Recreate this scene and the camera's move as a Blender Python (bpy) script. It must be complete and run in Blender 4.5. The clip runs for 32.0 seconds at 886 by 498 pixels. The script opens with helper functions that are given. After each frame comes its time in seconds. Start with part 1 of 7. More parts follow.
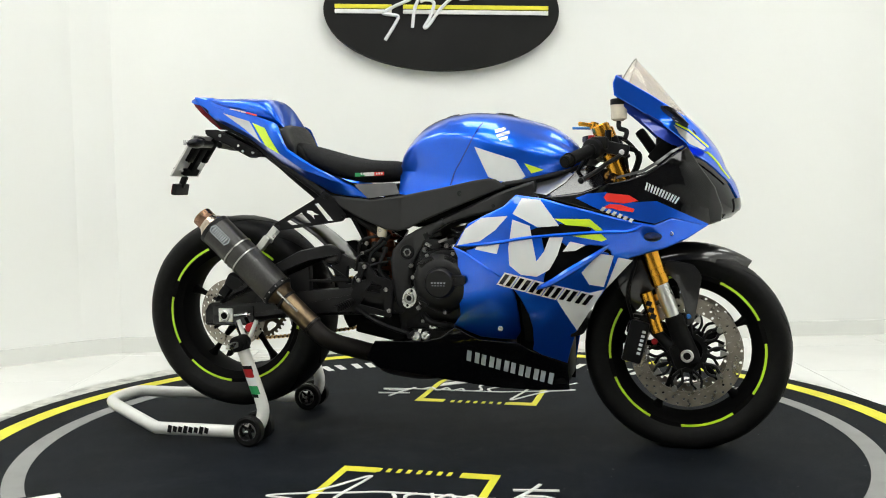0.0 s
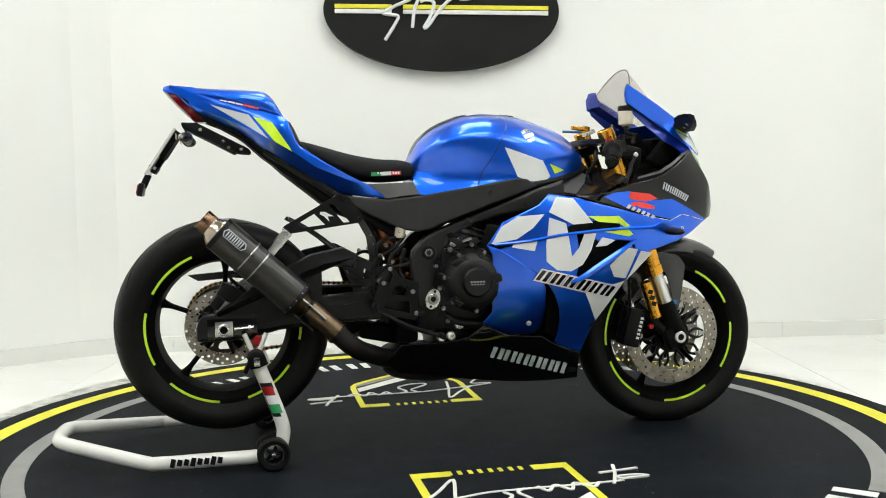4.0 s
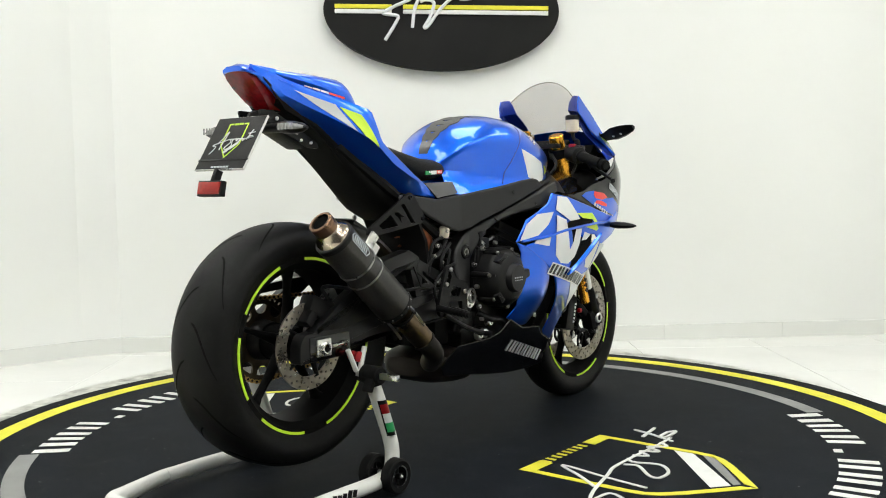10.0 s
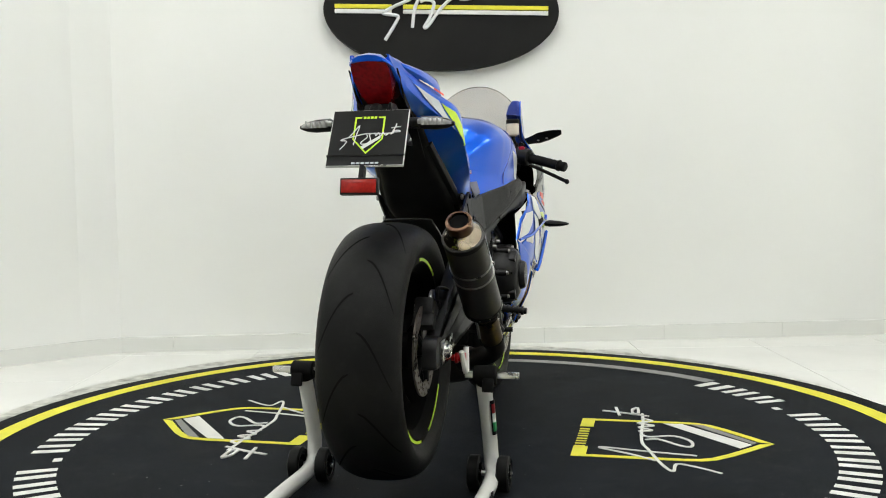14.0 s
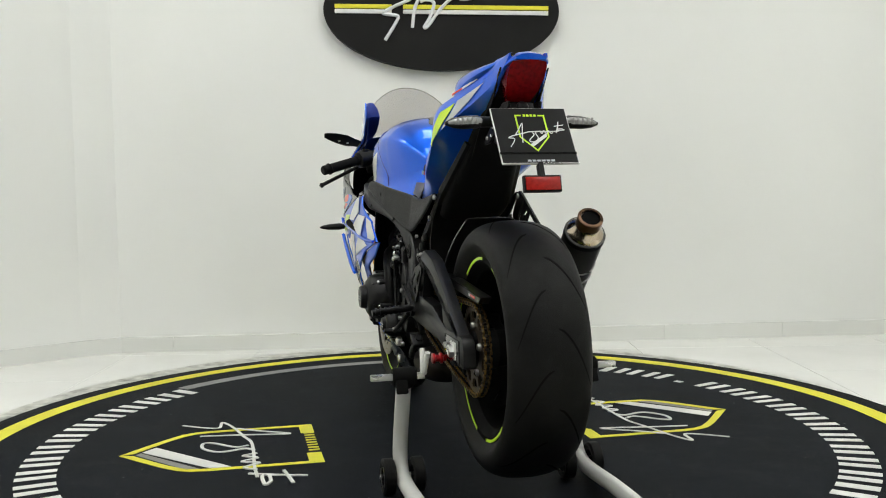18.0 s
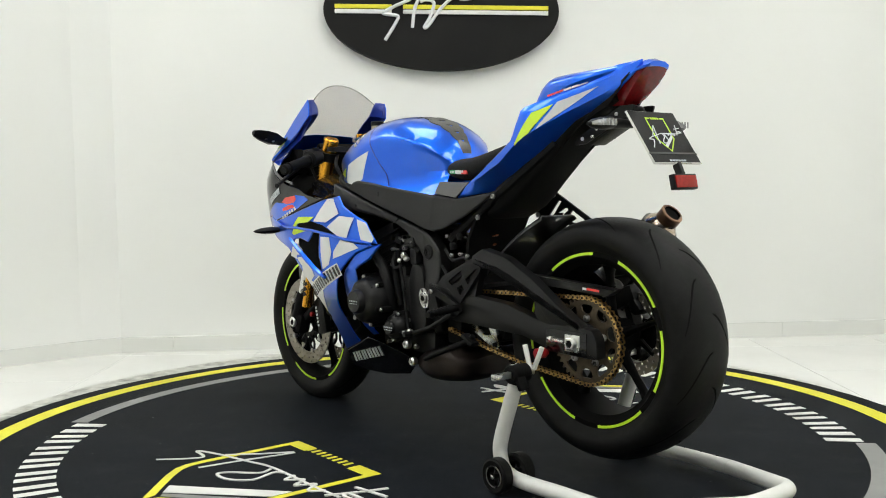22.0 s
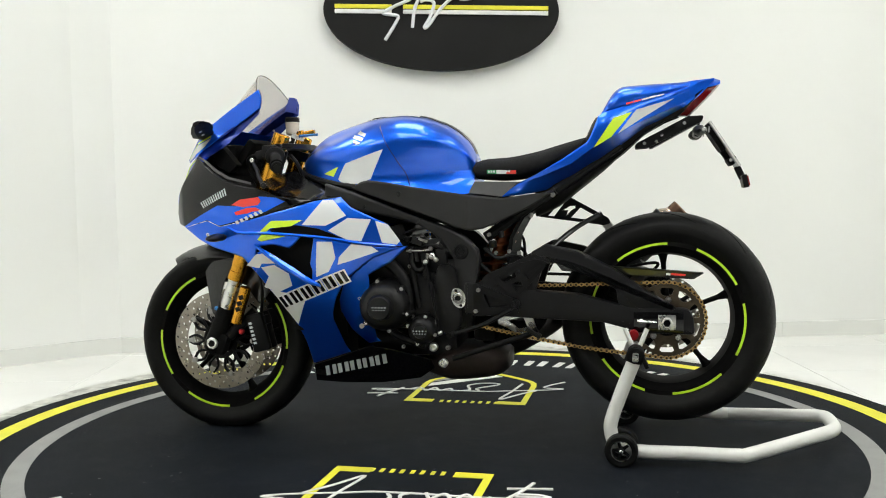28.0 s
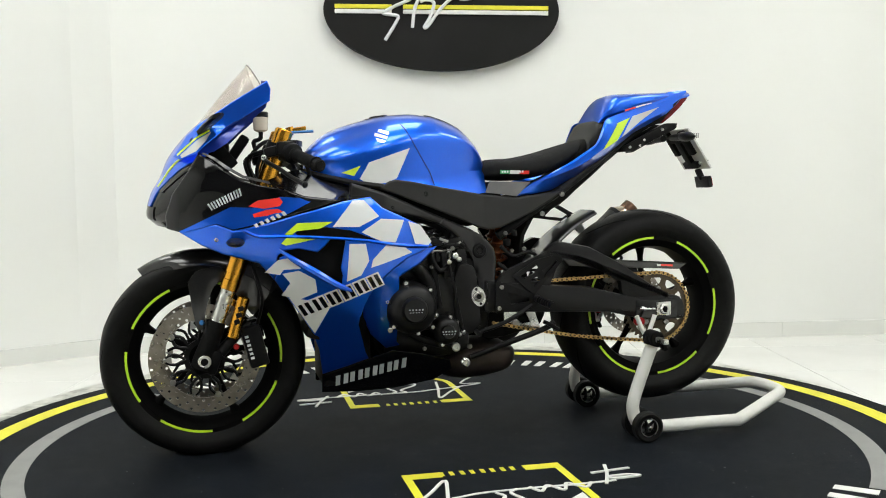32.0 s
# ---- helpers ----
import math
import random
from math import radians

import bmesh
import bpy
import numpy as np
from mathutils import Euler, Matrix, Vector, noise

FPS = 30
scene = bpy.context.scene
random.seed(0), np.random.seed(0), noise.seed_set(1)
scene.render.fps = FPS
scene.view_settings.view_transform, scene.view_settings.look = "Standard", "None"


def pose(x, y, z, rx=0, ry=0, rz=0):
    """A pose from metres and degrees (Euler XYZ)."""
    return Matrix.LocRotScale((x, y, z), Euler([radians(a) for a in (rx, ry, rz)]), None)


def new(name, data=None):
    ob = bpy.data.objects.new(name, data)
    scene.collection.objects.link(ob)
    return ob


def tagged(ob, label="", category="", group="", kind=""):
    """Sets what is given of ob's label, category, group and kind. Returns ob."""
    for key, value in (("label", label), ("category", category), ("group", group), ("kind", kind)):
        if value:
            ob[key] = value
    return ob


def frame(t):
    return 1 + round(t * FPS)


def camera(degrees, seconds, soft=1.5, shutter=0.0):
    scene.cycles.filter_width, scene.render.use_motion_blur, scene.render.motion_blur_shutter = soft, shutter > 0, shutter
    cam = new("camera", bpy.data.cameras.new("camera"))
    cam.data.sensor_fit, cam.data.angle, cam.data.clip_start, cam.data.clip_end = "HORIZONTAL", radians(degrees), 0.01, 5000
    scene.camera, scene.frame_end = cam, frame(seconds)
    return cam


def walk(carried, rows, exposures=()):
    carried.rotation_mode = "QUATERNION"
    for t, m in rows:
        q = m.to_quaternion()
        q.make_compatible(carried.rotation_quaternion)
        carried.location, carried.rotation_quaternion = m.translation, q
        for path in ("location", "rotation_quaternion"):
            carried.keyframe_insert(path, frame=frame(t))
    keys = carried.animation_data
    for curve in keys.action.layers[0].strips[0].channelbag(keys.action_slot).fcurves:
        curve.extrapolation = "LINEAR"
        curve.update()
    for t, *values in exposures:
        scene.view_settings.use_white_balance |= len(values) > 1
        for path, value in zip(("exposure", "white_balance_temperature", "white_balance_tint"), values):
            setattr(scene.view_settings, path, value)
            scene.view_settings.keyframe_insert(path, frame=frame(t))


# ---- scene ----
# The camera stands on a tripod before a slowly turning display platform.
cam = camera(49.963, 32.0, soft=1.0)
CAM = pose(0, -3.0, 0.7885, 86.19, 0, 0.066) @ pose(0, 0, 0, 0, 0, -0.839)
walk(cam, [(0, CAM), (32, CAM)],
     exposures=[(0, 0.0), (10, 0.0), (12, -0.05), (14, -0.17), (16, -0.30), (18, -0.36), (19, -0.37), (20, -0.34), (21, -0.25), (22, -0.17), (24, -0.06), (26, -0.03), (29, -0.06), (32, -0.06)])

# Turn of the platform, in degrees, every two seconds.
TURN = [-104.25, -91.04, -77.89, -64.80, -51.76, -38.76, -25.81, -12.89, 0.0,
        12.87, 25.72, 38.57, 51.42, 64.29, 77.18, 90.10, 103.07]

# ---- world and light ----
world = bpy.data.worlds.new("world")
scene.world = world
world.use_nodes = True
world.node_tree.nodes["Background"].inputs[0].default_value = (0.9, 0.95, 1.0, 1)
world.node_tree.nodes["Background"].inputs[1].default_value = 0.05


# ---- materials ----
def mat(name, color, rough=0.5, metal=0.0, coat=0.0, bump=0.0, bscale=200.0, vary=0.0, vscale=8.0,
        rvary=0.0, dirt=None, dscale=3.0, damount=0.0, spec=0.5, random_obj=0.0):
    m = bpy.data.materials.new(name)
    m.use_nodes = True
    nt = m.node_tree
    b = nt.nodes["Principled BSDF"]
    b.inputs["Base Color"].default_value = (*color, 1)
    b.inputs["Roughness"].default_value = rough
    b.inputs["Metallic"].default_value = metal
    b.inputs["Coat Weight"].default_value = coat
    b.inputs["Coat Roughness"].default_value = 0.03
    b.inputs["Specular IOR Level"].default_value = spec
    tc = nt.nodes.new("ShaderNodeTexCoord")
    if vary or rvary:
        n = nt.nodes.new("ShaderNodeTexNoise")
        n.inputs["Scale"].default_value = vscale
        n.inputs["Detail"].default_value = 6
        nt.links.new(tc.outputs["Object"], n.inputs["Vector"])
        if vary:
            h = nt.nodes.new("ShaderNodeHueSaturation")
            h.inputs["Color"].default_value = (*color, 1)
            r = nt.nodes.new("ShaderNodeMapRange")
            r.inputs["From Min"].default_value, r.inputs["From Max"].default_value = 0.3, 0.7
            r.inputs["To Min"].default_value, r.inputs["To Max"].default_value = 1 - vary, 1 + vary
            nt.links.new(n.outputs["Fac"], r.inputs["Value"])
            nt.links.new(r.outputs["Result"], h.inputs["Value"])
            last = h.outputs["Color"]
            if dirt:
                d = nt.nodes.new("ShaderNodeTexNoise")
                d.inputs["Scale"].default_value = dscale
                d.inputs["Detail"].default_value = 9
                d.inputs["Roughness"].default_value = 0.7
                nt.links.new(tc.outputs["Object"], d.inputs["Vector"])
                q = nt.nodes.new("ShaderNodeMapRange")
                q.inputs["From Min"].default_value, q.inputs["From Max"].default_value = 0.5, 0.75
                q.inputs["To Max"].default_value = damount
                nt.links.new(d.outputs["Fac"], q.inputs["Value"])
                x = nt.nodes.new("ShaderNodeMix")
                x.data_type = "RGBA"
                nt.links.new(q.outputs["Result"], x.inputs["Factor"])
                nt.links.new(last, x.inputs["A"])
                x.inputs["B"].default_value = (*dirt, 1)
                last = x.outputs["Result"]
            nt.links.new(last, b.inputs["Base Color"])
        if rvary:
            r = nt.nodes.new("ShaderNodeMapRange")
            r.inputs["From Min"].default_value, r.inputs["From Max"].default_value = 0.3, 0.7
            r.inputs["To Min"].default_value, r.inputs["To Max"].default_value = max(0, rough - rvary), min(1, rough + rvary)
            nt.links.new(n.outputs["Fac"], r.inputs["Value"])
            nt.links.new(r.outputs["Result"], b.inputs["Roughness"])
    if bump:
        n2 = nt.nodes.new("ShaderNodeTexNoise")
        n2.inputs["Scale"].default_value = bscale
        n2.inputs["Detail"].default_value = 4
        nt.links.new(tc.outputs["Object"], n2.inputs["Vector"])
        bp = nt.nodes.new("ShaderNodeBump")
        bp.inputs["Strength"].default_value = bump
        bp.inputs["Distance"].default_value = 0.002
        nt.links.new(n2.outputs["Fac"], bp.inputs["Height"])
        nt.links.new(bp.outputs["Normal"], b.inputs["Normal"])
    return m


def dusty(m, color, size=70.0, low=0.71, high=0.76):
    """Small pale specks of dust over a material's own colour."""
    nt = m.node_tree
    b = nt.nodes["Principled BSDF"]
    old = b.inputs["Base Color"].links[0].from_socket
    tc = nt.nodes.new("ShaderNodeTexCoord")
    n = nt.nodes.new("ShaderNodeTexNoise")
    n.inputs["Scale"].default_value = size
    n.inputs["Detail"].default_value = 3
    nt.links.new(tc.outputs["Object"], n.inputs["Vector"])
    r = nt.nodes.new("ShaderNodeMapRange")
    r.inputs["From Min"].default_value, r.inputs["From Max"].default_value = low, high
    nt.links.new(n.outputs["Fac"], r.inputs["Value"])
    x = nt.nodes.new("ShaderNodeMix")
    x.data_type = "RGBA"
    nt.links.new(r.outputs["Result"], x.inputs["Factor"])
    nt.links.new(old, x.inputs["A"])
    x.inputs["B"].default_value = (*color, 1)
    nt.links.new(x.outputs["Result"], b.inputs["Base Color"])
    return m


def glow(name, color, strength):
    m = mat(name, color)
    b = m.node_tree.nodes["Principled BSDF"]
    b.inputs["Emission Color"].default_value = (*color, 1)
    b.inputs["Emission Strength"].default_value = strength
    return m


def glass(name, color, rough=0.0, clear=0.8, ior=1.45):
    # thin tinted sheet: part see-through, part gloss
    m = bpy.data.materials.new(name)
    m.use_nodes = True
    nt = m.node_tree
    b = nt.nodes["Principled BSDF"]
    b.inputs["Base Color"].default_value = (*color, 1)
    b.inputs["Roughness"].default_value = rough
    b.inputs["Alpha"].default_value = 1 - clear
    b.inputs["IOR"].default_value = ior
    return m


M_WALL = mat("wall_paint", (0.82, 0.825, 0.80), 0.6, vary=0.02, vscale=1.2, bump=0.05, bscale=60, dirt=(0.68, 0.68, 0.64), dscale=0.9, damount=0.12)
M_CEIL = mat("ceiling_paint", (0.5, 0.5, 0.49), 0.8, vary=0.02, vscale=2)
M_WALL_DARK = mat("grey_wall_paint", (0.10, 0.10, 0.105), 0.7, vary=0.05, vscale=2)
M_BASE = mat("skirting_tile", (0.76, 0.765, 0.73), 0.25, vary=0.03, vscale=2.5)
M_TILE = mat("floor_tile", (0.80, 0.80, 0.77), 0.16, vary=0.03, vscale=2.0, rvary=0.05, dirt=(0.62, 0.61, 0.57), dscale=2.2, damount=0.25)
M_GROUT = mat("grout", (0.5, 0.5, 0.47), 0.8, vary=0.1, vscale=20)
M_CARPET = mat("mat_rubber", (0.0044, 0.0060, 0.0090), 0.66, vary=0.35, vscale=5, bump=0.4, bscale=420, dirt=(0.026, 0.031, 0.037), dscale=11, damount=0.36, spec=0.07)
dusty(M_CARPET, (0.16, 0.17, 0.18))
M_MYEL = mat("mat_yellow", (0.72, 0.68, 0.03), 0.6, vary=0.06, vscale=9, bump=0.2, bscale=500, dirt=(0.4, 0.38, 0.08), dscale=8, damount=0.3)
M_MGREY = mat("mat_grey", (0.24, 0.24, 0.235), 0.65, vary=0.08, vscale=9, bump=0.2, bscale=500, dirt=(0.14, 0.14, 0.14), dscale=8, damount=0.4)
M_MWHITE = mat("mat_white", (0.72, 0.72, 0.69), 0.6, vary=0.05, vscale=9, bump=0.2, bscale=500, dirt=(0.4, 0.4, 0.38), dscale=8, damount=0.3)
M_RIM = mat("floor_ring", (0.50, 0.50, 0.46), 0.7, vary=0.3, vscale=16, dirt=(0.10, 0.10, 0.09), dscale=9, damount=0.9, bump=0.4, bscale=60)
M_ROLLER = mat("chain_roller", (0.035, 0.028, 0.02), 0.4, metal=0.8, vary=0.2, vscale=90)
M_BLUE = mat("blue_paint", (0.0015, 0.116, 0.80), 0.31, metal=0.88, coat=1.0, bump=0.03, bscale=900, vary=0.05, vscale=300)
M_BLUE.node_tree.nodes["Principled BSDF"].inputs["Coat IOR"].default_value = 1.5
M_BLUE_IN = mat("blue_inner", (0.002, 0.022, 0.24), 0.3, metal=0.5, coat=0.7, vary=0.05, vscale=60)
M_WHITE = mat("white_decal", (0.68, 0.70, 0.71), 0.3, coat=0.8, vary=0.02, vscale=30)
M_SILVER = mat("silver_decal", (0.50, 0.54, 0.57), 0.35, coat=0.8, vary=0.03, vscale=40)
M_LIME = mat("lime_decal", (0.55, 0.80, 0.02), 0.35, coat=0.7, vary=0.03, vscale=40)
M_PLATE = mat("plate_plastic", (0.62, 0.62, 0.60), 0.25, coat=0.4, vary=0.04, vscale=30)
M_TAPE = mat("lime_tape", (0.55, 0.86, 0.03), 0.4, vary=0.05, vscale=60)
M_RED = mat("red_decal", (0.75, 0.025, 0.015), 0.35, coat=0.7, vary=0.03, vscale=40)
M_GREEN = mat("green_decal", (0.02, 0.28, 0.09), 0.4, vary=0.04, vscale=40)
M_GLOSS = mat("gloss_black", (0.0025, 0.0025, 0.003), 0.07, coat=0.3, spec=0.3, vary=0.1, vscale=30)
M_PAD = mat("tank_pad", (0.045, 0.044, 0.043), 0.4, coat=0.3, vary=0.3, vscale=300, bump=0.2, bscale=900)
M_TRIM = mat("gloss_trim", (0.006, 0.006, 0.007), 0.16, coat=0.25, spec=0.4, vary=0.1, vscale=30)
M_BLACK = mat("satin_black", (0.006, 0.006, 0.0065), 0.40, vary=0.15, vscale=35, bump=0.12, bscale=700, rvary=0.06, spec=0.16)
M_MATT = mat("matt_black", (0.006, 0.006, 0.006), 0.6, vary=0.2, vscale=30, bump=0.2, bscale=600, spec=0.07)
M_PLASTIC = mat("grained_plastic", (0.019, 0.019, 0.019), 0.46, vary=0.1, vscale=30, bump=0.3, bscale=1100, rvary=0.05, spec=0.25)
M_FRAME = mat("frame_black", (0.015, 0.015, 0.016), 0.32, metal=0.2, vary=0.12, vscale=25, bump=0.06, bscale=500, spec=0.45)
M_ENGINE = mat("engine_black", (0.008, 0.008, 0.0085), 0.36, metal=0.2, vary=0.2, vscale=40, bump=0.2, bscale=300, spec=0.3)
M_RUBBER = mat("tyre_rubber", (0.0054, 0.0054, 0.0054), 0.5, vary=0.2, vscale=14, bump=0.3, bscale=450, dirt=(0.018, 0.018, 0.017), dscale=25, damount=0.35, spec=0.13)
M_GROOVE = mat("tyre_groove", (0.004, 0.004, 0.004), 0.8, vary=0.1, vscale=20, spec=0.05)
M_RIMB = mat("rim_black", (0.005, 0.005, 0.005), 0.5, vary=0.1, vscale=30, spec=0.03)
M_STEEL = mat("steel", (0.36, 0.355, 0.34), 0.32, metal=1.0, vary=0.12, vscale=40, rvary=0.1, bump=0.05, bscale=400)
M_DISC = mat("disc_steel", (0.29, 0.263, 0.225), 0.34, metal=0.9, vary=0.2, vscale=30, rvary=0.12, dirt=(0.2, 0.17, 0.14), dscale=18, damount=0.4)
M_ALU = mat("aluminium", (0.68, 0.68, 0.66), 0.28, metal=1.0, vary=0.03, vscale=20, rvary=0.04)
M_GOLD = mat("gold_anodised", (0.74, 0.36, 0.04), 0.24, metal=1.0, vary=0.03, vscale=12, rvary=0.03)
M_CHAIN = mat("gold_chain", (0.52, 0.34, 0.13), 0.3, metal=1.0, vary=0.3, vscale=120, dirt=(0.04, 0.025, 0.012), dscale=90, damount=0.8)
M_SPROCKET = mat("sprocket", (0.085, 0.066, 0.045), 0.42, metal=0.7, vary=0.2, vscale=60, dirt=(0.02, 0.014, 0.009), dscale=40, damount=0.7)
M_CARBON = mat("carbon", (0.009, 0.009, 0.009), 0.3, coat=0.9, spec=0.3, vary=0.35, vscale=260)
M_ARM = mat("swingarm_black", (0.007, 0.007, 0.0075), 0.36, spec=0.25, vary=0.12, vscale=25, bump=0.05, bscale=500)
M_SLEEVE = mat("muffler_carbon", (0.019, 0.0178, 0.016), 0.42, coat=0.2, metal=0.2, vary=0.4, vscale=190, rvary=0.08, bump=0.15, bscale=500)
M_TITAN = mat("heat_titanium", (0.20, 0.145, 0.085), 0.34, metal=1.0, vary=0.45, vscale=14, rvary=0.1, dirt=(0.06, 0.05, 0.06), dscale=16, damount=0.9)
M_CAN_TIP = mat("muffler_outlet", (0.22, 0.13, 0.085), 0.28, metal=1.0, vary=0.35, vscale=18, rvary=0.1)
M_CAN_END = mat("muffler_end", (0.50, 0.42, 0.33), 0.22, metal=1.0, vary=0.3, vscale=14, rvary=0.1)
M_RUST = mat("header_steel", (0.030, 0.022, 0.019), 0.5, metal=0.6, vary=0.4, vscale=12, dirt=(0.012, 0.010, 0.010), dscale=9, damount=0.8)
M_FABRIC = mat("seat_cloth", (0.0085, 0.0085, 0.009), 0.85, vary=0.2, vscale=60, bump=0.5, bscale=1600, spec=0.25)
M_STANDW = mat("stand_white", (0.72, 0.72, 0.69), 0.3, coat=0.3, vary=0.03, vscale=12, dirt=(0.45, 0.43, 0.4), dscale=16, damount=0.2)
M_LAMP_RED = mat("red_lens", (0.135, 0.002, 0.004), 0.16, spec=0.3, vary=0.4, vscale=90)
M_REFLECT = mat("red_reflector", (0.30, 0.012, 0.008), 0.25, coat=0.1, spec=0.3, vary=0.2, vscale=120)
M_CLEAR = mat("clear_lens", (0.28, 0.28, 0.275), 0.08, coat=1.0, vary=0.25, vscale=120)
M_RESERV = mat("reservoir_plastic", (0.62, 0.56, 0.45), 0.25, vary=0.06, vscale=40)
M_BRONZE = mat("spring_bronze", (0.26, 0.085, 0.035), 0.3, metal=0.8, vary=0.25, vscale=30)
M_REDANO = mat("red_anodised", (0.38, 0.012, 0.016), 0.3, metal=0.6, vary=0.1, vscale=40)
M_BLUEANO = mat("blue_anodised", (0.04, 0.18, 0.45), 0.3, metal=0.7, vary=0.1, vscale=40)
M_SCREEN = glass("smoked_screen", (0.58, 0.47, 0.38), 0.02, 0.76)
M_SIGN = mat("sign_black", (0.008, 0.008, 0.0075), 0.45, spec=0.18, vary=0.2, vscale=3, rvary=0.1, dirt=(0.016, 0.016, 0.016), dscale=5, damount=0.4)
M_PANEL = glow("lamp_diffuser", (0.975, 0.985, 0.95), 6.95)
M_INSERT = mat("dark_metal_insert", (0.10, 0.10, 0.102), 0.3, metal=0.7, coat=0.6, vary=0.1, vscale=20)
M_DARKPIPE = mat("dark_pipe", (0.013, 0.011, 0.010), 0.55, metal=0.5, vary=0.3, vscale=14, spec=0.3)


# ---- mesh helpers ----
def part(name, bm, material, parent=None, label="", flat=False, sharp=38):
    bmesh.ops.recalc_face_normals(bm, faces=bm.faces)
    me = bpy.data.meshes.new(name)
    bm.to_mesh(me)
    bm.free()
    if not flat:
        me.shade_smooth()
        me.set_sharp_from_angle(angle=radians(sharp))
    me.materials.append(material)
    ob = new(name, me)
    ob.parent = parent
    if label:
        tagged(ob, label)
    return ob


def empty(name, label, category, group="", kind=""):
    ob = new(name)
    ob.empty_display_size = 0.1
    return tagged(ob, label, category, group, kind)


def basis(d):
    d = Vector(d).normalized()
    up = Vector((0, 0, 1)) if abs(d.z) < 0.95 else Vector((1, 0, 0))
    a = d.cross(up).normalized()
    return a, a.cross(d).normalized()


def rings(bm, loops, cap0=True, cap1=True, closed=True):
    vs = [[bm.verts.new(p) for p in l] for l in loops]
    n = len(loops[0])
    for a, b in zip(vs, vs[1:]):
        for i in range(n if closed else n - 1):
            j = (i + 1) % n
            try:
                bm.faces.new((a[i], a[j], b[j], b[i]))
            except ValueError:
                pass
    if cap0:
        bm.faces.new(vs[0][::-1])
    if cap1:
        bm.faces.new(vs[-1])
    return vs


def circle(c, d, r, n=20, rz=None):
    a, b = basis(d)
    rz = rz or r
    return [Vector(c) + a * (r * math.cos(2 * math.pi * i / n)) + b * (rz * math.sin(2 * math.pi * i / n)) for i in range(n)]


def rod(bm, p0, p1, r0, r1=None, n=16):
    r1 = r0 if r1 is None else r1
    d = Vector(p1) - Vector(p0)
    rings(bm, [circle(p0, d, r0, n), circle(p1, d, r1, n)])
    return bm


def turned(bm, p0, d, prof, n=24):
    """A turned body on the axis from p0 along d; prof: (distance, radius)."""
    d = Vector(d).normalized()
    rings(bm, [circle(Vector(p0) + d * s, d, max(r, 1e-4), n) for s, r in prof])
    return bm


def ring_solid(bm, c, d, prof, n=48):
    """A closed profile of (distance along d, radius) turned round the axis."""
    d = Vector(d).normalized()
    loops = [circle(Vector(c) + d * s, d, r, n) for s, r in prof]
    rings(bm, loops + [loops[0]], False, False)
    bmesh.ops.remove_doubles(bm, verts=bm.verts, dist=1e-6)
    return bm


def curve_pts(pts, steps=6):
    pts = [Vector(p) for p in pts]
    ext = [pts[0] * 2 - pts[1]] + pts + [pts[-1] * 2 - pts[-2]]
    out = []
    for i in range(1, len(ext) - 2):
        a, b, c, d = ext[i - 1:i + 3]
        for k in range(steps):
            t = k / steps
            out.append(0.5 * (2 * b + (c - a) * t + (2 * a - 5 * b + 4 * c - d) * t * t + (3 * b - a - 3 * c + d) * t ** 3))
    out.append(pts[-1])
    return out


def tube(bm, pts, r, n=12, steps=6, smooth=True, r1=None):
    ps = curve_pts(pts, steps) if smooth else [Vector(p) for p in pts]
    loops = []
    a = basis(ps[1] - ps[0])[0]
    for i, p in enumerate(ps):
        d = (ps[min(i + 1, len(ps) - 1)] - ps[max(i - 1, 0)]).normalized()
        a = (a - d * a.dot(d)).normalized()
        b = a.cross(d)
        rr = r if r1 is None else r + (r1 - r) * i / (len(ps) - 1)
        loops.append([p + a * (rr * math.cos(2 * math.pi * k / n)) + b * (rr * math.sin(2 * math.pi * k / n)) for k in range(n)])
    rings(bm, loops)
    return bm


def block(bm, c, size, rot=None, bev=0.0):
    m = Matrix.Translation(c) @ (rot or Matrix()) @ Matrix.Diagonal((*size, 1))
    g = bmesh.ops.create_cube(bm, size=1, matrix=m)
    if bev:
        es = {e for v in g["verts"] for e in v.link_edges}
        bmesh.ops.bevel(bm, geom=list(es), offset=bev, segments=2, affect="EDGES", profile=0.6)
    return bm


def slab(bm, outline, y0, y1, bev=0.0):
    """An outline of (x, z) extruded across from y0 to y1."""
    f = bm.faces.new([bm.verts.new((x, y0, z)) for x, z in outline])
    g = bmesh.ops.extrude_face_region(bm, geom=[f])
    vs = [e for e in g["geom"] if isinstance(e, bmesh.types.BMVert)]
    bmesh.ops.translate(bm, verts=vs, vec=(0, y1 - y0, 0))
    if bev:
        es = [e for e in bm.edges if abs(e.verts[0].co.y - e.verts[1].co.y) < 1e-6 and any(v in vs for v in e.verts)]
        bmesh.ops.bevel(bm, geom=es, offset=bev, segments=2, affect="EDGES", profile=0.6)
    return bm


def pierced(bm, outline, holes, y0, y1):
    """A flat plate of (x, z) outline with holes through it, from y0 to y1."""
    es = []
    for loop in [outline] + list(holes):
        vs = [bm.verts.new((x, y0, z)) for x, z in loop]
        es += [bm.edges.new((vs[i - 1], vs[i])) for i in range(len(vs))]
    g = bmesh.ops.triangle_fill(bm, use_beauty=True, use_dissolve=False, edges=es)
    fs = [e for e in g["geom"] if isinstance(e, bmesh.types.BMFace)]
    g = bmesh.ops.extrude_face_region(bm, geom=fs)
    bmesh.ops.translate(bm, verts=[e for e in g["geom"] if isinstance(e, bmesh.types.BMVert)], vec=(0, y1 - y0, 0))
    return bm


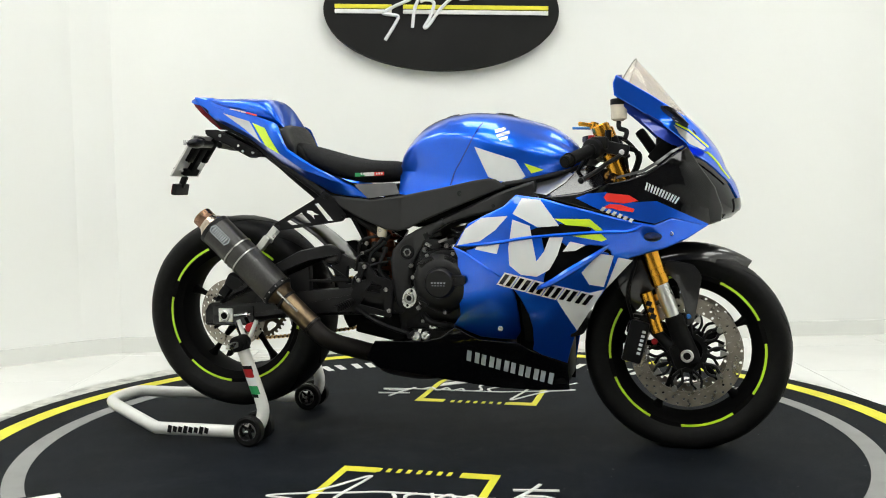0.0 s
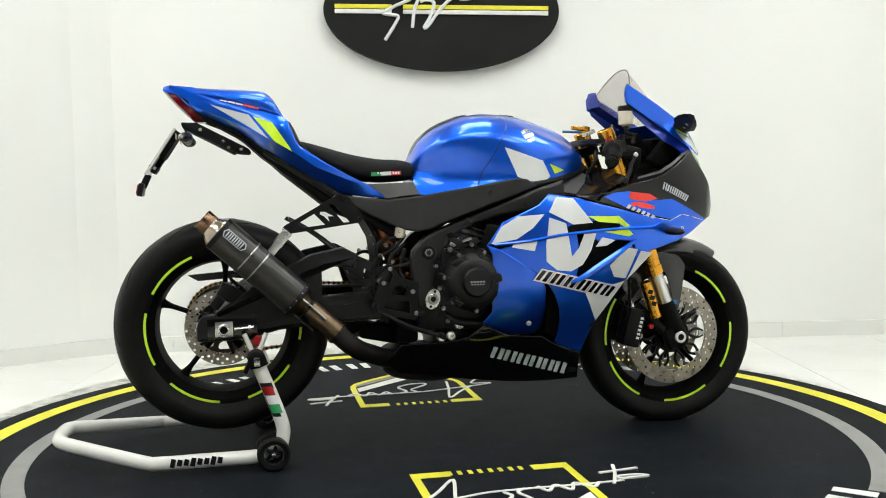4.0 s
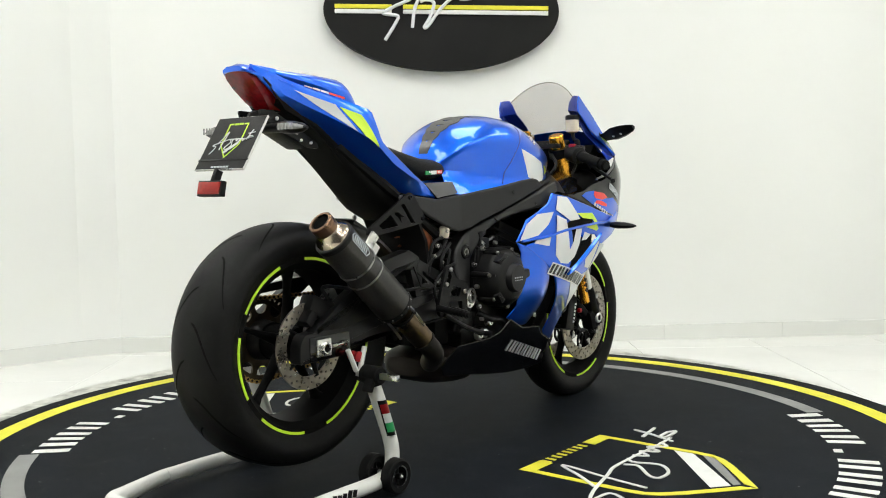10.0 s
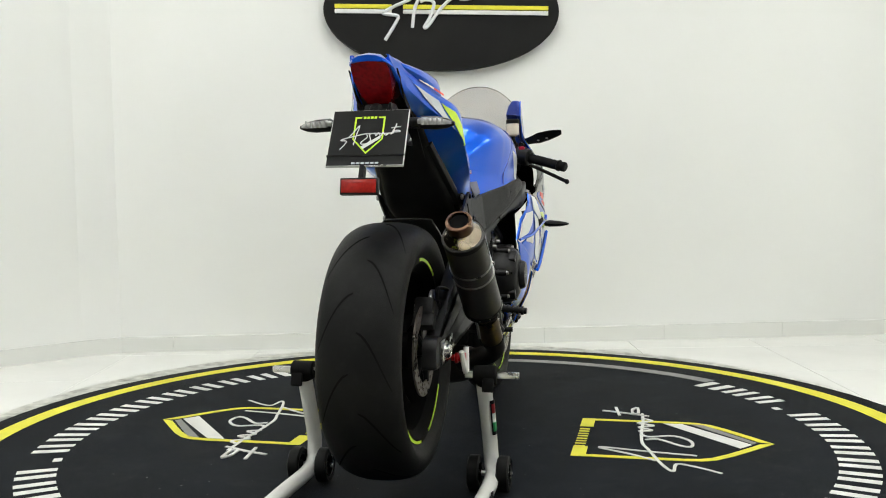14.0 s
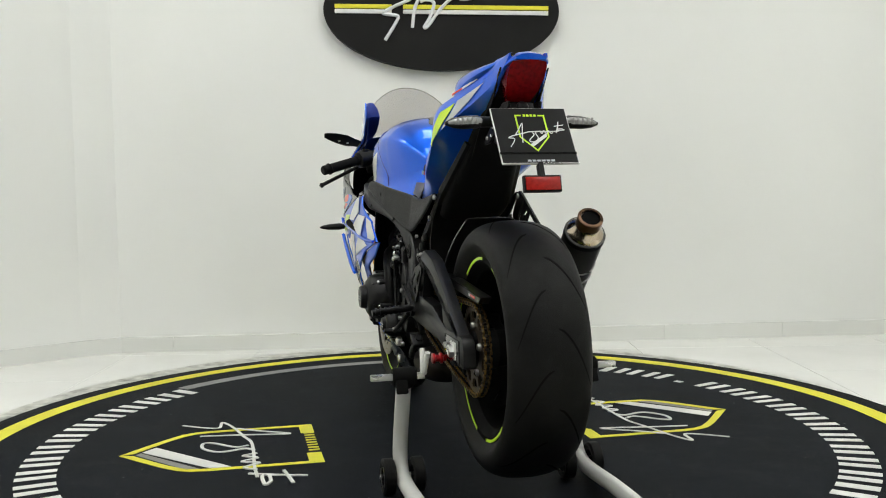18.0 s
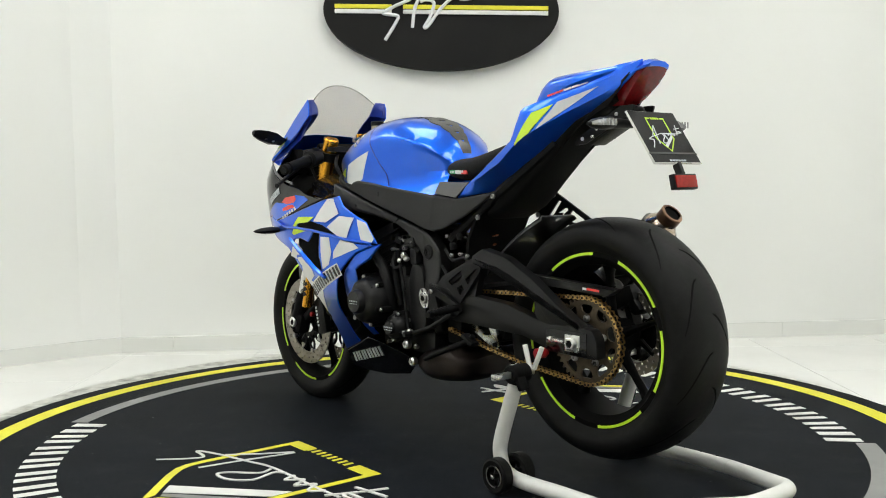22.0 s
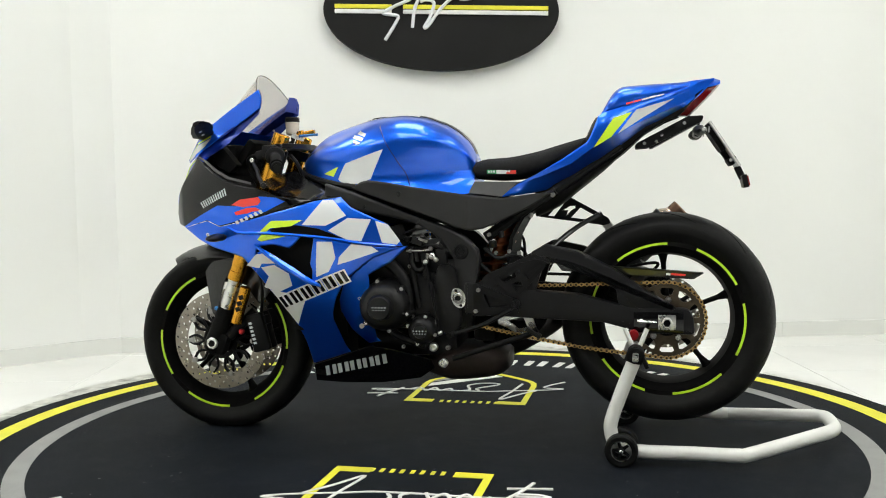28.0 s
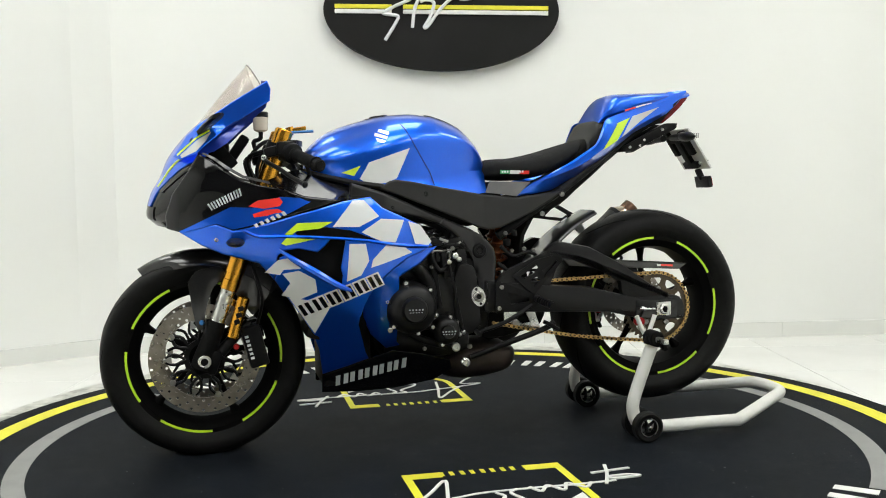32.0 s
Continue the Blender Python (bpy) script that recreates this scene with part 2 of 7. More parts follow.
def bars(w=0.34):
    """Two upright bars in the unit square: they stand for one character of a logo."""
    return [[(u, 0), (u + w, 0), (u + w, 1), (u, 1)] for u in (0, 1 - w)]


def rounded(outline, r=0.01, n=3):
    """The outline with its corners cut round."""
    out = []
    k = len(outline)
    for i in range(k):
        p, a, b = (Vector(outline[j]) for j in (i, (i - 1) % k, (i + 1) % k))
        da, db = a - p, b - p
        s = min(r, da.length * 0.45, db.length * 0.45)
        q0, q1 = p + da.normalized() * s, p + db.normalized() * s
        for t in range(n + 1):
            t /= n
            out.append(tuple(q0 * (1 - t) ** 2 + p * (2 * t * (1 - t)) + q1 * t * t))
    return out


def shrink(outline, d):
    """The outline, finely divided, and the same line moved inwards by d."""
    pts = []
    k = len(outline)
    for i in range(k):
        a, b = Vector(outline[i]), Vector(outline[(i + 1) % k])
        n = max(1, math.ceil((b - a).length / 0.014))
        pts += [a.lerp(b, j / n) for j in range(n)]
    area = sum(p.x * q.y - q.x * p.y for p, q in zip(pts, pts[1:] + pts[:1]))
    sg = 1 if area > 0 else -1
    inner = []
    k = len(pts)
    for i in range(k):
        a, p, b = pts[i - 1], pts[i], pts[(i + 1) % k]
        u, v = (p - a).normalized(), (b - p).normalized()
        n = Vector((-(u + v).y, (u + v).x))
        n = n.normalized() if n.length > 1e-6 else Vector((-u.y, u.x))
        c = max(0.62, n.dot(Vector((-u.y, u.x))))
        inner.append(p + n * (sg * d / c))
    return pts, inner


def skin(outline, depth, thick=0.003, cell=0.03, lift=0.0, side=1, edge=0.0):
    """A curved sheet: an outline of (x, z) laid on the surface y = side * depth(x, z), with a thickness inwards and a rounded rim."""
    bm = bmesh.new()
    rim = []
    if edge:
        rim, outline = shrink(outline, edge)
    f = bm.faces.new([bm.verts.new((p[0], 0, p[1])) for p in outline])
    bmesh.ops.triangulate(bm, faces=[f])
    xs = [p[0] for p in outline]
    zs = [p[1] for p in outline]
    for lo, hi, ax in ((min(xs), max(xs), 0), (min(zs), max(zs), 2)):
        k = math.floor(lo / cell) + 1
        while k * cell < hi:
            co, no = [0, 0, 0], [0, 0, 0]
            co[ax], no[ax] = k * cell, 1
            bmesh.ops.bisect_plane(bm, geom=bm.verts[:] + bm.edges[:] + bm.faces[:], plane_co=co, plane_no=no)
            k += 1
    bmesh.ops.dissolve_limit(bm, angle_limit=0.001, verts=[], edges=[])
    for v in bm.verts:
        v.co.y = side * (depth(v.co.x, v.co.z) + lift)
    bmesh.ops.recalc_face_normals(bm, faces=bm.faces)
    if thick:
        bm.normal_update()
        low = {v: bm.verts.new(v.co - Vector((0, side * thick, 0))) for v in list(bm.verts)}
        for face in list(bm.faces):
            bm.faces.new([low[v] for v in reversed(face.verts)])
        if not edge:
            for e in [e for e in bm.edges if len(e.link_faces) == 1 and e.verts[0] in low and e.verts[1] in low]:
                a, b = e.verts
                bm.faces.new((a, b, low[b], low[a]))
    if edge:
        loops = []
        for t, dy in ((0, 0), (0.45, 0.14), (0.8, 0.42), (1, 0.85), (1, None), (0, None)):
            lp = []
            for p, q in zip(outline, rim):
                c = Vector(p).lerp(Vector(q), t)
                y = depth(c.x, c.y) + lift - (thick if dy is None else dy * min(edge, thick if thick > 0.006 else edge) * 0.8)
                lp.append(Vector((c.x, side * y, c.y)))
            loops.append(lp)
        rings(bm, loops, False, False)
    return bm


def grid_lerp(xs, zs, rows):
    """A smooth surface through a small table of values."""
    def cub(p, t):
        a, b, c, d = p
        return 0.5 * (2 * b + (c - a) * t + (2 * a - 5 * b + 4 * c - d) * t * t + (3 * b - a - 3 * c + d) * t ** 3)

    def seg(ax, v):
        v = min(max(v, ax[0]), ax[-1] - 1e-9)
        i = max(k for k in range(len(ax) - 1) if ax[k] <= v)
        return i, (v - ax[i]) / (ax[i + 1] - ax[i])

    def at(row, i, t):
        n = len(row) - 1
        return cub([row[max(i - 1, 0)], row[i], row[i + 1], row[min(i + 2, n)]], t)

    def f(x, z):
        i, t = seg(xs, x)
        j, u = seg(zs, z)
        n = len(zs) - 1
        return cub([at(rows[k], i, t) for k in (max(j - 1, 0), j, j + 1, min(j + 2, n))], u)
    return f


def body(bm, secs, n=28, p=2.4, cap0=True, cap1=True):
    """A loft along x. secs: (x, z_low, z_high, half_low, half_mid, half_top, z_mid)."""
    loops = []
    for x, z0, z1, w0, wm, w1, zm in secs:
        pts = []
        for i in range(n):
            a = 2 * math.pi * i / n
            c, s = math.cos(a), math.sin(a)
            if s >= 0:
                z = zm + (z1 - zm) * abs(s) ** (2 / p)
                w = w1 + (wm - w1) * abs(c) ** (2 / p) if w1 < wm * 0.6 else wm * abs(c) ** (2 / p)
                y = math.copysign(wm * abs(c) ** (2 / p), c)
            else:
                z = zm - (zm - z0) * abs(s) ** (2 / p)
                y = math.copysign(wm * abs(c) ** (2 / p), c) * (1 - (1 - w0 / wm) * abs(s))
            pts.append(Vector((x, y, z)))
        loops.append(pts)
    rings(bm, loops, cap0, cap1)
    return bm


def smooth_secs(secs, k=3):
    """More sections between the given ones."""
    out = []
    n = len(secs)
    for i in range(n - 1):
        a, b, c, d = secs[max(i - 1, 0)], secs[i], secs[i + 1], secs[min(i + 2, n - 1)]
        for j in range(k):
            t = j / k
            out.append(tuple(0.5 * (2 * q + (r - p) * t + (2 * p - 5 * q + 4 * r - s) * t * t + (3 * q - p - 3 * r + s) * t ** 3)
                             for p, q, r, s in zip(a, b, c, d)))
    out.append(secs[-1])
    return out


def bolt(parent, p, d, r=0.006, h=0.004, material=None, name="bolt"):
    bm = bmesh.new()
    turned(bm, p, d, [(0, r), (h * 0.7, r), (h, r * 0.8), (h, r * 0.45), (h * 0.4, r * 0.4)], 10)
    return part(name, bm, material or M_STEEL, parent)


# ---- the room ----
def wall(name, a, b, label, z1=3.1, material=None):
    a, b = Vector((*a, 0)), Vector((*b, 0))
    d = (b - a).normalized()
    nrm = Vector((-d.y, d.x, 0))
    bm = bmesh.new()
    lo = [a, b, b + nrm * 0.15, a + nrm * 0.15]
    rings(bm, [[p + Vector((0, 0, z)) for p in lo] for z in (-0.2, z1)])
    return tagged(part(name, bm, material or M_WALL, flat=True), label, "wall", kind="structure")


FLOOR_Z = -0.012
W_PTS = [(2.95, 1.93), (-1.60, 1.655), (-1.76, 1.56), (-3.2, 0.30), (-3.2, -6.0), (2.95, -6.0)]
names = ["wall_north", "wall_corner", "wall_west_bay", "wall_west", "wall_south", "wall_east"]
for i, nm in enumerate(names):
    a, b = W_PTS[i], W_PTS[(i + 1) % len(W_PTS)]
    # unseen south wall is made dark to keep gloss reflections deep
    dark = nm == "wall_south"
    wall(nm, b, a, "unseen wall, dark grey to darken reflections" if dark else "plain white painted showroom wall", material=M_WALL_DARK if dark else None)
for i in range(3):
    a, b = Vector((*W_PTS[i], 0)), Vector((*W_PTS[i + 1], 0))
    d = (b - a).normalized()
    inn = Vector((-d.y, d.x, 0))
    L = (b - a).length
    cuts = [0] + [u for u in [(2.95 - (1.73 - 0.615 * n)) / abs(d.x) for n in range(-1, 6)] if 0 < u < L] * (i == 0) + [L]
    base = empty("baseboard", "low white tile skirting along the wall", "baseboard", kind="structure")
    for u, v in zip(cuts, cuts[1:]):
        p, q = a + d * (u + 0.0005), a + d * (v - 0.0005)
        bm = bmesh.new()
        lo = [p, q, q + inn * 0.012, p + inn * 0.012]
        rings(bm, [[v + Vector((0, 0, z)) for v in lo] for z in (FLOOR_Z, 0.064)])
        part("skirting_tile", bm, M_BASE, base, flat=True)
# unseen ceiling, set mid grey so reflections between the lamp panels stay dark
bm = bmesh.new()
block(bm, (0, -2, 3.2), (8, 9.5, 0.2))
tagged(part("ceiling", bm, M_CEIL, flat=True), "unseen ceiling, mid grey to darken reflections", "ceiling", kind="structure")

# floor: large pale tiles over grout
bm = bmesh.new()
block(bm, (0, -2, FLOOR_Z - 0.06), (8, 9.5, 0.1))
floor_ob = tagged(part("floor", bm, M_GROUT, flat=True), "glossy white floor tiles with thin grey joints", "floor", kind="structure")

# lamps: flat panels in the ceiling
for x, y in [(x, y) for x in (-2.1, 0.0, 2.1) for y in (0.3, -1.5, -3.3)]:
    lamp = empty("ceiling_light", "square white flat ceiling lamp panel", "ceiling light", "ceiling lamps")
    lamp.location = (x, y, 3.1)
    bm = bmesh.new()
    ring = [(-0.54, -0.54), (0.54, -0.54), (0.54, 0.54), (-0.54, 0.54)]
    for i in range(4):
        (ax, ay), (bx, by) = ring[i], ring[(i + 1) % 4]
        block(bm, ((ax + bx) / 2, (ay + by) / 2, -0.015), (abs(bx - ax) + 0.03, abs(by - ay) + 0.03, 0.03))
    part("frame", bm, M_ALU, lamp, flat=True)
    bm = bmesh.new()
    block(bm, (0, 0, -0.012), (1.05, 1.05, 0.012))
    part("diffuser", bm, M_PANEL, lamp, flat=True)

# the oval sign on the wall
sign = empty("oval_sign", "large oval black wall sign with yellow and white stripes", "sign")
SX, SY, SZ = 0.007, 1.695, 1.64
sign.location = (SX, SY, SZ)
sign.rotation_euler = (0, radians(0.84), radians(3.4))
bm = bmesh.new()
ov = lambda s, y: [Vector((0.575 * s * math.cos(a), y, 0.290 * s * math.sin(a))) for a in [2 * math.pi * i / 96 for i in range(96)]]
rings(bm, [ov(1.0, 0.045), ov(1.0, 0.004), ov(0.996, 0.0)])
part("board", bm, M_SIGN, sign)
for nm, z, mt in (("yellow_stripe", 0.014, M_MYEL), ("white_stripe", -0.010, M_MWHITE)):
    for x0, x1 in ((-0.52, -0.245), (-0.19, 0.52)):
        bm = bmesh.new()
        block(bm, ((x0 + x1) / 2, -0.006, z), (x1 - x0, 0.012, 0.02), bev=0.002)
        part(nm, bm, mt, sign)
SCRIPT = [[(-0.277, -0.148), (-0.23, -0.072), (-0.215, -0.032), (-0.26, -0.025), (-0.287, -0.017), (-0.235, 0.013), (-0.15, 0.053), (-0.10, 0.10)],
          [(-0.145, -0.087), (-0.135, -0.002), (-0.115, 0.053), (-0.10, 0.1)],
          [(-0.107, 0.038), (-0.08, 0.048), (-0.04, 0.033), (-0.06, -0.037), (-0.087, -0.082), (-0.068, -0.077), (-0.01, 0.003), (0.05, 0.058), (0.1, 0.053), (0.19, 0.063)]]
for s in SCRIPT:
    bm = bmesh.new()
    tube(bm, [(x, -0.012, z) for x, z in s], 0.0085, 8, 5)
    part("script_stroke", bm, M_WHITE, sign, "raised white script stroke")


# ---- the turning platform ----
platform = empty("turntable", "round dark rubber turntable mat with yellow and grey rings", "turntable")


def flat_ring(bm, r0, r1, a0, a1, z0, z1, n=None):
    n = n or max(2, int(abs(a1 - a0) / 2.5))
    loops = []
    for i in range(n + 1):
        a = radians(a0 + (a1 - a0) * i / n)
        c, s = math.cos(a), math.sin(a)
        loops.append([Vector((r0 * c, r0 * s, z0)), Vector((r1 * c, r1 * s, z0)), Vector((r1 * c, r1 * s, z1)), Vector((r0 * c, r0 * s, z1))])
    rings(bm, loops)
    return bm


def flat_shape(bm, pts, z0, z1):
    rings(bm, [[Vector((x, y, z)) for x, y in pts] for z in (z0, z1)])
    return bm


bm = bmesh.new()
turned(bm, (-0.036, 0.121, -0.0118), (0, 0, 1), [(0, 1.584), (0.0062, 1.582), (0.0068, 1.576)], 180)
tagged(part("platform_surround", bm, M_RIM), "scuffed grey ring let into the floor round the turntable", "floor ring", kind="structure")
bm = bmesh.new()
turned(bm, (0, 0, -0.0045), (0, 0, 1), [(0, 1.553), (0.004, 1.556), (0.0045, 1.555)], 180)
part("rubber_mat", bm, M_CARPET, platform, "dark blue-black rubber mat", flat=True)
bm = bmesh.new()
flat_ring(bm, 1.418, 1.482, 0, 360, 0.0, 0.0012, 180)
bmesh.ops.remove_doubles(bm, verts=bm.verts, dist=1e-5)
part("yellow_ring", bm, M_MYEL, platform, "yellow printed ring", flat=True)
for a0 in (47.5, 227.5):
    bm = bmesh.new()
    flat_ring(bm, 1.24, 1.298, a0, a0 + 85, 0.0, 0.0012)
    part("grey_ring", bm, M_MGREY, platform, "grey printed arc", flat=True)
# the web address round the edge, as plain bent bars
for c0 in (0, 180):
    for i in range(15):
        a = c0 - 44.2 + i * 6.32
        dot = i == 11
        w = 0.8 if dot else (5.2 if i in (0, 14) else 4.2)
        bm = bmesh.new()
        if dot:
            flat_ring(bm, 1.160, 1.185, a - w, a + w, 0.0, 0.0012, 2)
        else:
            for b in bars(0.33):
                pts = []
                for u, v in b:
                    g, r = radians(a + w * (0.5 - u)), 1.160 + 0.108 * v
                    pts.append((r * math.cos(g), r * math.sin(g)))
                flat_shape(bm, pts, 0.0, 0.0012)
        part("white_bar", bm, M_MWHITE, platform, flat=True)


STROKES = [[(0.83, -0.326), (0.76, -0.275), (0.712, -0.26), (0.701, -0.33), (0.67, -0.265), (0.633, -0.125), (0.613, -0.05), (0.609, 0.08), (0.611, 0.21), (0.606, 0.32)],
           [(0.77, -0.166), (0.64, -0.147), (0.488, -0.12), (0.58, -0.18), (0.655, -0.235)],
           [(0.622, -0.016), (0.662, -0.005), (0.726, -0.067), (0.758, -0.07), (0.756, -0.01), (0.707, 0.04), (0.634, 0.02), (0.606, 0.045)],
           [(0.60, 0.08), (0.64, 0.10), (0.60, 0.13), (0.645, 0.16), (0.596, 0.185), (0.64, 0.22), (0.606, 0.25)],
           [(0.471, 0.342), (0.54, 0.321), (0.629, 0.283)],
           [(0.514, 0.397), (0.532, 0.279)],
           [(0.571, 0.37), (0.588, 0.395), (0.593, 0.32), (0.575, 0.315), (0.571, 0.37)]]


def shield(turn, y0):
    m = Matrix.Rotation(radians(turn), 3, "Z")

    def put(name, pts, material, z1=0.0012, label=""):
        bm = bmesh.new()
        flat_shape(bm, [(m @ Vector((x, y + y0, 0))).xy for x, y in pts], 0.0, z1)
        part(name, bm, material, platform, label, flat=True)

    t = 0.022
    for s in (1, -1):
        put("yellow_line", [(0.412, s * 0.225), (0.412, s * 0.118), (0.455, s * 0.118), (0.455, s * (0.225 - t)), (0.44, s * (0.225 - t)), (0.44, s * 0.225)], M_MYEL)
        edge = [(0.4405, 0.225), (0.735, 0.225), (0.785, 0.219), (0.825, 0.200), (0.87, 0.157), (0.935, 0.080), (1.0, 0)]
        back = [(0.958, 0.012), (0.905, 0.078), (0.853, 0.140), (0.812, 0.180), (0.780, 0.197), (0.735, 0.203), (0.4405, 0.203)]
        put("yellow_line", [(x, s * y) for x, y in edge + back], M_MYEL)
    put("white_band", [(0.675, 0.198), (0.735, 0.198), (0.935, -0.02), (0.898, -0.065)], M_MWHITE)
    put("grey_band", [(0.762, 0.198), (0.80, 0.198), (0.952, 0.005), (0.938, -0.012)], M_MGREY)
    for i in range(4):
        y = 0.092 - i * 0.058
        for b in bars(0.3):
            put("yellow_bar", [(0.446 - 0.032 * v, y - 0.040 * u) for u, v in b], M_MYEL)
    for k, s in enumerate(STROKES):
        ps = curve_pts([(x, y + y0, 0) for x, y in s], 7)
        bm = bmesh.new()
        up = Vector((0, 0, 1))
        loops = []
        for i, p in enumerate(ps):
            d = ps[min(i + 1, len(ps) - 1)] - ps[max(i - 1, 0)]
            sd = up.cross(d).normalized() * 0.0048
            top = up * (0.0016 + 0.0004 * k + 0.00001 * i)
            loops.append([m @ (p - sd), m @ (p + sd), m @ (p + sd + top), m @ (p - sd + top)])
        rings(bm, loops)
        part("script_stroke", bm, M_MWHITE, platform, flat=True)


shield(0, 0.03)
shield(180, 0.0)


# ---- the motorcycle: x forward, y to its left, z up, in metres ----
bike = empty("motorcycle", "blue and black sport motorcycle with white and lime graphics", "motorcycle")
FAX, RAX = Vector((0.743, 0, 0.2925)), Vector((-0.684, 0, 0.386))
YAX = Vector((0, 1, 0))


def drilled(bm, c, r0, r1, y, th, cells, rows, hole):
    """A flat ring with rows of round holes, thickness th, on the y axis."""
    k = 8
    dr = (r1 - r0) / rows
    walls = {}
    for face_y in (y - th / 2, y + th / 2):
        for j in range(rows):
            for i in range(cells):
                a0, a1 = 2 * math.pi * i / cells, 2 * math.pi * (i + 1) / cells
                ra, rb = r0 + dr * j, r0 + dr * (j + 1)
                am, rm = (a0 + a1) / 2, (ra + rb) / 2
                pol = [(a1, rm), (a1, rb), (am, rb), (a0, rb), (a0, rm), (a0, ra), (am, ra), (a1, ra)]
                outer = [bm.verts.new((c[0] + r * math.cos(a), face_y, c[2] + r * math.sin(a))) for a, r in pol]
                if (i + j) % 2:
                    bm.faces.new(outer)
                    continue
                mid = Vector((c[0] + rm * math.cos(am), face_y, c[2] + rm * math.sin(am)))
                er, et = Vector((math.cos(am), 0, math.sin(am))), Vector((-math.sin(am), 0, math.cos(am)))
                inner = []
                for q in range(k):
                    t = 2 * math.pi * q / k
                    inner.append(bm.verts.new(mid + et * (hole * math.cos(t)) + er * (hole * math.sin(t))))
                for q in range(k):
                    bm.faces.new((outer[q], outer[(q + 1) % k], inner[(q + 1) % k], inner[q]))
                if (i, j) in walls:
                    far = walls[i, j]
                    for q in range(k):
                        bm.faces.new((inner[q], inner[(q + 1) % k], far[(q + 1) % k], far[q]))
                walls[i, j] = inner
    for r in (r0, r1):
        rings(bm, [circle((c[0], y - th / 2, c[2]), YAX, r, cells * 2), circle((c[0], y + th / 2, c[2]), YAX, r, cells * 2)], False, False)
    bmesh.ops.remove_doubles(bm, verts=bm.verts, dist=2e-5)
    return bm


def wheel(name, c, radius, half, rim_half, spokes, tapes, label, turn=0.0):
    # rim barrel
    bm = bmesh.new()
    h = rim_half
    ring_solid(bm, c, YAX, [(-h, 0.229), (-h, 0.216), (-h + 0.012, 0.206), (-h + 0.02, 0.196), (0, 0.186), (h - 0.02, 0.196), (h - 0.012, 0.206),
                            (h, 0.216), (h, 0.229), (h - 0.006, 0.229), (h - 0.01, 0.215), (0, 0.2), (-h + 0.01, 0.215), (-h + 0.006, 0.229)], 72)
    w = part(name, bm, M_RIMB, bike, label)
    # tyre
    bm = bmesh.new()
    prof = []
    n = 18
    crown = radius - 0.222
    for i in range(n + 1):
        a = math.pi * (i / n - 0.5)
        s, q = math.sin(a), math.cos(a)
        y = half * math.copysign(abs(s) ** 0.88, s)
        prof.append((y, 0.262 + (radius - 0.262) * max(q, 0) ** 0.76))
    prof = [(-h + 0.004, 0.222), (-h - 0.002, 0.232), (-half * 0.95, 0.250)] + prof + [(half * 0.95, 0.250), (h + 0.002, 0.232), (h - 0.004, 0.222), (0, 0.215)]
    ring_solid(bm, c, YAX, prof, 96)
    tyre = part("tyre", bm, M_RUBBER, w, "black rubber sport tyre", sharp=60)
    # curved tread grooves, set just above the crown
    for side in (1, -1):
        for i in range(11):
            a0 = 2 * math.pi * (i + (0.5 if side > 0 else 0)) / 11
            bm = bmesh.new()
            loops = []
            m = 8
            for k in range(m + 1):
                t = k / m
                sv = side * (0.06 + 0.78 * t)
                a = math.asin(max(-1, min(1, sv)))
                y = half * math.copysign(abs(math.sin(a)) ** 0.88, sv)
                r = 0.262 + (radius - 0.262) * math.cos(a) ** 0.76 + 0.0006
                g = a0 + 0.42 * t ** 1.5
                wd = 0.0044 / r * (1 - 0.6 * abs(2 * t - 1) ** 3)
                loops.append([c + Vector((rr * math.cos(g + e), y, rr * math.sin(g + e))) for rr, e in ((r, -wd), (r, wd), (r - 0.004, wd), (r - 0.004, -wd))])
            rings(bm, loops)
            part("tread_groove", bm, M_GROOVE, w)
    # spokes
    for a in spokes:
        a = radians(a)
        e, t = Vector((math.cos(a), 0, math.sin(a))), Vector((-math.sin(a), 0, math.cos(a)))
        bm = bmesh.new()
        loops = []
        for r, wd, dp in ((0.03, 0.018, 0.022), (0.07, 0.012, 0.018), (0.12, 0.0075, 0.014), (0.16, 0.008, 0.015), (0.182, 0.013, 0.020), (0.20, 0.028, 0.026)):
            o = c + e * r
            loops.append([o + t * (wd * math.cos(q)) + YAX * (dp * math.sin(q)) for q in [2 * math.pi * k / 12 for k in range(12)]])
        rings(bm, loops)
        part("spoke", bm, M_RIMB, w)
    bm = bmesh.new()
    turned(bm, c - YAX * (h * 0.75), YAX, [(0, 0.03), (0.006, 0.045), (h * 1.5 - 0.006, 0.045), (h * 1.5, 0.03)], 28)
    part("hub", bm, M_RIMB, w)
    for side in (1, -1):
        for a0 in tapes:
            bm = bmesh.new()
            loops = []
            for k in range(13):
                a = radians(a0 + turn - 20 + 40 * k / 12)
                u = Vector((math.cos(a), 0, math.sin(a)))
                yy = side * (h + 0.0015)
                loops.append([c + u * r + YAX * q for r, q in ((0.2195, yy), (0.2265, yy), (0.2265, yy - side * 0.003), (0.2195, yy - side * 0.003))])
            rings(bm, loops)
            part("rim_tape", bm, M_TAPE, w, "lime green rim tape")
    return w


fw = wheel("front_wheel", FAX, 0.300, 0.060, 0.046, (28, 100, 172, 244, 316), (45, -13, -74, -138, 167, 107), "black front wheel with lime rim tape")
rw = wheel("rear_wheel", RAX, 0.315, 0.098, 0.078, (87, 159, 231, 303, 15), (142, 197, 255, 316, 17, 80), "black rear wheel with lime rim tape", -9.5)

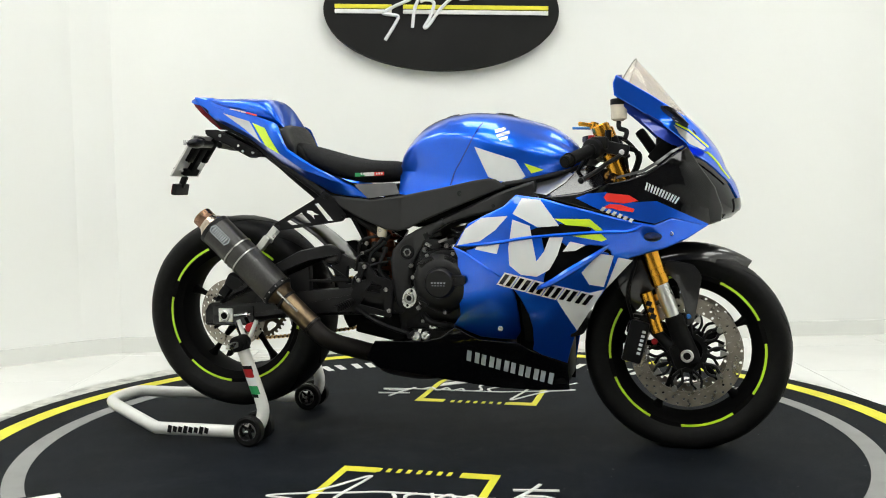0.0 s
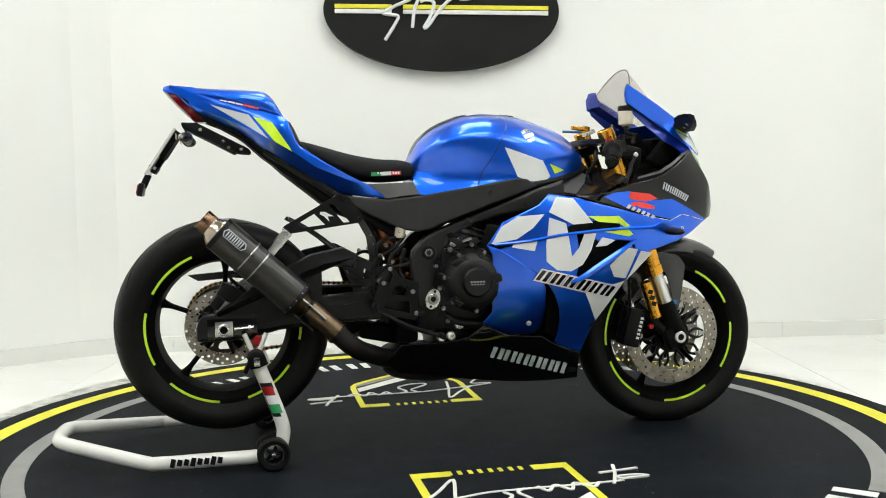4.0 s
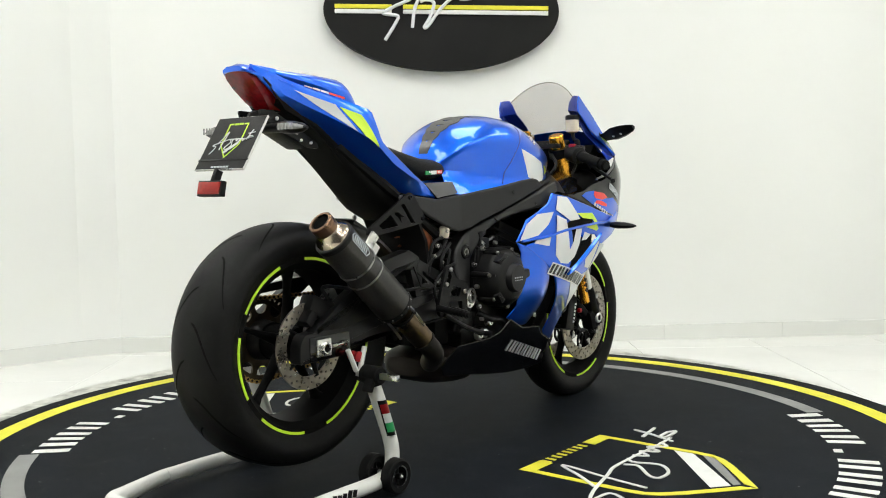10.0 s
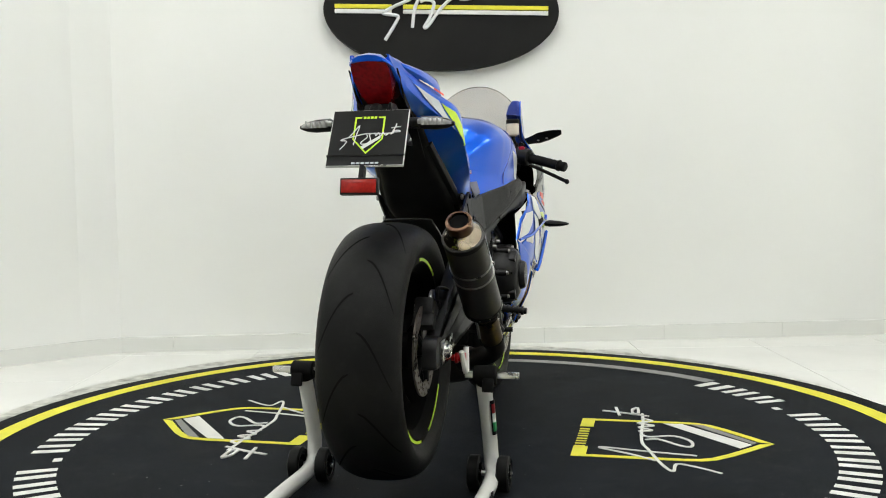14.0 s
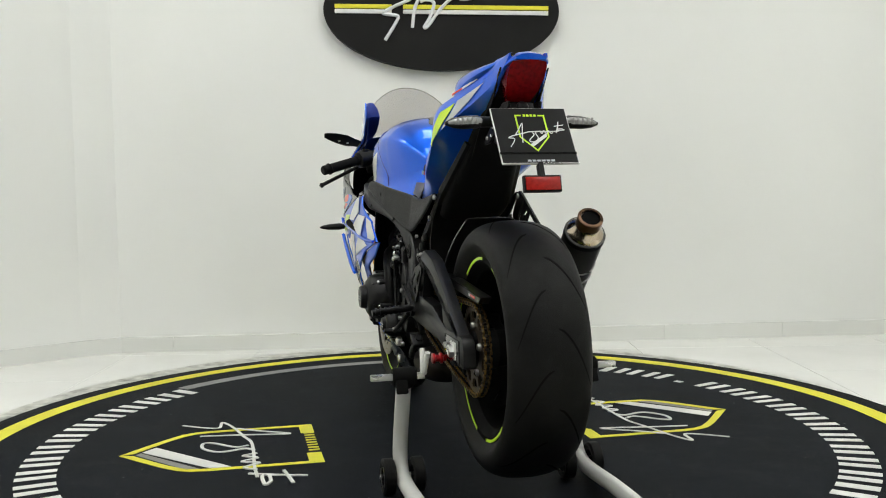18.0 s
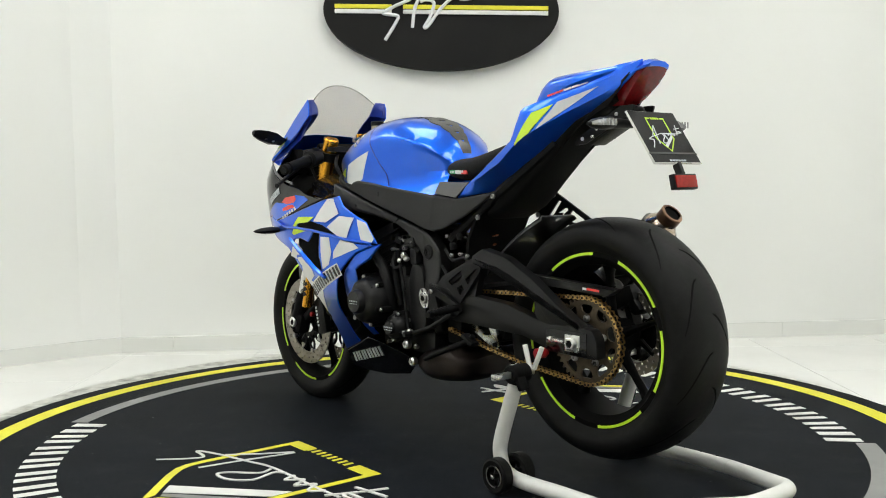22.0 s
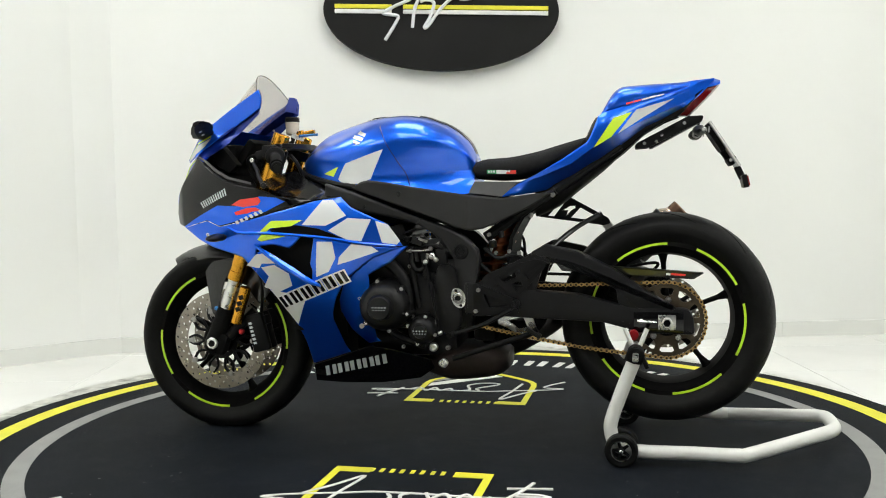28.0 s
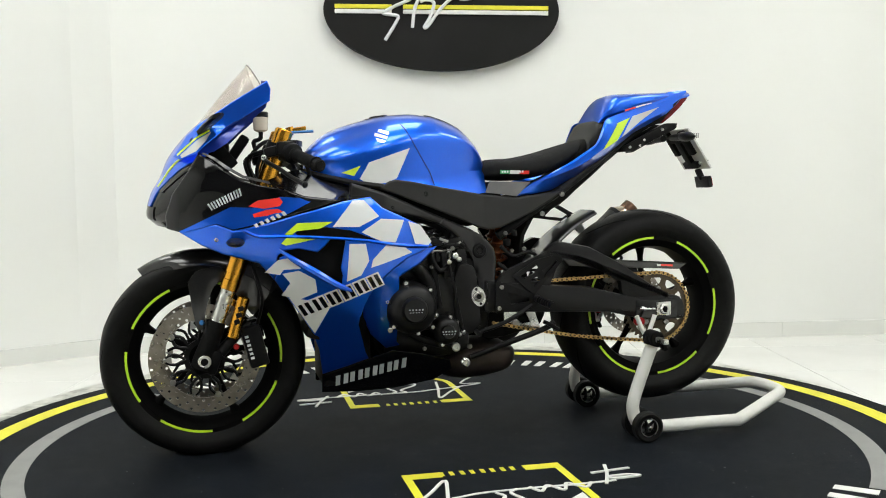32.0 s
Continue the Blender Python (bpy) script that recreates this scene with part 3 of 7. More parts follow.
# front discs and carriers
for s in (1, -1):
    bm = bmesh.new()
    drilled(bm, FAX, 0.117, 0.160, s * 0.068, 0.005, 56, 3, 0.0042)
    part("brake_disc", bm, M_DISC, fw, "drilled steel brake disc", flat=True)
    bm = bmesh.new()
    ring_solid(bm, FAX + YAX * (s * 0.064), YAX, [(-0.004, 0.045), (-0.004, 0.06), (0.004, 0.06), (0.004, 0.045)], 32)
    part("disc_carrier", bm, M_BLACK, fw, "black slotted disc carrier")
    for i in range(10):
        a = 2 * math.pi * i / 10
        e, t = Vector((math.cos(a), 0, math.sin(a))), Vector((-math.sin(a), 0, math.cos(a)))
        o = FAX + YAX * (s * 0.066)
        for q in (1, -1):
            bm = bmesh.new()
            tube(bm, [o + e * 0.055, o + e * 0.085 + t * (0.015 * q), o + e * 0.111 + t * (0.006 * q)], 0.0048, 6, 3)
            part("carrier_arm", bm, M_BLACK, fw)
    for i in range(10):
        a = 2 * math.pi * i / 10
        e = Vector((math.cos(a), 0, math.sin(a)))
        p = FAX + YAX * (s * 0.062) + e * 0.114
        bm = bmesh.new()
        if i % 2:
            turned(bm, p, YAX * s, [(0, 0.009), (0.012, 0.009), (0.013, 0.004)], 12)
        else:
            t = Vector((-math.sin(a), 0, math.cos(a)))
            rings(bm, [[p + e * u + t * v + YAX * (s * q) for u, v in ((-0.02, 0.011), (-0.02, -0.011), (0.006, 0)) ] for q in (0.004, 0.011)])
        part("disc_button", bm, M_STEEL, fw)
# rear disc, sprocket
bm = bmesh.new()
drilled(bm, RAX, 0.078, 0.112, -0.085, 0.005, 44, 3, 0.0041)
part("brake_disc", bm, M_DISC, rw, "drilled steel rear brake disc", flat=True)
for i in range(5):
    a = 2 * math.pi * i / 5
    e = Vector((math.cos(a), 0, math.sin(a)))
    bm = bmesh.new()
    rod(bm, RAX + YAX * -0.084 + e * 0.03, RAX + YAX * -0.084 + e * 0.084, 0.009, 0.006, 8)
    part("carrier_arm", bm, M_BLACK, rw)
SPR = RAX + YAX * 0.098
bm = bmesh.new()
holes = []
for i in range(10):
    a = 2 * math.pi * (i + 0.5) / 10
    holes.append([(SPR.x + r * math.cos(a + da), SPR.z + r * math.sin(a + da)) for r, da in ((0.071, -0.09), (0.078, -0.20), (0.092, -0.23), (0.096, -0.15), (0.096, 0.15), (0.092, 0.23), (0.078, 0.20), (0.071, 0.09))])
pierced(bm, [(SPR.x + 0.106 * math.cos(2 * math.pi * i / 60), SPR.z + 0.106 * math.sin(2 * math.pi * i / 60)) for i in range(60)],
        holes + [[(SPR.x + 0.044 * math.cos(2 * math.pi * i / 30), SPR.z + 0.044 * math.sin(2 * math.pi * i / 30)) for i in range(30)]], 0.095, 0.101)
part("sprocket", bm, M_SPROCKET, rw, "oily drilled rear sprocket", flat=True)
bm = bmesh.new()
for i in range(42):
    a = 2 * math.pi * i / 42
    e, t = Vector((math.cos(a), 0, math.sin(a))), Vector((-math.sin(a), 0, math.cos(a)))
    rings(bm, [[SPR + e * u + t * v + YAX * q for u, v in ((0.105, 0.005), (0.105, -0.005), (0.115, -0.002), (0.115, 0.002))] for q in (-0.003, 0.003)])
part("sprocket_teeth", bm, M_SPROCKET, rw, flat=True)
bm = bmesh.new()
turned(bm, RAX + YAX * 0.05, YAX, [(0, 0.05), (0.045, 0.055), (0.052, 0.045), (0.058, 0.03)], 28)
part("sprocket_carrier", bm, M_BLACK, rw)
for i in range(5):
    a = 2 * math.pi * (i + 0.3) / 5
    e = Vector((math.cos(a), 0, math.sin(a)))
    bolt(rw, SPR + e * 0.060 + YAX * 0.003, YAX, 0.0095, 0.009, M_STEEL, "sprocket_nut")

# chain: links on the upper run, round the sprocket and the lower run
path = []
for k in range(25):
    path.append(Vector((-0.12, 0.098, 0.478)).lerp(Vector((-0.69, 0.098, 0.498)), k / 24))
for k in range(1, 24):
    a = radians(92 + 176 * k / 23)
    path.append(Vector((SPR.x + 0.112 * math.cos(a), 0.098, SPR.z + 0.112 * math.sin(a))))
for k in range(25):
    t = k / 24
    path.append(Vector((-0.69, 0.098, 0.274)).lerp(Vector((-0.12, 0.098, 0.362)), t) - Vector((0, 0, 0.012 * math.sin(math.pi * t))))
seglen = [0]
for a, b in zip(path, path[1:]):
    seglen.append(seglen[-1] + (b - a).length)


def on_path(s):
    for i in range(len(path) - 1):
        if s <= seglen[i + 1]:
            t = (s - seglen[i]) / max(1e-9, seglen[i + 1] - seglen[i])
            return path[i].lerp(path[i + 1], t)
    return path[-1]


chain_bm, roller_bm = bmesh.new(), bmesh.new()
LINK = 0.01587
for i in range(int(seglen[-1] / LINK)):
    p, q = on_path(i * LINK), on_path((i + 1) * LINK)
    d = (q - p).normalized()
    nrm = YAX.cross(d)
    oy = 0.0085 if i % 2 else 0.0055
    out = []
    for k in range(5):
        a = math.pi * (0.5 + k / 4)
        out.append(p + d * (0.0058 * math.cos(a)) + nrm * (0.0058 * math.sin(a)))
    out.append((p + q) / 2 - nrm * 0.0026)
    for k in range(5):
        a = math.pi * (-0.5 + k / 4)
        out.append(q + d * (0.0058 * math.cos(a)) + nrm * (0.0058 * math.sin(a)))
    out.append((p + q) / 2 + nrm * 0.0026)
    for s in (1, -1):
        rings(chain_bm, [[v + YAX * (s * oy + e) for v in out] for e in (-0.001, 0.001)])
    rod(roller_bm, p - YAX * 0.0105, p + YAX * 0.0105, 0.0034, None, 8)
chain = part("drive_chain", chain_bm, M_CHAIN, bike, "gold drive chain", flat=True)
part("chain_pins", roller_bm, M_ROLLER, chain, "dark chain pins and rollers", flat=True)

# ---- fork, axle, calipers, front mudguard ----
FD = Vector((-0.375, 0, 1)).normalized()


def fork_at(z, y=0.0):
    return Vector((0.745 - 0.375 * (z - 0.2945), y, z))


for s in (1, -1):
    y = s * 0.102
    bm = bmesh.new()
    turned(bm, fork_at(0.495, y), FD, [(0, 0.024), (0.002, 0.0275), (0.03, 0.0275), (0.031, 0.026), (0.05, 0.026), (0.051, 0.0275), (0.1, 0.0275),
                                       (0.101, 0.0265), (0.33, 0.0265), (0.49, 0.0265), (0.494, 0.023)], 28)
    part("fork_tube", bm, M_GOLD, bike, "gold fork outer tube")
    bm = bmesh.new()
    rod(bm, fork_at(0.39, y), fork_at(0.505, y), 0.0215, None, 24)
    part("fork_slider", bm, M_ALU, bike, "chrome fork slider")
    bm = bmesh.new()
    turned(bm, fork_at(0.405, y), -FD, [(0, 0.0235), (0.012, 0.0265), (0.07, 0.028), (0.12, 0.032), (0.145, 0.03), (0.16, 0.012)], 20)
    block(bm, FAX + Vector((-0.01, s * 0.102, 0.0)), (0.07, 0.05, 0.075), pose(0, 0, 0, 0, -20, 0), 0.018)
    part("fork_foot", bm, M_MATT, bike, "black fork foot")
    bm = bmesh.new()
    b0, b1 = Vector((0.626, s * 0.118, 0.475)), Vector((0.664, s * 0.118, 0.358))
    d = b1 - b0
    turned(bm, b0, d, [(0, 0.014), (0.003, 0.018), (0.05, 0.018), (0.051, 0.0172), (0.11, 0.0172), (0.113, 0.018), (0.122, 0.018), (0.124, 0.012)], 22)
    part("fork_reservoir", bm, M_GOLD, bike, "gold fork damper cylinder")
    for k in range(3):
        bm = bmesh.new()
        o = b0 + d.normalized() * (0.034 + 0.02 * k) + YAX * (s * 0.0178)
        block(bm, o, (0.016, 0.001, 0.014), pose(0, 0, 0, 0, 18, 0))
        part("decal_bar", bm, M_BLACK, bike)
    # axle ends
    bm = bmesh.new()
    turned(bm, FAX + YAX * (s * 0.126), YAX * s, [(0, 0.019), (0.006, 0.019), (0.009, 0.0165), (0.009, 0.011), (0.002, 0.010), (0.002, 0.001)], 24)
    part("axle_nut", bm, M_ALU, bike, "bright hollow axle end")
    # black plug stands for the shade inside the hollow axle end
    bm = bmesh.new()
    turned(bm, FAX + YAX * (s * 0.1285), YAX * s, [(0, 0.0098), (0.0025, 0.0098), (0.003, 0.001)], 6)
    part("axle_bore_plug", bm, M_BLACK, bike)
    # radial brake caliper
    bm = bmesh.new()
    for off in (-0.022, 0.022):
        block(bm, (0.598, s * 0.068 + off * 1.0, 0.325), (0.058, 0.028, 0.125), pose(0, 0, 0, 0, 14, 0), 0.010)
    block(bm, (0.592, s * 0.068, 0.362), (0.04, 0.05, 0.03), pose(0, 0, 0, 0, 14, 0), 0.006)
    block(bm, (0.592, s * 0.068, 0.292), (0.04, 0.05, 0.03), pose(0, 0, 0, 0, 14, 0), 0.006)
    cal = part("brake_caliper", bm, M_BLACK, bike, "black front brake caliper")
    for k in range(6):
        bm = bmesh.new()
        block(bm, (0.606 + 0.0032 * k, s * 0.1048, 0.292 + 0.0125 * k), (0.0105, 0.001, 0.0075), pose(0, 0, 0, 0, 14, 0))
        part("white_bar", bm, M_WHITE, cal, "white bar on the caliper")
    bm = bmesh.new()
    turned(bm, (0.652, s * 0.098, 0.328), YAX * s, [(0, 0.009), (0.010, 0.009), (0.012, 0.007)], 14)
    part("caliper_bolt", bm, M_REDANO, bike)
    bm = bmesh.new()
    rod(bm, (0.615, s * 0.075, 0.395), (0.70, s * 0.095, 0.31), 0.014, 0.018, 10)
    part("caliper_mount", bm, M_BLACK, bike)
    bm = bmesh.new()
    tube(bm, [(0.59, s * 0.085, 0.385), (0.575, s * 0.11, 0.47), (0.60, s * 0.10, 0.58), (0.58, s * 0.06, 0.7)], 0.005, 8)
    part("brake_hose", bm, M_BLACK, bike)

bm = bmesh.new()
rod(bm, FAX - YAX * 0.12, FAX + YAX * 0.12, 0.013)
part("front_axle", bm, M_BLACK, bike)
# mudguard: an arched shell with side blades
bm = bmesh.new()
loops = []
for k in range(17):
    a = radians(55 + 82 * k / 16)
    r = 0.317 + 0.006 * (1 - k / 16)
    wd = 0.072 * (0.35 + 0.65 * min(1, k / 5)) if k < 5 else 0.072
    loop = []
    for j in range(11):
        u = -1 + j / 5
        rr = r - 0.045 * abs(u) ** 2.6
        loop.append(FAX + Vector((rr * math.cos(a), wd * u, rr * math.sin(a))))
    inner = [p - (p - Vector((FAX.x, p.y, FAX.z))).normalized() * 0.003 for p in reversed(loop)]
    loops.append(loop + inner)
rings(bm, loops)
guard = part("front_mudguard", bm, M_CARBON, bike, "glossy carbon front mudguard")
for s in (1, -1):
    bm = bmesh.new()
    slab(bm, rounded([(0.690, 0.565), (0.760, 0.552), (0.785, 0.520), (0.772, 0.430), (0.762, 0.378), (0.742, 0.378), (0.735, 0.44), (0.715, 0.50), (0.675, 0.535)], 0.012), s * 0.074, s * 0.079, 0.001)
    part("side_blade", bm, M_CARBON, guard)
    bolt(guard, (0.748, s * 0.079, 0.400), YAX * s, 0.0075, 0.004, M_BLUEANO)
    bm = bmesh.new()
    slab(bm, rounded([(0.53, 0.545), (0.655, 0.575), (0.665, 0.50), (0.60, 0.41), (0.555, 0.47)], 0.012), s * 0.066, s * 0.071, 0.001)
    part("rear_blade", bm, M_CARBON, guard)

# ---- tank, seat, tail ----
TANK = [(-0.114, 0.872, 0.040, 0.866, 0.066, 0.854, 0.070, 0.836, 0.112, 0.757), (-0.095, 0.915, 0.060, 0.902, 0.096, 0.874, 0.085, 0.834, 0.119, 0.758),
        (-0.06, 0.952, 0.085, 0.935, 0.128, 0.898, 0.108, 0.832, 0.132, 0.763), (-0.02, 0.978, 0.105, 0.958, 0.152, 0.912, 0.130, 0.828, 0.147, 0.768),
        (0.04, 1.001, 0.126, 0.977, 0.172, 0.920, 0.156, 0.821, 0.169, 0.778), (0.07, 1.006, 0.133, 0.981, 0.179, 0.921, 0.167, 0.820, 0.177, 0.783),
        (0.12, 1.011, 0.141, 0.982, 0.189, 0.918, 0.183, 0.828, 0.189, 0.790), (0.20, 1.004, 0.138, 0.972, 0.195, 0.902, 0.193, 0.832, 0.197, 0.785),
        (0.28, 0.985, 0.122, 0.949, 0.183, 0.888, 0.183, 0.834, 0.186, 0.785), (0.36, 0.957, 0.095, 0.922, 0.152, 0.872, 0.150, 0.838, 0.150, 0.805),
        (0.415, 0.915, 0.068, 0.892, 0.108, 0.864, 0.108, 0.842, 0.105, 0.818), (0.438, 0.885, 0.040, 0.876, 0.065, 0.862, 0.064, 0.846, 0.060, 0.832)]
TK = smooth_secs(TANK, 5)


def tank_profile(sec):
    """One half of a tank section, from the spine down: a round shoulder, a near-flat flank, a crease and the skirt."""
    _, z1, ws, zs, wm, zm, wk, zk, yb, zb = sec
    ctl = [Vector(p) for p in ((-ws * 0.6, z1 - 0.006), (0, z1), (ws * 0.62, z1 - 0.3 * (z1 - zs)), (ws, zs), (ws + (wm - ws) * 0.66, zs - (zs - zm) * 0.42), (wm, zm), (wk, zk), (2 * wk - wm, 2 * zk - zm))]
    out = []
    for i in range(1, 6):
        a, b, c, d = ctl[i - 1:i + 3]
        for k in range(4):
            t = k / 4
            out.append(tuple(0.5 * (2 * b + (c - a) * t + (2 * a - 5 * b + 4 * c - d) * t * t + (3 * b - a - 3 * c + d) * t ** 3)))
    out.append((wk, zk))
    for k in range(1, 5):
        t = k / 4
        out.append((wk + (yb - wk) * t - 0.004 * math.sin(math.pi * t), zk + (zb - zk) * t))
    return out


def tank_sec(x):
    x = min(max(x, TK[0][0]), TK[-1][0] - 1e-6)
    i = max(k for k in range(len(TK) - 1) if TK[k][0] <= x)
    t = (x - TK[i][0]) / (TK[i + 1][0] - TK[i][0])
    return tank_profile([a + (b - a) * t for a, b in zip(TK[i], TK[i + 1])])


def tank_y(x, z):
    pr = tank_sec(x)
    for (y0, z0), (y1, z1) in zip(pr, pr[1:]):
        if z1 <= z <= z0:
            return y0 + (y1 - y0) * (z0 - z) / max(1e-9, z0 - z1)
    return pr[-1][0] if z < pr[-1][1] else 0.0


def tank_top(x, y):
    y = abs(y)
    pr = tank_sec(x)
    for (y0, z0), (y1, z1) in zip(pr, pr[1:]):
        if y0 <= y <= y1:
            return z0 + (z1 - z0) * (y - y0) / max(1e-9, y1 - y0)
    return pr[16][1]


bm = bmesh.new()
loops = []
for sec in TK:
    pr = tank_profile(sec)
    loops.append([Vector((sec[0], y, z)) for y, z in pr] + [Vector((sec[0], -y, z)) for y, z in reversed(pr[1:])])
rings(bm, loops)
part("fuel_tank", bm, M_BLUE, bike, "metallic blue fuel tank", sharp=24)
for s in (1, -1):
    part("white_graphic", skin([(0.143, 0.900), (0.263, 0.859), (0.290, 0.812), (0.265, 0.794), (0.216, 0.799), (0.183, 0.812)], tank_y, 0.001, 0.02, 0.0012, s), M_WHITE, bike, "white tank graphic")
    part("lime_graphic", skin([(0.287, 0.850), (0.341, 0.830), (0.306, 0.820)], tank_y, 0.001, 0.02, 0.0012, s), M_LIME, bike, "lime tank graphic")
    # seam between the tank and its front cover
    bm = bmesh.new()
    seam = [(0.160, 0.968), (0.142, 0.934), (0.129, 0.909), (0.1, 0.86), (0.079, 0.827), (0.066, 0.79)]
    tube(bm, [(0.186, 0, tank_top(0.186, 0)), (0.183, s * 0.06, tank_top(0.183, 0.06))] + [(x, s * tank_y(x, z), z) for x, z in seam], 0.0017, 6, 5)
    part("tank_seam", bm, M_BLUE_IN, bike)
    # raised silver badge in slanted pieces
    for k, ol in enumerate(([(0.200, 0.948), (0.226, 0.958), (0.232, 0.949), (0.204, 0.938)], [(0.206, 0.934), (0.240, 0.946), (0.244, 0.936), (0.210, 0.925)], [(0.214, 0.921), (0.240, 0.930), (0.238, 0.920), (0.220, 0.914)])):
        part("badge", skin(ol, tank_y, 0.002, 0.02, 0.002, s), M_ALU, bike, "small silver tank badge")
# rubber tank pad: a chain of dark scales down the spine
pad = [(-0.1, 0.022, 0.017), (-0.076, 0.030, 0.019), (-0.047, 0.040, 0.022), (-0.012, 0.052, 0.024), (0.028, 0.044, 0.026)]
for x, wd, ln in pad:
    for s in (1, -1):
        bm = bmesh.new()
        loops = []
        for k in range(6):
            v = k / 5
            xx = x - ln * 0.5 + ln * 1.0 * v
            y0, y1 = 0.0, wd * (0.55 + 0.45 * math.sin(math.pi * (0.15 + 0.7 * v)))
            sh = 0.55 * wd * v
            top = [Vector((xx + sh * u, s * (y0 + (y1 - y0) * u), tank_top(xx + sh * u, y0 + (y1 - y0) * u) + 0.0028)) for u in (0, 0.33, 0.67, 1)]
            loops.append(top + [p - Vector((0, 0, 0.005)) for p in reversed(top)])
        rings(bm, loops)
        part("tank_pad_scale", bm, M_PAD, bike, "dark carbon-look tank pad")
# fuel cap
bm = bmesh.new()
turned(bm, (0.20, 0, 0.988), (0.12, 0, 1), [(0, 0.05), (0.010, 0.05), (0.013, 0.045), (0.013, 0.03), (0.018, 0.027)], 32)
part("fuel_cap", bm, M_BLACK, bike, "black fuel cap")

SEAT = [(-0.455, 0.885, 0.930, 0.05, 0.06, 0, 0.905), (-0.42, 0.865, 0.922, 0.075, 0.085, 0, 0.888), (-0.36, 0.835, 0.905, 0.095, 0.112, 0, 0.862), (-0.30, 0.812, 0.888, 0.11, 0.125, 0, 0.842),
        (-0.22, 0.801, 0.873, 0.108, 0.120, 0, 0.832), (-0.15, 0.803, 0.869, 0.09, 0.102, 0, 0.832), (-0.115, 0.808, 0.860, 0.07, 0.085, 0, 0.832), (-0.1, 0.82, 0.845, 0.05, 0.06, 0, 0.832)]
bm = bmesh.new()
body(bm, smooth_secs(SEAT, 3), 28, 2.8)
part("seat", bm, M_FABRIC, bike, "black cloth rider seat")
for s in (1, -1):
    for k, mt in enumerate((M_GREEN, M_WHITE, M_RED) if s < 0 else (M_RED, M_WHITE, M_GREEN)):
        bm = bmesh.new()
        x = -0.232 + 0.03 * k
        block(bm, (x, s * (0.1185 - 0.0035 * k), 0.826 + 0.001 * k), (0.0295, 0.004, 0.011), pose(0, 0, 0, 0, -2, -s * 8.5))
        part("seat_label", bm, mt, bike, "small tricolour seat label")
    for k in range(9):
        bm = bmesh.new()
        block(bm, (-0.226 + 0.0078 * k, s * (0.1202 - 0.00105 * k), 0.8285), (0.005, 0.0015, 0.0062), pose(0, 0, 0, 0, -8, -s * 8.5))
        part("label_bar", bm, M_WHITE, bike)

# tail: hump cover, side panels, undertail
HUMP = [(-0.75, 1.062, 1.084, 0.05, 0.06, 0, 1.070), (-0.70, 1.045, 1.081, 0.07, 0.082, 0, 1.058), (-0.64, 1.025, 1.079, 0.085, 0.098, 0, 1.045), (-0.58, 1.005, 1.076, 0.095, 0.106, 0, 1.03),
        (-0.55, 0.995, 1.072, 0.097, 0.107, 0, 1.02), (-0.525, 0.985, 1.05, 0.095, 0.104, 0, 1.01), (-0.50, 0.975, 1.005, 0.09, 0.098, 0, 0.992), (-0.49, 0.975, 0.985, 0.088, 0.094, 0, 0.98)]
bm = bmesh.new()
body(bm, smooth_secs(HUMP, 3), 28, 3.2)
part("seat_cowl", bm, M_BLUE, bike, "blue seat hump cover", sharp=30)
bm = bmesh.new()
body(bm, smooth_secs([(-0.505, 0.90, 0.985, 0.11, 0.112, 0, 0.94), (-0.478, 0.89, 0.985, 0.112, 0.114, 0, 0.93), (-0.452, 0.89, 0.93, 0.105, 0.108, 0, 0.91)], 3), 24, 3.5)
part("seat_lock_panel", bm, M_PLASTIC, bike, "dark grey panel behind the seat")
TXS = [-0.82, -0.74, -0.66, -0.58, -0.50, -0.42, -0.33, -0.2]
TZS = [0.74, 0.80, 0.86, 0.92, 0.98, 1.03, 1.09]
tail_y = grid_lerp(TXS, TZS, [
    [0.054, 0.07, 0.09, 0.11, 0.12, 0.120, 0.120, 0.121],
    [0.05, 0.07, 0.09, 0.118, 0.134, 0.140, 0.135, 0.121],
    [0.05, 0.07, 0.105, 0.132, 0.150, 0.150, 0.140, 0.122],
    [0.05, 0.07, 0.100, 0.130, 0.153, 0.140, 0.125, 0.12],
    [0.053, 0.067, 0.090, 0.119, 0.146, 0.125, 0.10, 0.10],
    [0.052, 0.066, 0.088, 0.110, 0.122, 0.10, 0.09, 0.09],
    [0.046, 0.060, 0.074, 0.090, 0.09, 0.09, 0.09, 0.09]])
tail_base = tail_y
TAIL_LOW = [(-0.83, 1.092), (-0.812, 1.076), (-0.788, 1.050), (-0.740, 1.008), (-0.682, 0.978), (-0.620, 0.945), (-0.563, 0.900), (-0.488, 0.840), (-0.412, 0.795), (-0.319, 0.768), (-0.19, 0.750)]


TAIL_TOP = [(-0.82, 1.090), (-0.745, 1.082), (-0.705, 1.063), (-0.615, 1.029), (-0.492, 0.988), (-0.462, 0.912), (-0.383, 0.860), (-0.315, 0.823), (-0.248, 0.790), (-0.2, 0.753)]
TAIL_CREASE = [(-0.83, 0.006), (-0.70, 0.018), (-0.62, 0.026), (-0.55, 0.044), (-0.48, 0.060), (-0.30, 0.040), (-0.19, 0.006)]


def on_line(line, x):
    x = min(max(x, line[0][0] + 1e-6), line[-1][0] - 1e-6)
    i = max(k for k in range(len(line) - 1) if line[k][0] <= x)
    (xa, a), (xb, b) = line[i], line[i + 1]
    return a + (b - a) * (x - xa) / (xb - xa)


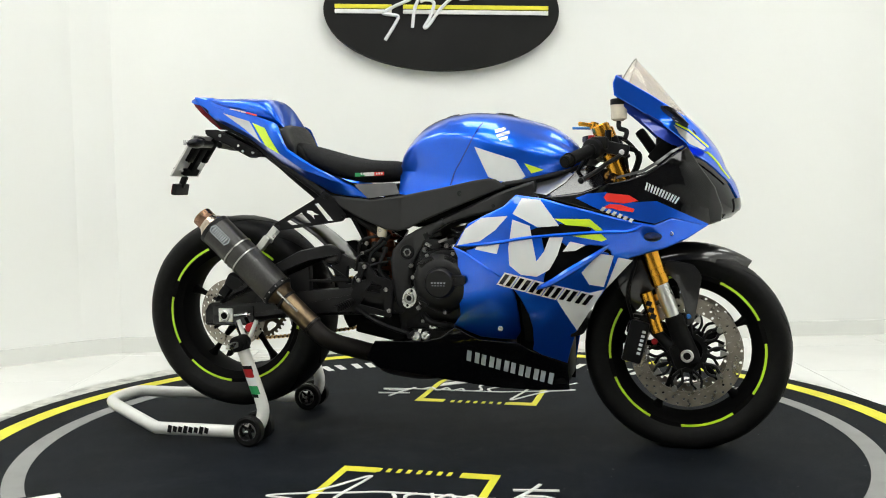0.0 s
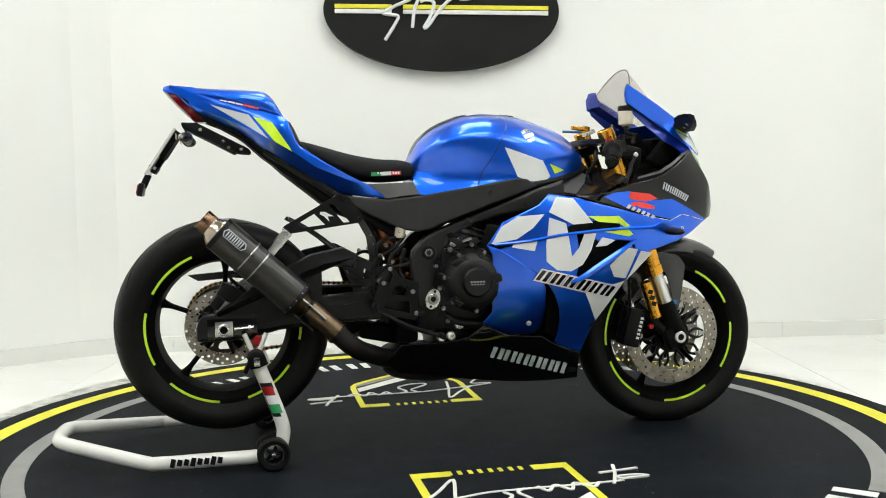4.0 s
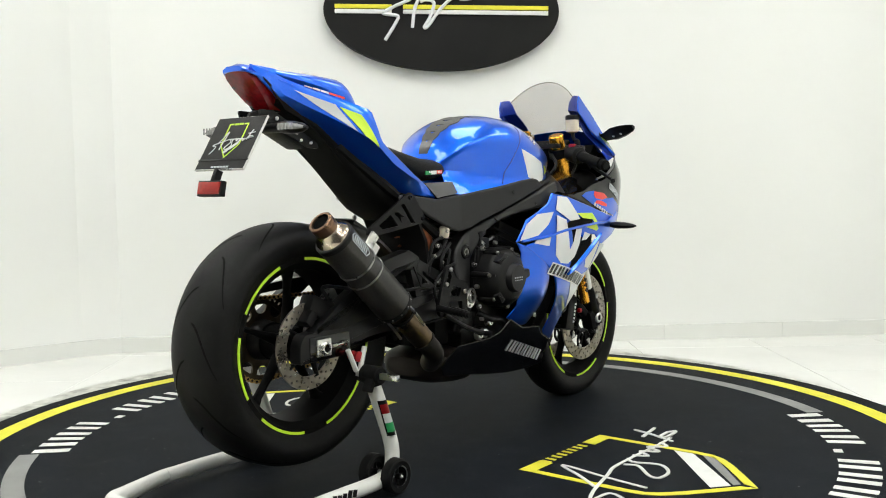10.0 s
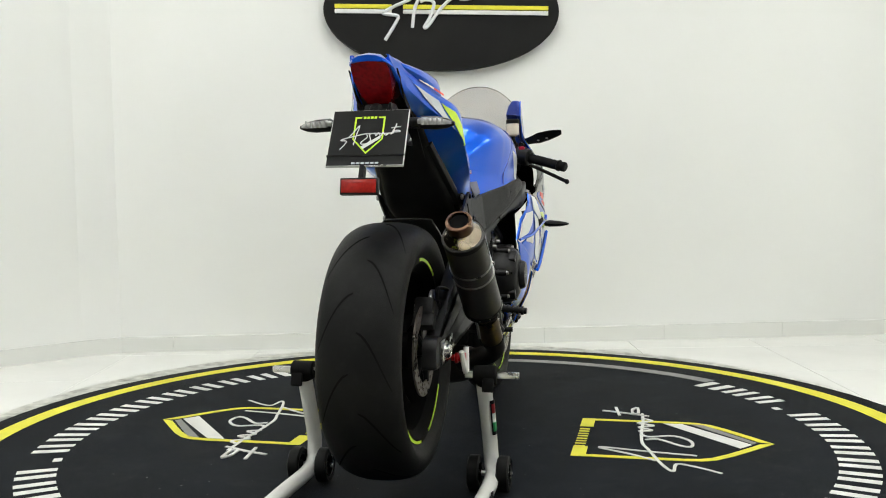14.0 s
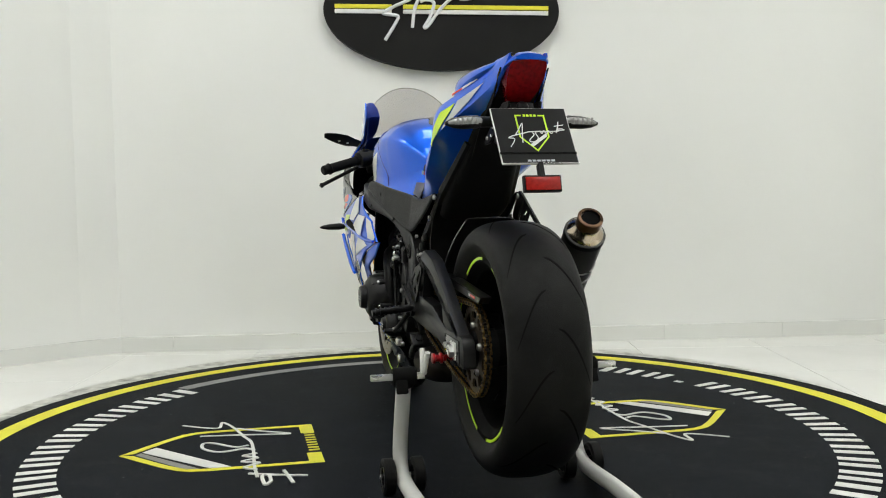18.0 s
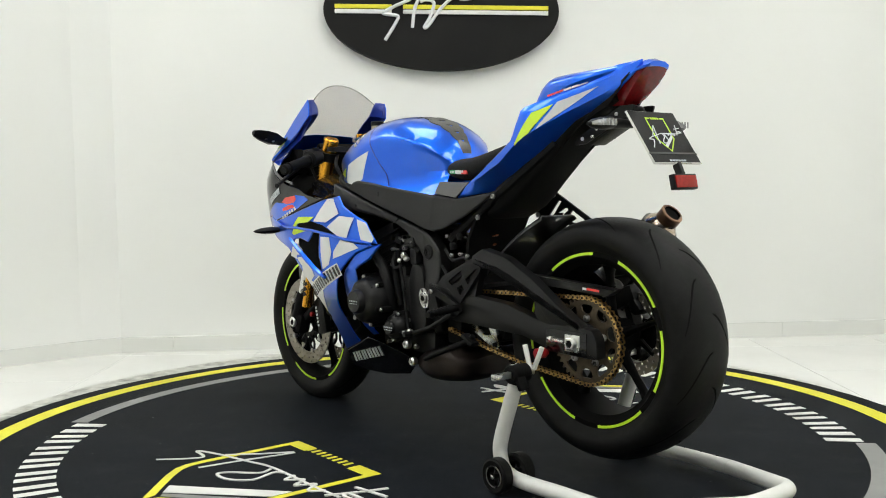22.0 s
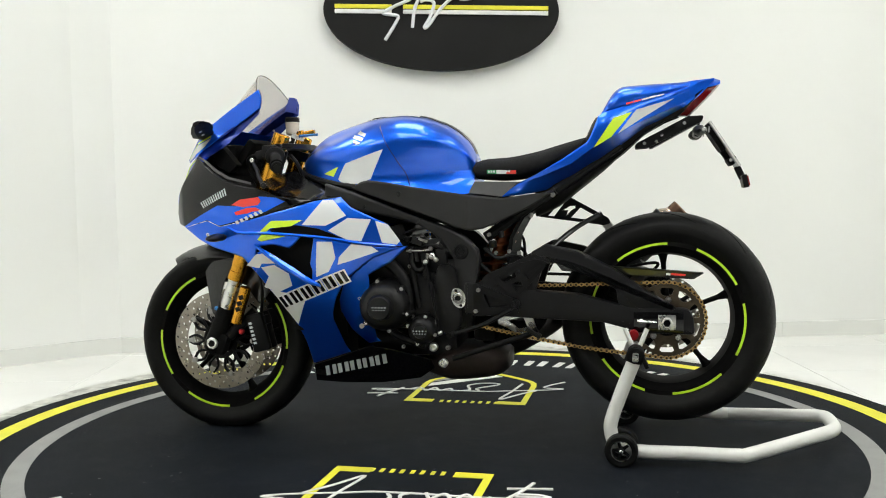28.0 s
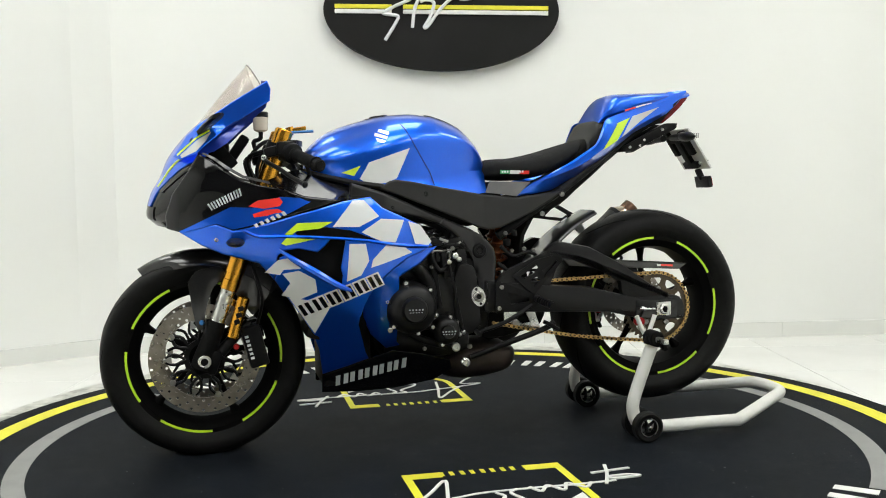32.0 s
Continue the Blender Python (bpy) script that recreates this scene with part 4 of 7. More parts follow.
def tail_y(x, z):
    """The panel's lower facet is tucked in below a crease."""
    low, d = on_line(TAIL_LOW, x), on_line(TAIL_CREASE, x)
    f = min(1, max(0, (z - low) / d))
    foot = 0.060 + 0.062 * min(1, max(0, (x + 0.46) / 0.2))
    y = tail_base(x, z)
    return y - (1 - f) * max(0, y - foot)


for s in (1, -1):
    bm = bmesh.new()
    loops = []
    for k in range(57):
        x = -0.818 + 0.613 * k / 56
        low, top, d = on_line(TAIL_LOW, x), on_line(TAIL_TOP, x), on_line(TAIL_CREASE, x)
        mid = min(low + d, top - 0.002)
        zs = [top + (mid - top) * q / 5 for q in range(6)] + [mid + (low - mid) * q / 3 for q in (1, 2, 3)]
        outer = [Vector((x, s * (tail_y(x, z) - (0.004 if n in (0, 8) else 0)), z)) for n, z in enumerate(zs)]
        loops.append(outer + [p - Vector((0, s * 0.004, 0)) for p in reversed(outer)])
    rings(bm, loops)
    part("tail_panel", bm, M_BLUE, bike, "blue tail side panel", sharp=24)
    part("silver_graphic", skin([(-0.705, 1.032), (-0.597, 1.000), (-0.545, 0.930), (-0.618, 0.978)], tail_y, 0.001, 0.016, 0.003, s), M_SILVER, bike, "silver tail stripe")
    part("lime_graphic", skin([(-0.586, 0.995), (-0.533, 0.976), (-0.477, 0.891), (-0.527, 0.921)], tail_y, 0.001, 0.016, 0.003, s), M_LIME, bike, "lime tail stripe")
    for k in range(5):
        x = -0.676 + 0.022 * k
        part("decal_bar", skin([(x, 1.048 - 0.0058 * k), (x + 0.020, 1.0428 - 0.0058 * k), (x + 0.019, 1.0378 - 0.0058 * k), (x - 0.001, 1.043 - 0.0058 * k)], tail_y, 0.001, 0.016, 0.003, s),
             M_WHITE if k < 3 else M_RED, bike)
    part("undertail_side", skin([(-0.79, 1.06), (-0.747, 1.03), (-0.688, 0.996), (-0.622, 0.953), (-0.563, 0.902), (-0.488, 0.842), (-0.42, 0.80), (-0.36, 0.775), (-0.37, 0.755), (-0.47, 0.812),
                                 (-0.56, 0.880), (-0.62, 0.935), (-0.68, 0.968), (-0.722, 0.984)], lambda x, z: 0.060 + 0.045 * min(1, max(0, (x + 0.46) / 0.2)), 0.004, 0.03, 0, s), M_MATT, bike, "black undertail panel")
    part("seat_side_insert", skin([(-0.252, 0.797), (-0.120, 0.800), (-0.104, 0.766), (-0.204, 0.753)], lambda x, z: 0.120 + 0.22 * (0.80 - z), 0.004, 0.02, 0, s), M_INSERT, bike, "dark glossy insert below the seat")
# centre of the tail: top strip, lamp, undertray
bm = bmesh.new()
loops = []
for x, z, wd, th in ((-0.836, 1.087, 0.036, 0.008), (-0.822, 1.0935, 0.047, 0.020), (-0.78, 1.090, 0.053, 0.026), (-0.74, 1.082, 0.064, 0.026), (-0.70, 1.067, 0.076, 0.024)):
    loops.append([Vector((x, wd * u, z - th * abs(u) ** 3)) for u in (-1, -0.6, 0, 0.6, 1)] + [Vector((x, wd * u, z - th - 0.006)) for u in (1, 0, -1)])
rings(bm, loops)
part("tail_tip", bm, M_BLUE, bike, "blue tail tip")
LAMP = ((-0.816, 1.073, 0.038), (-0.803, 1.057, 0.044), (-0.783, 1.035, 0.044), (-0.753, 1.005, 0.037), (-0.730, 0.984, 0.026))
bm = bmesh.new()
loops = []
for x, z, wd in LAMP:
    loops.append([Vector((x + 0.016, (wd - 0.004) * u, z - 0.004)) for u in (-1, -0.5, 0, 0.5, 1)] + [Vector((x + 0.07, (wd - 0.004) * u, z - 0.004)) for u in (1, 0, -1)])
rings(bm, loops)
part("lamp_housing", bm, M_MATT, bike, "black tail lamp housing")
bm = bmesh.new()
loops = []
for x, z, wd in LAMP:
    loops.append([Vector((x - 0.014 - 0.006 * (1 - u * u), (wd + 0.0012) * u, z)) for u in (-1, -0.5, 0, 0.5, 1)] + [Vector((x + 0.030, (wd + 0.0012) * u, z)) for u in (1, 0, -1)])
rings(bm, loops)
part("tail_lamp", bm, M_LAMP_RED, bike, "dark red tail lamp")
bm = bmesh.new()
body(bm, smooth_secs([(-0.735, 0.995, 1.05, 0.045, 0.05, 0, 1.02), (-0.68, 0.970, 1.05, 0.055, 0.06, 0, 1.0), (-0.60, 0.918, 1.03, 0.065, 0.075, 0, 0.97), (-0.50, 0.828, 0.97, 0.07, 0.08, 0, 0.9),
                      (-0.42, 0.765, 0.90, 0.078, 0.09, 0, 0.82), (-0.36, 0.718, 0.82, 0.082, 0.095, 0, 0.76), (-0.30, 0.69, 0.80, 0.082, 0.095, 0, 0.74)], 2), 24, 7)
part("undertray", bm, M_MATT, bike, "black plastic undertray")
# plate holder with plate, indicators, reflector
for s in (1, -1):
    bm = bmesh.new()
    slab(bm, rounded([(-0.790, 0.983), (-0.745, 0.982), (-0.595, 0.905), (-0.59, 0.889), (-0.63, 0.892), (-0.72, 0.935), (-0.785, 0.965)], 0.006), s * 0.036, s * 0.042, 0.001)
    part("holder_arm", bm, M_BLACK, bike)
    for x, z in ((-0.735, 0.962), (-0.67, 0.928), (-0.655, 0.91), (-0.62, 0.905)):
        bolt(bike, (x, s * 0.042, z), YAX * s, 0.005, 0.004, M_ALU)
    # indicators
    bm = bmesh.new()
    rod(bm, (-0.775, s * 0.03, 0.935), (-0.775, s * 0.105, 0.935), 0.011, 0.013, 12)
    part("indicator_stalk", bm, M_BLACK, bike)
    bm = bmesh.new()
    loops = []
    for t, sc in ((0, 0.6), (0.012, 1.0), (0.045, 1.0), (0.07, 0.75), (0.088, 0.25)):
        c = Vector((-0.775 + 0.05 * t, s * (0.10 + t), 0.936 - 0.05 * t))
        loops.append([c + Vector((0.020 * sc * math.cos(a), 0, 0.0155 * sc * math.sin(a))) for a in [2 * math.pi * k / 16 for k in range(16)]])
    rings(bm, loops)
    ind = part("rear_indicator", bm, M_BLACK, bike, "black rear indicator with a clear lens")
    bm = bmesh.new()
    loops = []
    for t, sc in ((0.004, 0.55), (0.014, 0.82), (0.045, 0.80), (0.068, 0.58), (0.082, 0.25)):
        c = Vector((-0.781 + 0.05 * t, s * (0.10 + t), 0.937 - 0.05 * t))
        loops.append([c + Vector((0.019 * sc * math.cos(a), 0, 0.0145 * sc * math.sin(a))) for a in [math.pi * (0.5 + k / 10) for k in range(11)]])
    rings(bm, loops)
    part("lens", bm, M_CLEAR, ind, "clear indicator lens")
    for k in range(5):
        bm = bmesh.new()
        block(bm, (-0.7985, s * (0.118 + 0.0115 * k), 0.936), (0.002, 0.0045, 0.016), pose(0, 0, 0, 0, 0, -s * 4), 0.0005)
        part("reflector_bar", bm, M_CLEAR, ind)
bm = bmesh.new()
block(bm, (-0.70, 0, 0.935), (0.16, 0.060, 0.026), pose(0, 0, 0, 0, 28, 0), 0.008)
turned(bm, (-0.765, 0, 0.962), (-0.4, 0, 1), [(0, 0.016), (0.012, 0.016), (0.02, 0.010)], 14)
part("holder_bracket", bm, M_BLACK, bike)
PT, PB = Vector((-0.800, 0.0, 0.968)), Vector((-0.892, -0.004, 0.828))
pz = (PT - PB).normalized()
px = Vector((0, -1, 0))
pn = px.cross(pz).normalized()
pm = Matrix((px, pz, pn)).transposed().to_4x4()
pm.translation = (PT + PB) / 2
bm = bmesh.new()
block(bm, (0, 0, 0), (0.182, 0.156, 0.006), bev=0.002)
bmesh.ops.transform(bm, matrix=pm, verts=bm.verts)
plate = part("display_plate", bm, M_PLATE, bike, "black display plate with a yellow shield")


for x, y, w, h in ((-0.05, 0.03, 0.03, 0.09), (0.05, 0.03, 0.03, 0.09), (0, 0.05, 0.13, 0.03), (0, -0.055, 0.09, 0.022), (0, -0.01, 0.035, 0.11)):
    bm = bmesh.new()
    block(bm, (x, y, -0.011), (w, h, 0.016), None, 0.003)
    bmesh.ops.transform(bm, matrix=pm, verts=bm.verts)
    part("plate_bracket", bm, M_MATT, plate)
for x in (-0.06, 0.06):
    for y in (-0.05, 0.06):
        bolt(plate, pm @ Vector((x, y, -0.006)), pm.to_3x3() @ Vector((0, 0, -1)), 0.005, 0.008, M_STEEL)


def on_plate(name, pts, material, h=0.004):
    bm = bmesh.new()
    rings(bm, [[pm @ Vector((x, y, z)) for x, y in pts] for z in (0.002, h)])
    part(name, bm, material, plate, flat=True)


if pn.x > 0:
    pm = pm @ Matrix.Rotation(math.pi, 4, "Y")
on_plate("plate_face", [(-0.089, -0.0765), (0.089, -0.0765), (0.089, 0.0765), (-0.089, 0.0765)], M_BLACK, 0.0034)
on_plate("yellow_line", [(-0.036, 0.058), (-0.036, -0.005), (0, -0.045), (0, -0.04), (-0.032, -0.004), (-0.032, 0.054), (-0.02, 0.054), (-0.02, 0.058)], M_LIME)
on_plate("yellow_line", [(0.036, 0.058), (0.036, -0.005), (0, -0.045), (0, -0.04), (0.032, -0.004), (0.032, 0.054), (0.02, 0.054), (0.02, 0.058)], M_LIME)
on_plate("white_band", [(-0.015, -0.026), (0.03, 0.006), (0.03, -0.003), (-0.009, -0.032)], M_WHITE)
for k in range(4):
    on_plate("yellow_bar", [(-0.016 + 0.0085 * k, 0.053), (-0.010 + 0.0085 * k, 0.053), (-0.010 + 0.0085 * k, 0.059), (-0.016 + 0.0085 * k, 0.059)], M_LIME)
for st in STROKES:
    bm = bmesh.new()
    tube(bm, [pm @ Vector((0.19 * y, 0.008 + 0.19 * (0.62 - x), 0.0045)) for x, y in st], 0.0013, 6, 5)
    part("script_stroke", bm, M_WHITE, plate)
on_plate("plate_strap", [(-0.0912, -0.052), (0.0912, -0.052), (0.0912, -0.047), (-0.0912, -0.047)], M_GLOSS, 0.0045)
on_plate("plate_strap", [(-0.0912, -0.078), (0.0912, -0.078), (0.0912, -0.0765), (-0.0912, -0.0765)], M_ALU, 0.0045)
for k in range(6):
    on_plate("white_bar", [(-0.03 + 0.011 * k, -0.0725), (-0.022 + 0.011 * k, -0.0725), (-0.022 + 0.011 * k, -0.068), (-0.03 + 0.011 * k, -0.068)], M_SILVER, 0.0045)
bm = bmesh.new()
block(bm, (-0.895, -0.001, 0.815), (0.02, 0.012, 0.04), pose(0, 0, 0, 0, 25, 0), 0.002)
part("reflector_arm", bm, M_BLACK, bike)
bm = bmesh.new()
block(bm, (-0.908, 0.001, 0.789), (0.016, 0.088, 0.038), pose(0, 0, 0, 0, 12, 0), 0.003)
part("reflector_body", bm, M_BLACK, bike)
bm = bmesh.new()
block(bm, (-0.9165, 0.001, 0.7905), (0.005, 0.080, 0.030), pose(0, 0, 0, 0, 12, 0), 0.002)
part("reflector", bm, M_REFLECT, bike, "red rectangular rear reflector")

# ---- frame, side covers, subframe ----
SIDE_X = [(-0.4, 0.120), (-0.2, 0.124), (-0.1, 0.127), (0.067, 0.181), (0.14, 0.197), (0.2, 0.206), (0.26, 0.210)]


def side_y(x, z):
    x = min(max(x, -0.399), 0.259)
    i = max(k for k in range(len(SIDE_X) - 1) if SIDE_X[k][0] <= x)
    (xa, a), (xb, b) = SIDE_X[i], SIDE_X[i + 1]
    return a + (b - a) * (x - xa) / (xb - xa) + 0.012 * min(1, max(0, (0.765 - z) / 0.1))



spar_y = lambda x, z: min(0.212, 0.136 + 0.27 * max(0, x + 0.06)) + 0.010 * math.exp(-((z - 0.46) / 0.06) ** 2) - 0.22 * max(0, 0.45 - z)
for s in (1, -1):
    part("side_cover", skin([(-0.36, 0.768), (-0.204, 0.750), (-0.097, 0.760), (-0.033, 0.771), (0.051, 0.785), (0.134, 0.801), (0.187, 0.808), (0.208, 0.804), (0.236, 0.787), (0.232, 0.780), (0.200, 0.769), (0.133, 0.744), (0.05, 0.712), (-0.035, 0.679),
                             (-0.071, 0.661), (-0.11, 0.652), (-0.148, 0.658), (-0.20, 0.680), (-0.246, 0.700), (-0.31, 0.735)], side_y, 0.008, 0.03, 0.004, s, 0.006), M_PLASTIC, bike, "grained black frame cover")
    bolt(bike, (0.098, s * (side_y(0.098, 0.765) + 0.004), 0.765), YAX * s, 0.008, 0.002, M_BLACK)
    part("frame_spar", skin([(0.32, 0.80), (0.235, 0.775), (0.166, 0.747), (0.048, 0.697), (-0.053, 0.656), (-0.088, 0.636), (-0.108, 0.617), (-0.128, 0.594), (-0.135, 0.56), (-0.131, 0.523), (-0.122, 0.464), (-0.114, 0.40), (-0.11, 0.35),
                             (-0.08, 0.335), (-0.055, 0.39), (-0.045, 0.44), (-0.052, 0.468), (-0.072, 0.488), (-0.077, 0.51), (-0.066, 0.55), (-0.040, 0.592), (-0.015, 0.624), (0.006, 0.647), (0.048, 0.673), (0.115, 0.694), (0.182, 0.707), (0.256, 0.721), (0.33, 0.74)], spar_y, 0.04, 0.03, 0, s, 0.009),
         M_FRAME, bike, "black aluminium frame spar", sharp=30)
    bolt(bike, (0.20, s * (spar_y(0.20, 0.728)), 0.728), YAX * s, 0.005, 0.002, M_BLACK)
    # pivot plug and upper boss
    bm = bmesh.new()
    py = s * spar_y(-0.072, 0.45)
    oval = []
    for k in range(24):
        w = 2 * math.pi * k / 24
        u, v = 0.0215 * math.cos(w), 0.031 * math.sin(w)
        oval.append((-0.072 + u * 0.95 + v * 0.31, 0.450 - u * 0.31 + v * 0.95))
    lug = [(-0.072 + q * 0.007, 0.450 + q * 0.0225) for q in (1, -1)]
    hole = lambda x, z, r: [(x + r * math.cos(2 * math.pi * k / 10), z + r * math.sin(2 * math.pi * k / 10)) for k in range(10)]
    pierced(bm, oval, [hole(x, z, 0.0045) for x, z in lug], py, py + s * 0.004)
    plug = part("pivot_plate", bm, M_ALU, bike, "silver oval swingarm pivot plate", flat=True)
    bm = bmesh.new()
    turned(bm, (-0.072, py + s * 0.004, 0.450), YAX * s, [(0, 0.0165), (0.004, 0.0165), (0.006, 0.014), (0.006, 0.009), (0.001, 0.008)], 24)
    part("pivot_nut", bm, M_STEEL, plug)
    # black plug for the dark hollow of the pivot nut
    bm = bmesh.new()
    turned(bm, (-0.072, py + s * 0.004, 0.450), YAX * s, [(0, 0.0085), (0.0035, 0.0085), (0.004, 0.001)], 6)
    part("pivot_bore_plug", bm, M_BLACK, plug)
    bm = bmesh.new()
    ring_solid(bm, (-0.080, s * spar_y(-0.08, 0.59), 0.589), YAX * s, [(-0.01, 0.012), (0.005, 0.013), (0.005, 0.020), (0.0, 0.023), (-0.01, 0.023)], 24)
    boss = part("frame_boss", bm, M_BLACK, bike)
    bm = bmesh.new()
    ring_solid(bm, (-0.080, s * spar_y(-0.08, 0.59), 0.589), YAX * s, [(-0.004, 0.0), (-0.002, 0.0075), (0.0035, 0.0085), (0.0035, 0.0122), (-0.004, 0.0122)], 6)
    part("boss_bolt", bm, M_STEEL if s < 0 else M_BLACK, boss)
    bm = bmesh.new()
    tube(bm, [(x, s * (spar_y(x, z) + 0.001), z) for x, z in ((0.050, 0.676), (0.040, 0.684), (0.034, 0.692))], 0.003, 6, 4)
    part("weld_seam", bm, M_FRAME, bike)
    # subframe rails
    bm = bmesh.new()
    for a, b in (((-0.15, 0.10, 0.63), (-0.36, 0.095, 0.77)), ((-0.36, 0.095, 0.77), (-0.55, 0.07, 0.90))):
        a, b = Vector((a[0], s * a[1], a[2])), Vector((b[0], s * b[1], b[2]))
        rod(bm, a, b, 0.016, 0.014, 8)
    part("subframe_rail", bm, M_BLACK, bike)
    for x, z in ((-0.355, 0.757), (-0.29, 0.697)):
        bolt(bike, (x, s * 0.118, z), YAX * s, 0.008, 0.006, M_STEEL)
# headstock and middle
bm = bmesh.new()
block(bm, (0.40, 0, 0.76), (0.16, 0.20, 0.12), pose(0, 0, 0, 0, 20, 0), 0.02)
block(bm, (0.02, 0, 0.72), (0.36, 0.26, 0.09), None, 0.02)
part("airbox", bm, M_MATT, bike)

# ---- engine ----
bm = bmesh.new()
block(bm, (0.11, 0, 0.44), (0.30, 0.28, 0.18), None, 0.03)
block(bm, (0.17, 0, 0.575), (0.20, 0.28, 0.16), pose(0, 0, 0, 0, 18, 0), 0.02)
block(bm, (-0.03, 0, 0.46), (0.13, 0.25, 0.22), None, 0.02)
block(bm, (0.08, 0, 0.31), (0.28, 0.2, 0.1), None, 0.03)
part("engine_block", bm, M_ENGINE, bike, "black engine block")
for i in range(7):
    bm = bmesh.new()
    block(bm, (0.175 - 0.012 * i * 0.3, 0, 0.52 + 0.018 * i), (0.205, 0.285, 0.005), pose(0, 0, 0, 0, 18, 0))
    part("cooling_fin", bm, M_ENGINE, bike, flat=True)


def cover(s, c, r, y0, h, steps):
    bm = bmesh.new()
    turned(bm, (c[0], s * y0, c[1]), YAX * s, [(0, r), (h * 0.40, r * 0.99), (h * 0.52, r * 0.95), (h * 0.66, r * 0.84), (h * 0.74, r * 0.66), (h * 0.76, r * 0.50), (h * 0.86, r * 0.47), (h * 0.9, r * 0.42)], 40)
    for k in range(steps):
        a = 2 * math.pi * k / steps + 0.3
        e = Vector((math.cos(a), 0, math.sin(a)))
        rod(bm, Vector((c[0], s * y0, c[1])) + e * r * 0.98, Vector((c[0], s * (y0 + h * 0.5), c[1])) + e * r * 0.98, 0.011, 0.009, 10)
        p = Vector((c[0], s * (y0 + h * 0.62), c[1]))
        rod(bm, p + e * r * 0.5, p + e * r * 0.9, 0.006, 0.004, 6)
    ob = part("engine_cover", bm, M_ENGINE, bike, "round black engine guard cover")
    for k in range(steps):
        a = 2 * math.pi * k / steps + 0.3
        e = Vector((math.cos(a), 0, math.sin(a)))
        bolt(ob, Vector((c[0], s * (y0 + h * 0.5), c[1])) + e * r * 0.98, YAX * s, 0.0062, 0.006, M_ALU if s > 0 else M_STEEL)
    for k in range(5):
        bm = bmesh.new()
        block(bm, (c[0] - 0.02 + 0.0095 * k, s * (y0 + h * 0.905), c[1] + 0.002), (0.0048, 0.0012, 0.004))
        block(bm, (c[0] - 0.018 + 0.0085 * k, s * (y0 + h * 0.905), c[1] - 0.006), (0.0044, 0.0012, 0.002))
        part("label_bar", bm, M_SILVER, ob)
    return ob


guard = cover(-1, (0.043, 0.505), 0.092, 0.135, 0.122, 7)
for ol in ([(0.012, 0.520), (0.060, 0.528), (0.118, 0.528), (0.122, 0.505), (0.062, 0.484), (0.018, 0.492)], [(-0.030, 0.560), (0.010, 0.585), (0.030, 0.572), (-0.012, 0.545)], [(-0.032, 0.455), (-0.008, 0.430), (0.010, 0.442), (-0.018, 0.468)], [(0.055, 0.588), (0.092, 0.572), (0.084, 0.556), (0.050, 0.570)]):
    bm = bmesh.new()
    slab(bm, rounded(ol, 0.006), -0.200, -0.236 if ol[0][0] == 0.012 else -0.220, 0.006)
    part("guard_rib", bm, M_ENGINE, guard)
cover(1, (0.147, 0.430), 0.078, 0.135, 0.138, 6)
cover(1, (0.037, 0.354), 0.044, 0.135, 0.08, 4)
bm = bmesh.new()
slab(bm, rounded([(-0.04, 0.60), (0.12, 0.60), (0.16, 0.52), (0.14, 0.44), (0.06, 0.38), (-0.03, 0.39), (-0.055, 0.47)], 0.02), -0.12, -0.142, 0.004)
part("clutch_case", bm, M_ENGINE, bike)
for s, c in ((-1, (0.005, 0.37)), (1, (0.005, 0.301)), (1, (-0.025, 0.252)), (-1, (-0.05, 0.335)), (-1, (-0.02, 0.338))):
    bm = bmesh.new()
    turned(bm, (c[0], s * 0.15, c[1]), YAX * s, [(0, 0.014), (0.014, 0.014), (0.018, 0.010), (0.018, 0.006), (0.01, 0.005)], 14)
    part("drain_plug", bm, M_ALU, bike)
# hoses, cables and clips round the engine
for pts, r in (([(0.20, 0.13, 0.585), (0.165, 0.155, 0.568), (0.123, 0.165, 0.545), (0.090, 0.168, 0.503), (0.080, 0.165, 0.442), (0.088, 0.15, 0.385)], 0.0185), ([(0.075, 0.14, 0.60), (0.070, 0.15, 0.55), (0.060, 0.15, 0.48), (0.05, 0.145, 0.42)], 0.010),
               ([(0.14, 0.14, 0.345), (0.1, 0.15, 0.325), (0.03, 0.15, 0.305)], 0.012),
               ([(-0.15, -0.13, 0.62), (-0.20, -0.135, 0.57), (-0.17, -0.14, 0.50), (-0.12, -0.13, 0.45)], 0.006), ([(-0.16, -0.12, 0.64), (-0.23, -0.13, 0.62), (-0.24, -0.12, 0.54)], 0.005),
               ([(-0.14, -0.14, 0.56), (-0.2, -0.15, 0.545), (-0.25, -0.15, 0.50), (-0.235, -0.15, 0.44)], 0.0045),
               ([(0.05, -0.12, 0.62), (0.0, -0.14, 0.61), (-0.03, -0.145, 0.585)], 0.006), ([(0.06, 0.13, 0.60), (0.0, 0.15, 0.61), (-0.04, 0.14, 0.59)], 0.006),
               ([(0.02, 0.15, 0.55), (0.05, 0.165, 0.535), (0.07, 0.16, 0.56)], 0.007), ([(-0.03, -0.14, 0.40), (0.0, -0.165, 0.38), (0.06, -0.16, 0.37), (0.10, -0.15, 0.35)], 0.010)):
    bm = bmesh.new()
    tube(bm, pts, r, 10)
    part("hose", bm, M_BLACK, bike)
rr = random.Random(4)
